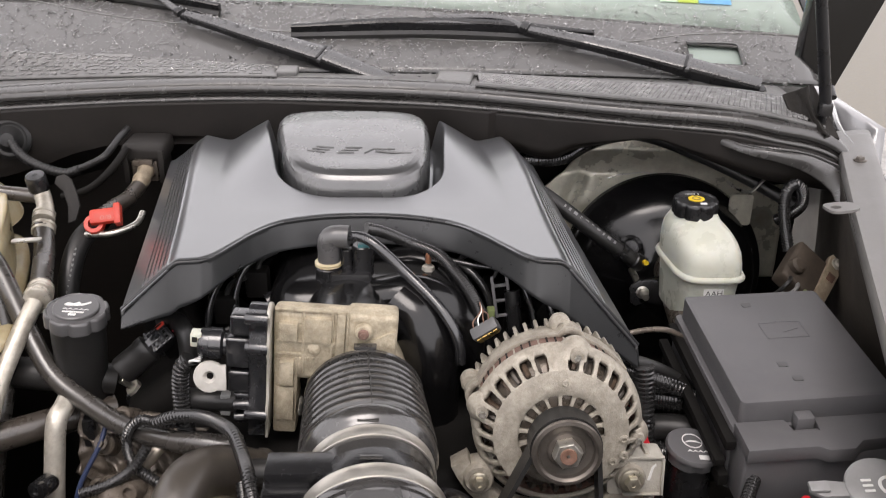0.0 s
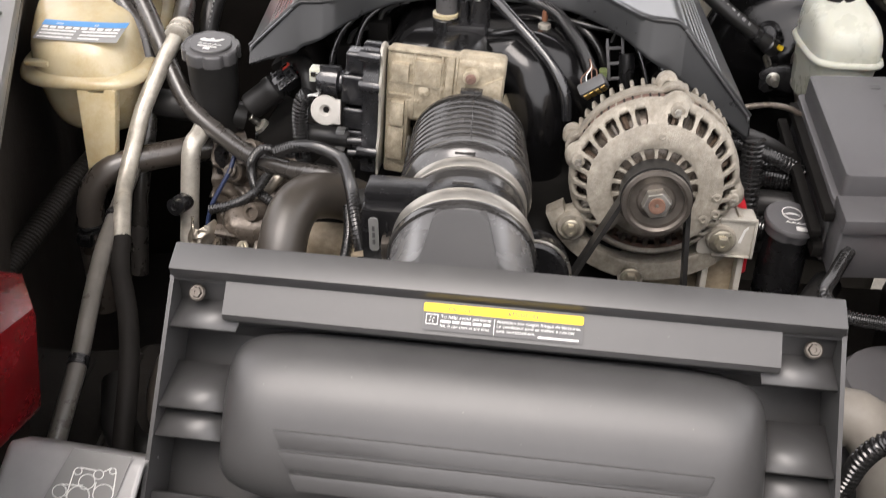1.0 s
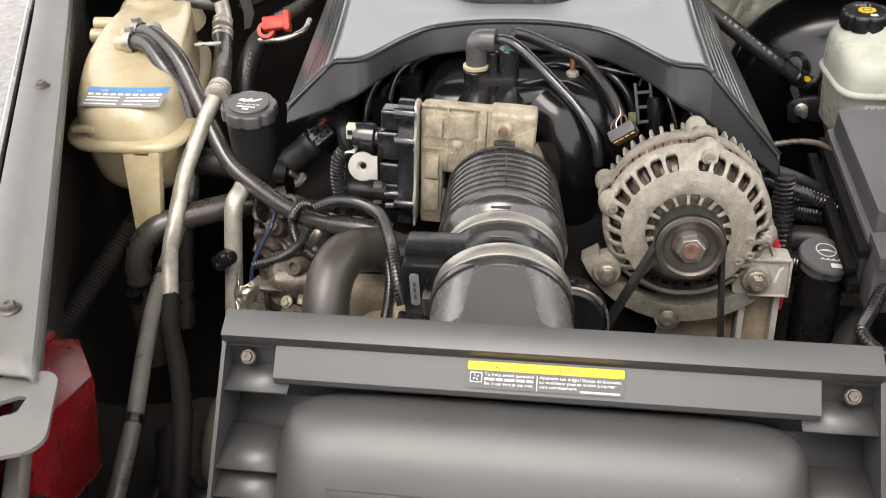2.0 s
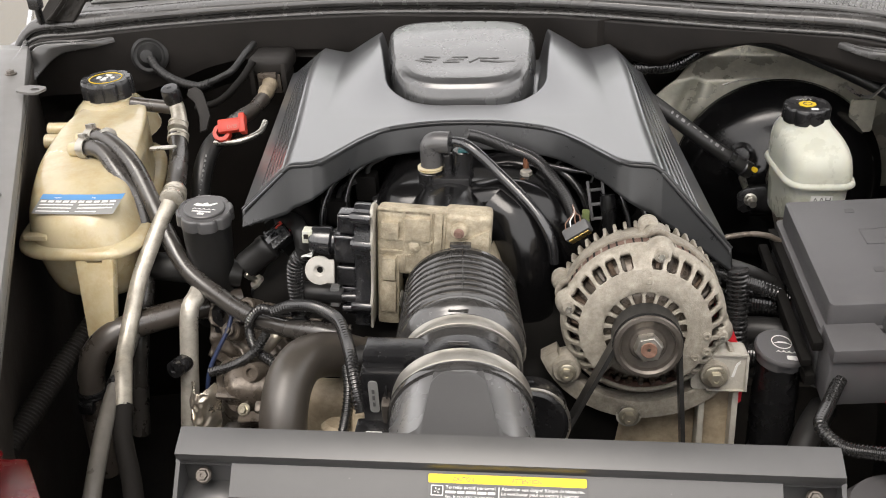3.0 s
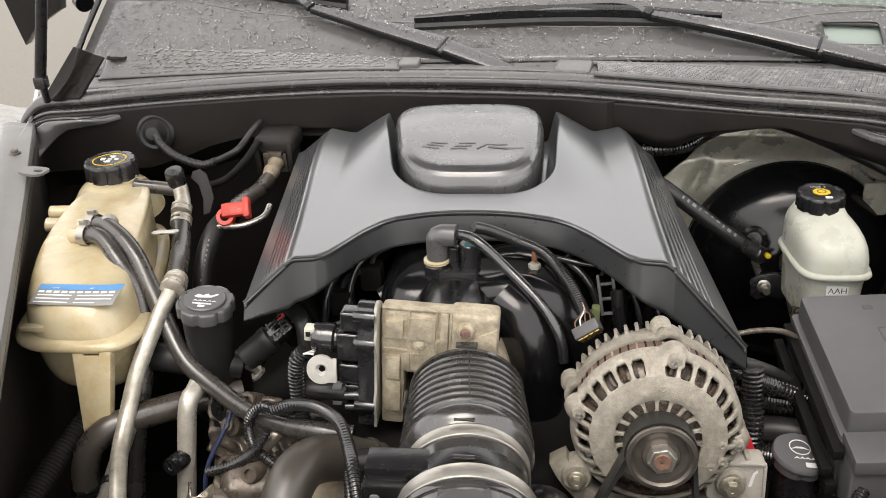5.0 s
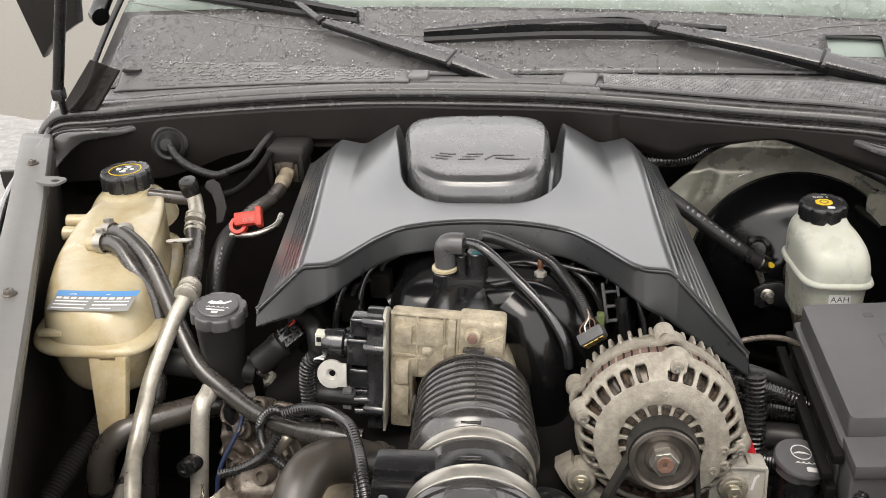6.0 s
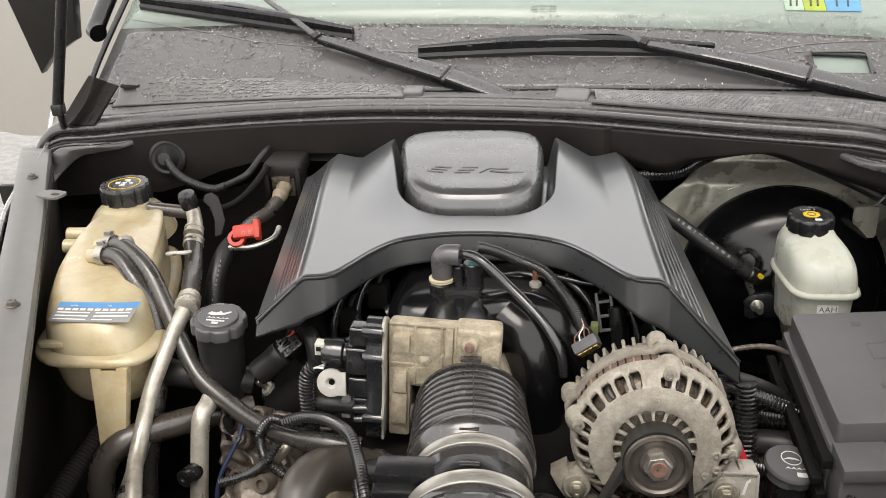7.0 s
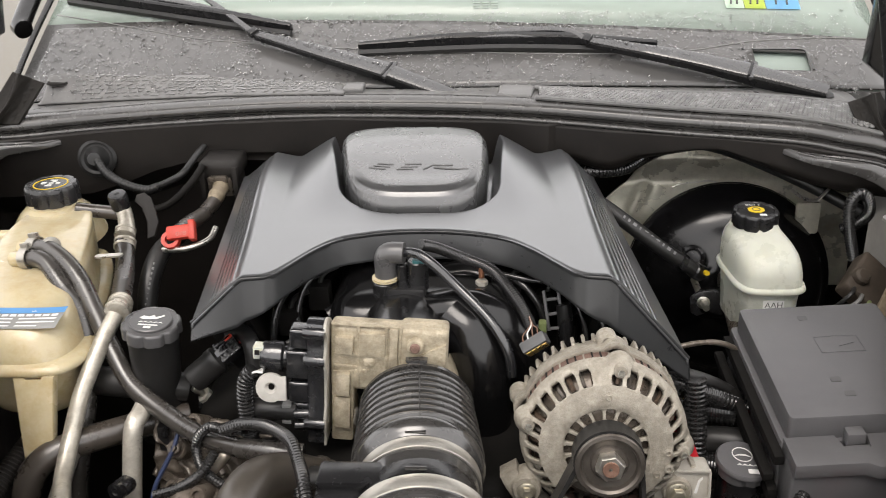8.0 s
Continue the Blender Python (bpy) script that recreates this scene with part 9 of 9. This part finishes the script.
add_prism(bm, [(-0.06, -0.13), (0.045, -0.12), (0.058, -0.03), (0.026, 0.030), (-0.06, 0.032)], -0.09, 0.0, pose(-0.296, 0.452, 1.003, -14, 6, 8), 0.006)
part("lens", bm, M_REDLENS, lp)
bm = bmesh.new()
add_prism(bm, [(-0.058, -0.02), (0.006, -0.02), (0.006, 0.030), (-0.058, 0.030)], 0.0, 0.006, pose(-0.296, 0.452, 1.003, -14, 6, 8), 0.002)
part("edge_band", bm, M_REDLENS, lp)
hc = thing("belt_diagram_panel", (-0.16, 0.27, 0.85), "smooth dark grey cover with a white belt routing diagram", "cover panel")
HM = pose(-0.155, 0.299, 0.930, 31, 0, -3)
bm = bmesh.new()


def lid_pt(u, v):
    """A softly crowned panel whose left and rear edges roll over."""
    x, y = lerp(-0.084, 0.033, u), lerp(0.058, -0.10, v)
    roll = 0.030 * step01(-0.062, -0.084, x) ** 2 + 0.020 * step01(0.046, 0.058, y) ** 2
    cx, cy = max(0, -0.054 - x), max(0, y - 0.028)
    if cx and cy:
        roll += 0.035 * max(0, math.hypot(cx, cy) / 0.030 - 0.85) ** 2
    return HM @ Vector((x, y, -roll - 0.002 * ((x + 0.01) / 0.06) ** 2))


sheet(bm, lid_pt, 40, 40)
solidify(part("shell", bm, M_LIDGREY, hc, angle=60), 0.004)
DM = HM @ Matrix.Translation((-0.014, 0.032, 0.0006)) @ Matrix.Diagonal((0.84, 0.74, 1, 1))
bm = bmesh.new()
add_prism(bm, [(-0.020, -0.034), (0.040, -0.034), (0.046, 0.026), (-0.006, 0.026)], 0.0, 0.0006, DM)
dec = part("decal", bm, M_DECAL, hc, "clear glossy decal")
HM = DM
bm = bmesh.new()
for x, y, r in ((-0.006, -0.014, 0.0062), (0.000, -0.020, 0.0032), (0.011, -0.016, 0.0098), (0.0145, -0.002, 0.0072), (0.0045, 0.006, 0.0036), (0.0225, 0.006, 0.0045), (0.031, -0.010, 0.0088), (0.0335, 0.011, 0.0030)):
    add_lathe(bm, [(r - 0.0007, 0.0006), (r - 0.0007, 0.0011), (r, 0.0011), (r, 0.0006)], HM @ pose(x, y, 0), 24, False)
part("diagram_ring", bm, M_PRINT, dec)
bm = bmesh.new()
for a, b in (((0.001, 0.006), (0.001, -0.018)), ((0.006, 0.0094), (0.020, 0.0090)), ((-0.006, -0.0078), (0.012, -0.006)), ((0.0225, -0.009), (0.0225, 0.001)), ((0.0365, 0.011), (0.0395, -0.010)), ((0.026, 0.009), (0.032, 0.0138)), ((0.000, -0.024), (0.000, -0.028))):
    p, q = HM @ Vector((*a, 0.0009)), HM @ Vector((*b, 0.0009))
    add_tube(bm, [p, (p + q) / 2, q], 0.0005, 5, 0.006)
for x0, x1 in ((-0.018, -0.006), (0.012, 0.021), (0.024, 0.032)):
    add_prism(bm, [(x0, -0.0325), (x1, -0.0325), (x1, -0.0312), (x0, -0.0312)], 0.0006, 0.0011, HM)
part("diagram_line", bm, M_PRINT, dec)
# splash shield and lower hose, dim behind the panel
ss = thing("splash_shield", (-0.25, 0.53, 0.78), "dim black plastic splash shield low in the bay", "splash shield")


def shield(u, v):
    x, y = lerp(-0.40, -0.12, u), lerp(0.40, 0.66, v)
    return Vector((x, y, 0.77 + 0.03 * v + 0.010 * step01(0.45, 0.52, u) + 0.006 * math.sin(9 * u + 4 * v) - 0.10 * step01(0.8, 1.0, v)))


bm = bmesh.new()
sheet(bm, shield, 40, 30)
solidify(part("panel", bm, M_FLOOR, ss), 0.003)
for k in range(5):
    part("stiffening_rib", add_tube(bmesh.new(), [shield(0.1 + 0.2 * k, v) + Vector((0, 0, 0.003)) for v in (0.1, 0.4, 0.75)], 0.004, 8, 0.01), M_FLOOR, ss)
hose("lower_hose", [(-0.165, 0.70, 0.88), (-0.190, 0.62, 0.86), (-0.205, 0.55, 0.845), (-0.190, 0.49, 0.84), (-0.150, 0.46, 0.84)], 0.012, M_RADHOSE, "dim grey-brown lower coolant hose")
# dark side support panel at the far left
bm = bmesh.new()
add_box(bm, (-0.245, 0.285, 0.91), (0.035, 0.10, 0.14), 0.006, None)
solo("radiator_support", bm, M_BAYPAINT, "dark radiator support post", "bracket")


# ---- rain beads ----
def beads(n, place, lo, hi, seed, label, name):
    rng = random.Random(seed)
    bm = bmesh.new()
    base = bmesh.new()
    bmesh.ops.create_icosphere(base, subdivisions=2, radius=1)
    shape = [Vector((v.co.x, v.co.y, max(0.0, v.co.z))) for v in base.verts]
    faces = [[v.index for v in f.verts] for f in base.faces if any(v.co.z > 0.01 for v in f.verts)]
    base.free()
    for k in range(n):
        c, nrm = place(rng)
        r = lo + (hi - lo) * rng.random() ** 2.2
        m = axes(c - Vector(nrm) * 0.0002, nrm)
        sx, sy = r * rng.uniform(0.8, 1.25), r * rng.uniform(0.8, 1.35)
        vs = [bm.verts.new(m @ Vector((s.x * sx, s.y * sy, s.z * r * 0.85))) for s in shape]
        for f in faces:
            bm.faces.new([vs[i] for i in f])
    return solo(name, bm, M_WATER, label, "rain drops", "stuff", 80)


GN = Vector((0, -0.46, 0.89))


def band_place(r):
    """A spot on the dark band, off its small clear window."""
    while True:
        x, v = r.uniform(-0.6, 0.68), r.uniform(-0.02, 0.24)
        arm = between([(-0.245, 0.155), (-0.15, 0.095), (-0.028, 0.016), (0.084, -0.072)], x) if x < 0.08 else between([(0.266, 0.104), (0.39, 0.056), (0.495, 0.0), (0.596, -0.066)], x)
        if (-0.23 < x < 0.02 or 0.27 < x < 0.56) and arm - 0.06 < v < arm and r.random() < 0.9:
            continue
        if not (WX0 - 0.004 < x < WX1 + 0.004 and WV0 - 0.004 < v < WV1 + 0.004):
            return glass_at(x, v), GN


beads(6500, band_place, 0.0010, 0.0035, 1, "beaded rain drops on the windshield band", "rain_beads")
beads(140, lambda r: (glass_at(r.uniform(-0.4, 0.68), r.uniform(0.22, 0.5)), GN), 0.0012, 0.003, 2, "scattered rain drops on the windshield glass", "rain_beads")
beads(700, lambda r: (left_top(r.uniform(0.04, 0.98), r.uniform(0.25, 0.95)), Vector((0, -0.15, 1))), 0.001, 0.0026, 3, "rain drops on the cowl grilles", "rain_beads")


def along(points, wide, h):
    """A place on a wiper arm or blade, by its polyline."""
    pts = [Vector(p) for p in points]

    def place(r):
        i = r.randrange(len(pts) - 1)
        p = pts[i].lerp(pts[i + 1], r.random())
        return p + Vector((0, r.uniform(-0.2, 0.9) * wide, h + r.uniform(-0.001, 0.001))), Vector((0, -0.3, 1))
    return place


beads(240, along([on_glass(0.587, -0.061, 0.016), on_glass(0.492, 0.001, 0.020), on_glass(0.39, 0.056, 0.021), on_glass(0.266, 0.104, 0.022)], 0.010, 0.0066), 0.0008, 0.0021, 5, "rain drops on the driver side wiper arm", "rain_beads")
beads(240, along([on_glass(0.084, -0.072, 0.016), on_glass(-0.028, 0.016, 0.020), on_glass(-0.15, 0.095, 0.021), on_glass(-0.245, 0.155, 0.020)], 0.010, 0.0066), 0.0008, 0.0021, 6, "rain drops on the passenger side wiper arm", "rain_beads")
beads(380, along([on_glass(-0.078, 0.116, 0.010), on_glass(0.149, 0.119, 0.014), on_glass(0.372, 0.112, 0.010)], 0.004, 0.0066), 0.0009, 0.0020, 7, "rain drops on the driver side wiper blade", "rain_beads")
beads(380, along([on_glass(-0.595, 0.354, 0.012), on_glass(-0.388, 0.261, 0.014), on_glass(-0.189, 0.184, 0.012)], 0.004, 0.0066), 0.0009, 0.0020, 8, "rain drops on the passenger side wiper blade", "rain_beads")


# ---- a few pale dust specks on the big plastic lids ----
def specks(n, place, seed, label):
    rng = random.Random(seed)
    bm = bmesh.new()
    for k in range(n):
        c, nrm = place(rng)
        r = rng.uniform(0.0002, 0.0005)
        m = axes(c, nrm)
        vs = [bm.verts.new(m @ Vector((r * rng.uniform(0.6, 1.3) * math.cos(a), r * rng.uniform(0.6, 1.3) * math.sin(a), 0.0004))) for a in (0, 1.3, 2.4, 3.6, 5.0)]
        bm.faces.new(vs)
    return solo("dust_specks", bm, M_LABELGREY, label, "dust", "stuff")




def on_crown(x, d):
    return face(x, d, 0.0163 + crown(d))


specks(11, lambda r: (on_crown(r.uniform(-0.05, 0.27), r.uniform(0.045, 0.098)), FN), 11, "pale dust specks on the air box panel")
specks(7, lambda r: (face(r.uniform(-0.07, 0.29), r.uniform(0.004, 0.024), 0.0074), FN), 12, "pale dust specks on the label ledge")
specks(9, lambda r: (FBM @ Vector((r.uniform(0.01, 0.14), r.uniform(0.01, 0.18), 0.0062)), Vector((0, -0.04, 1))), 13, "pale dust specks on the fuse box lid")
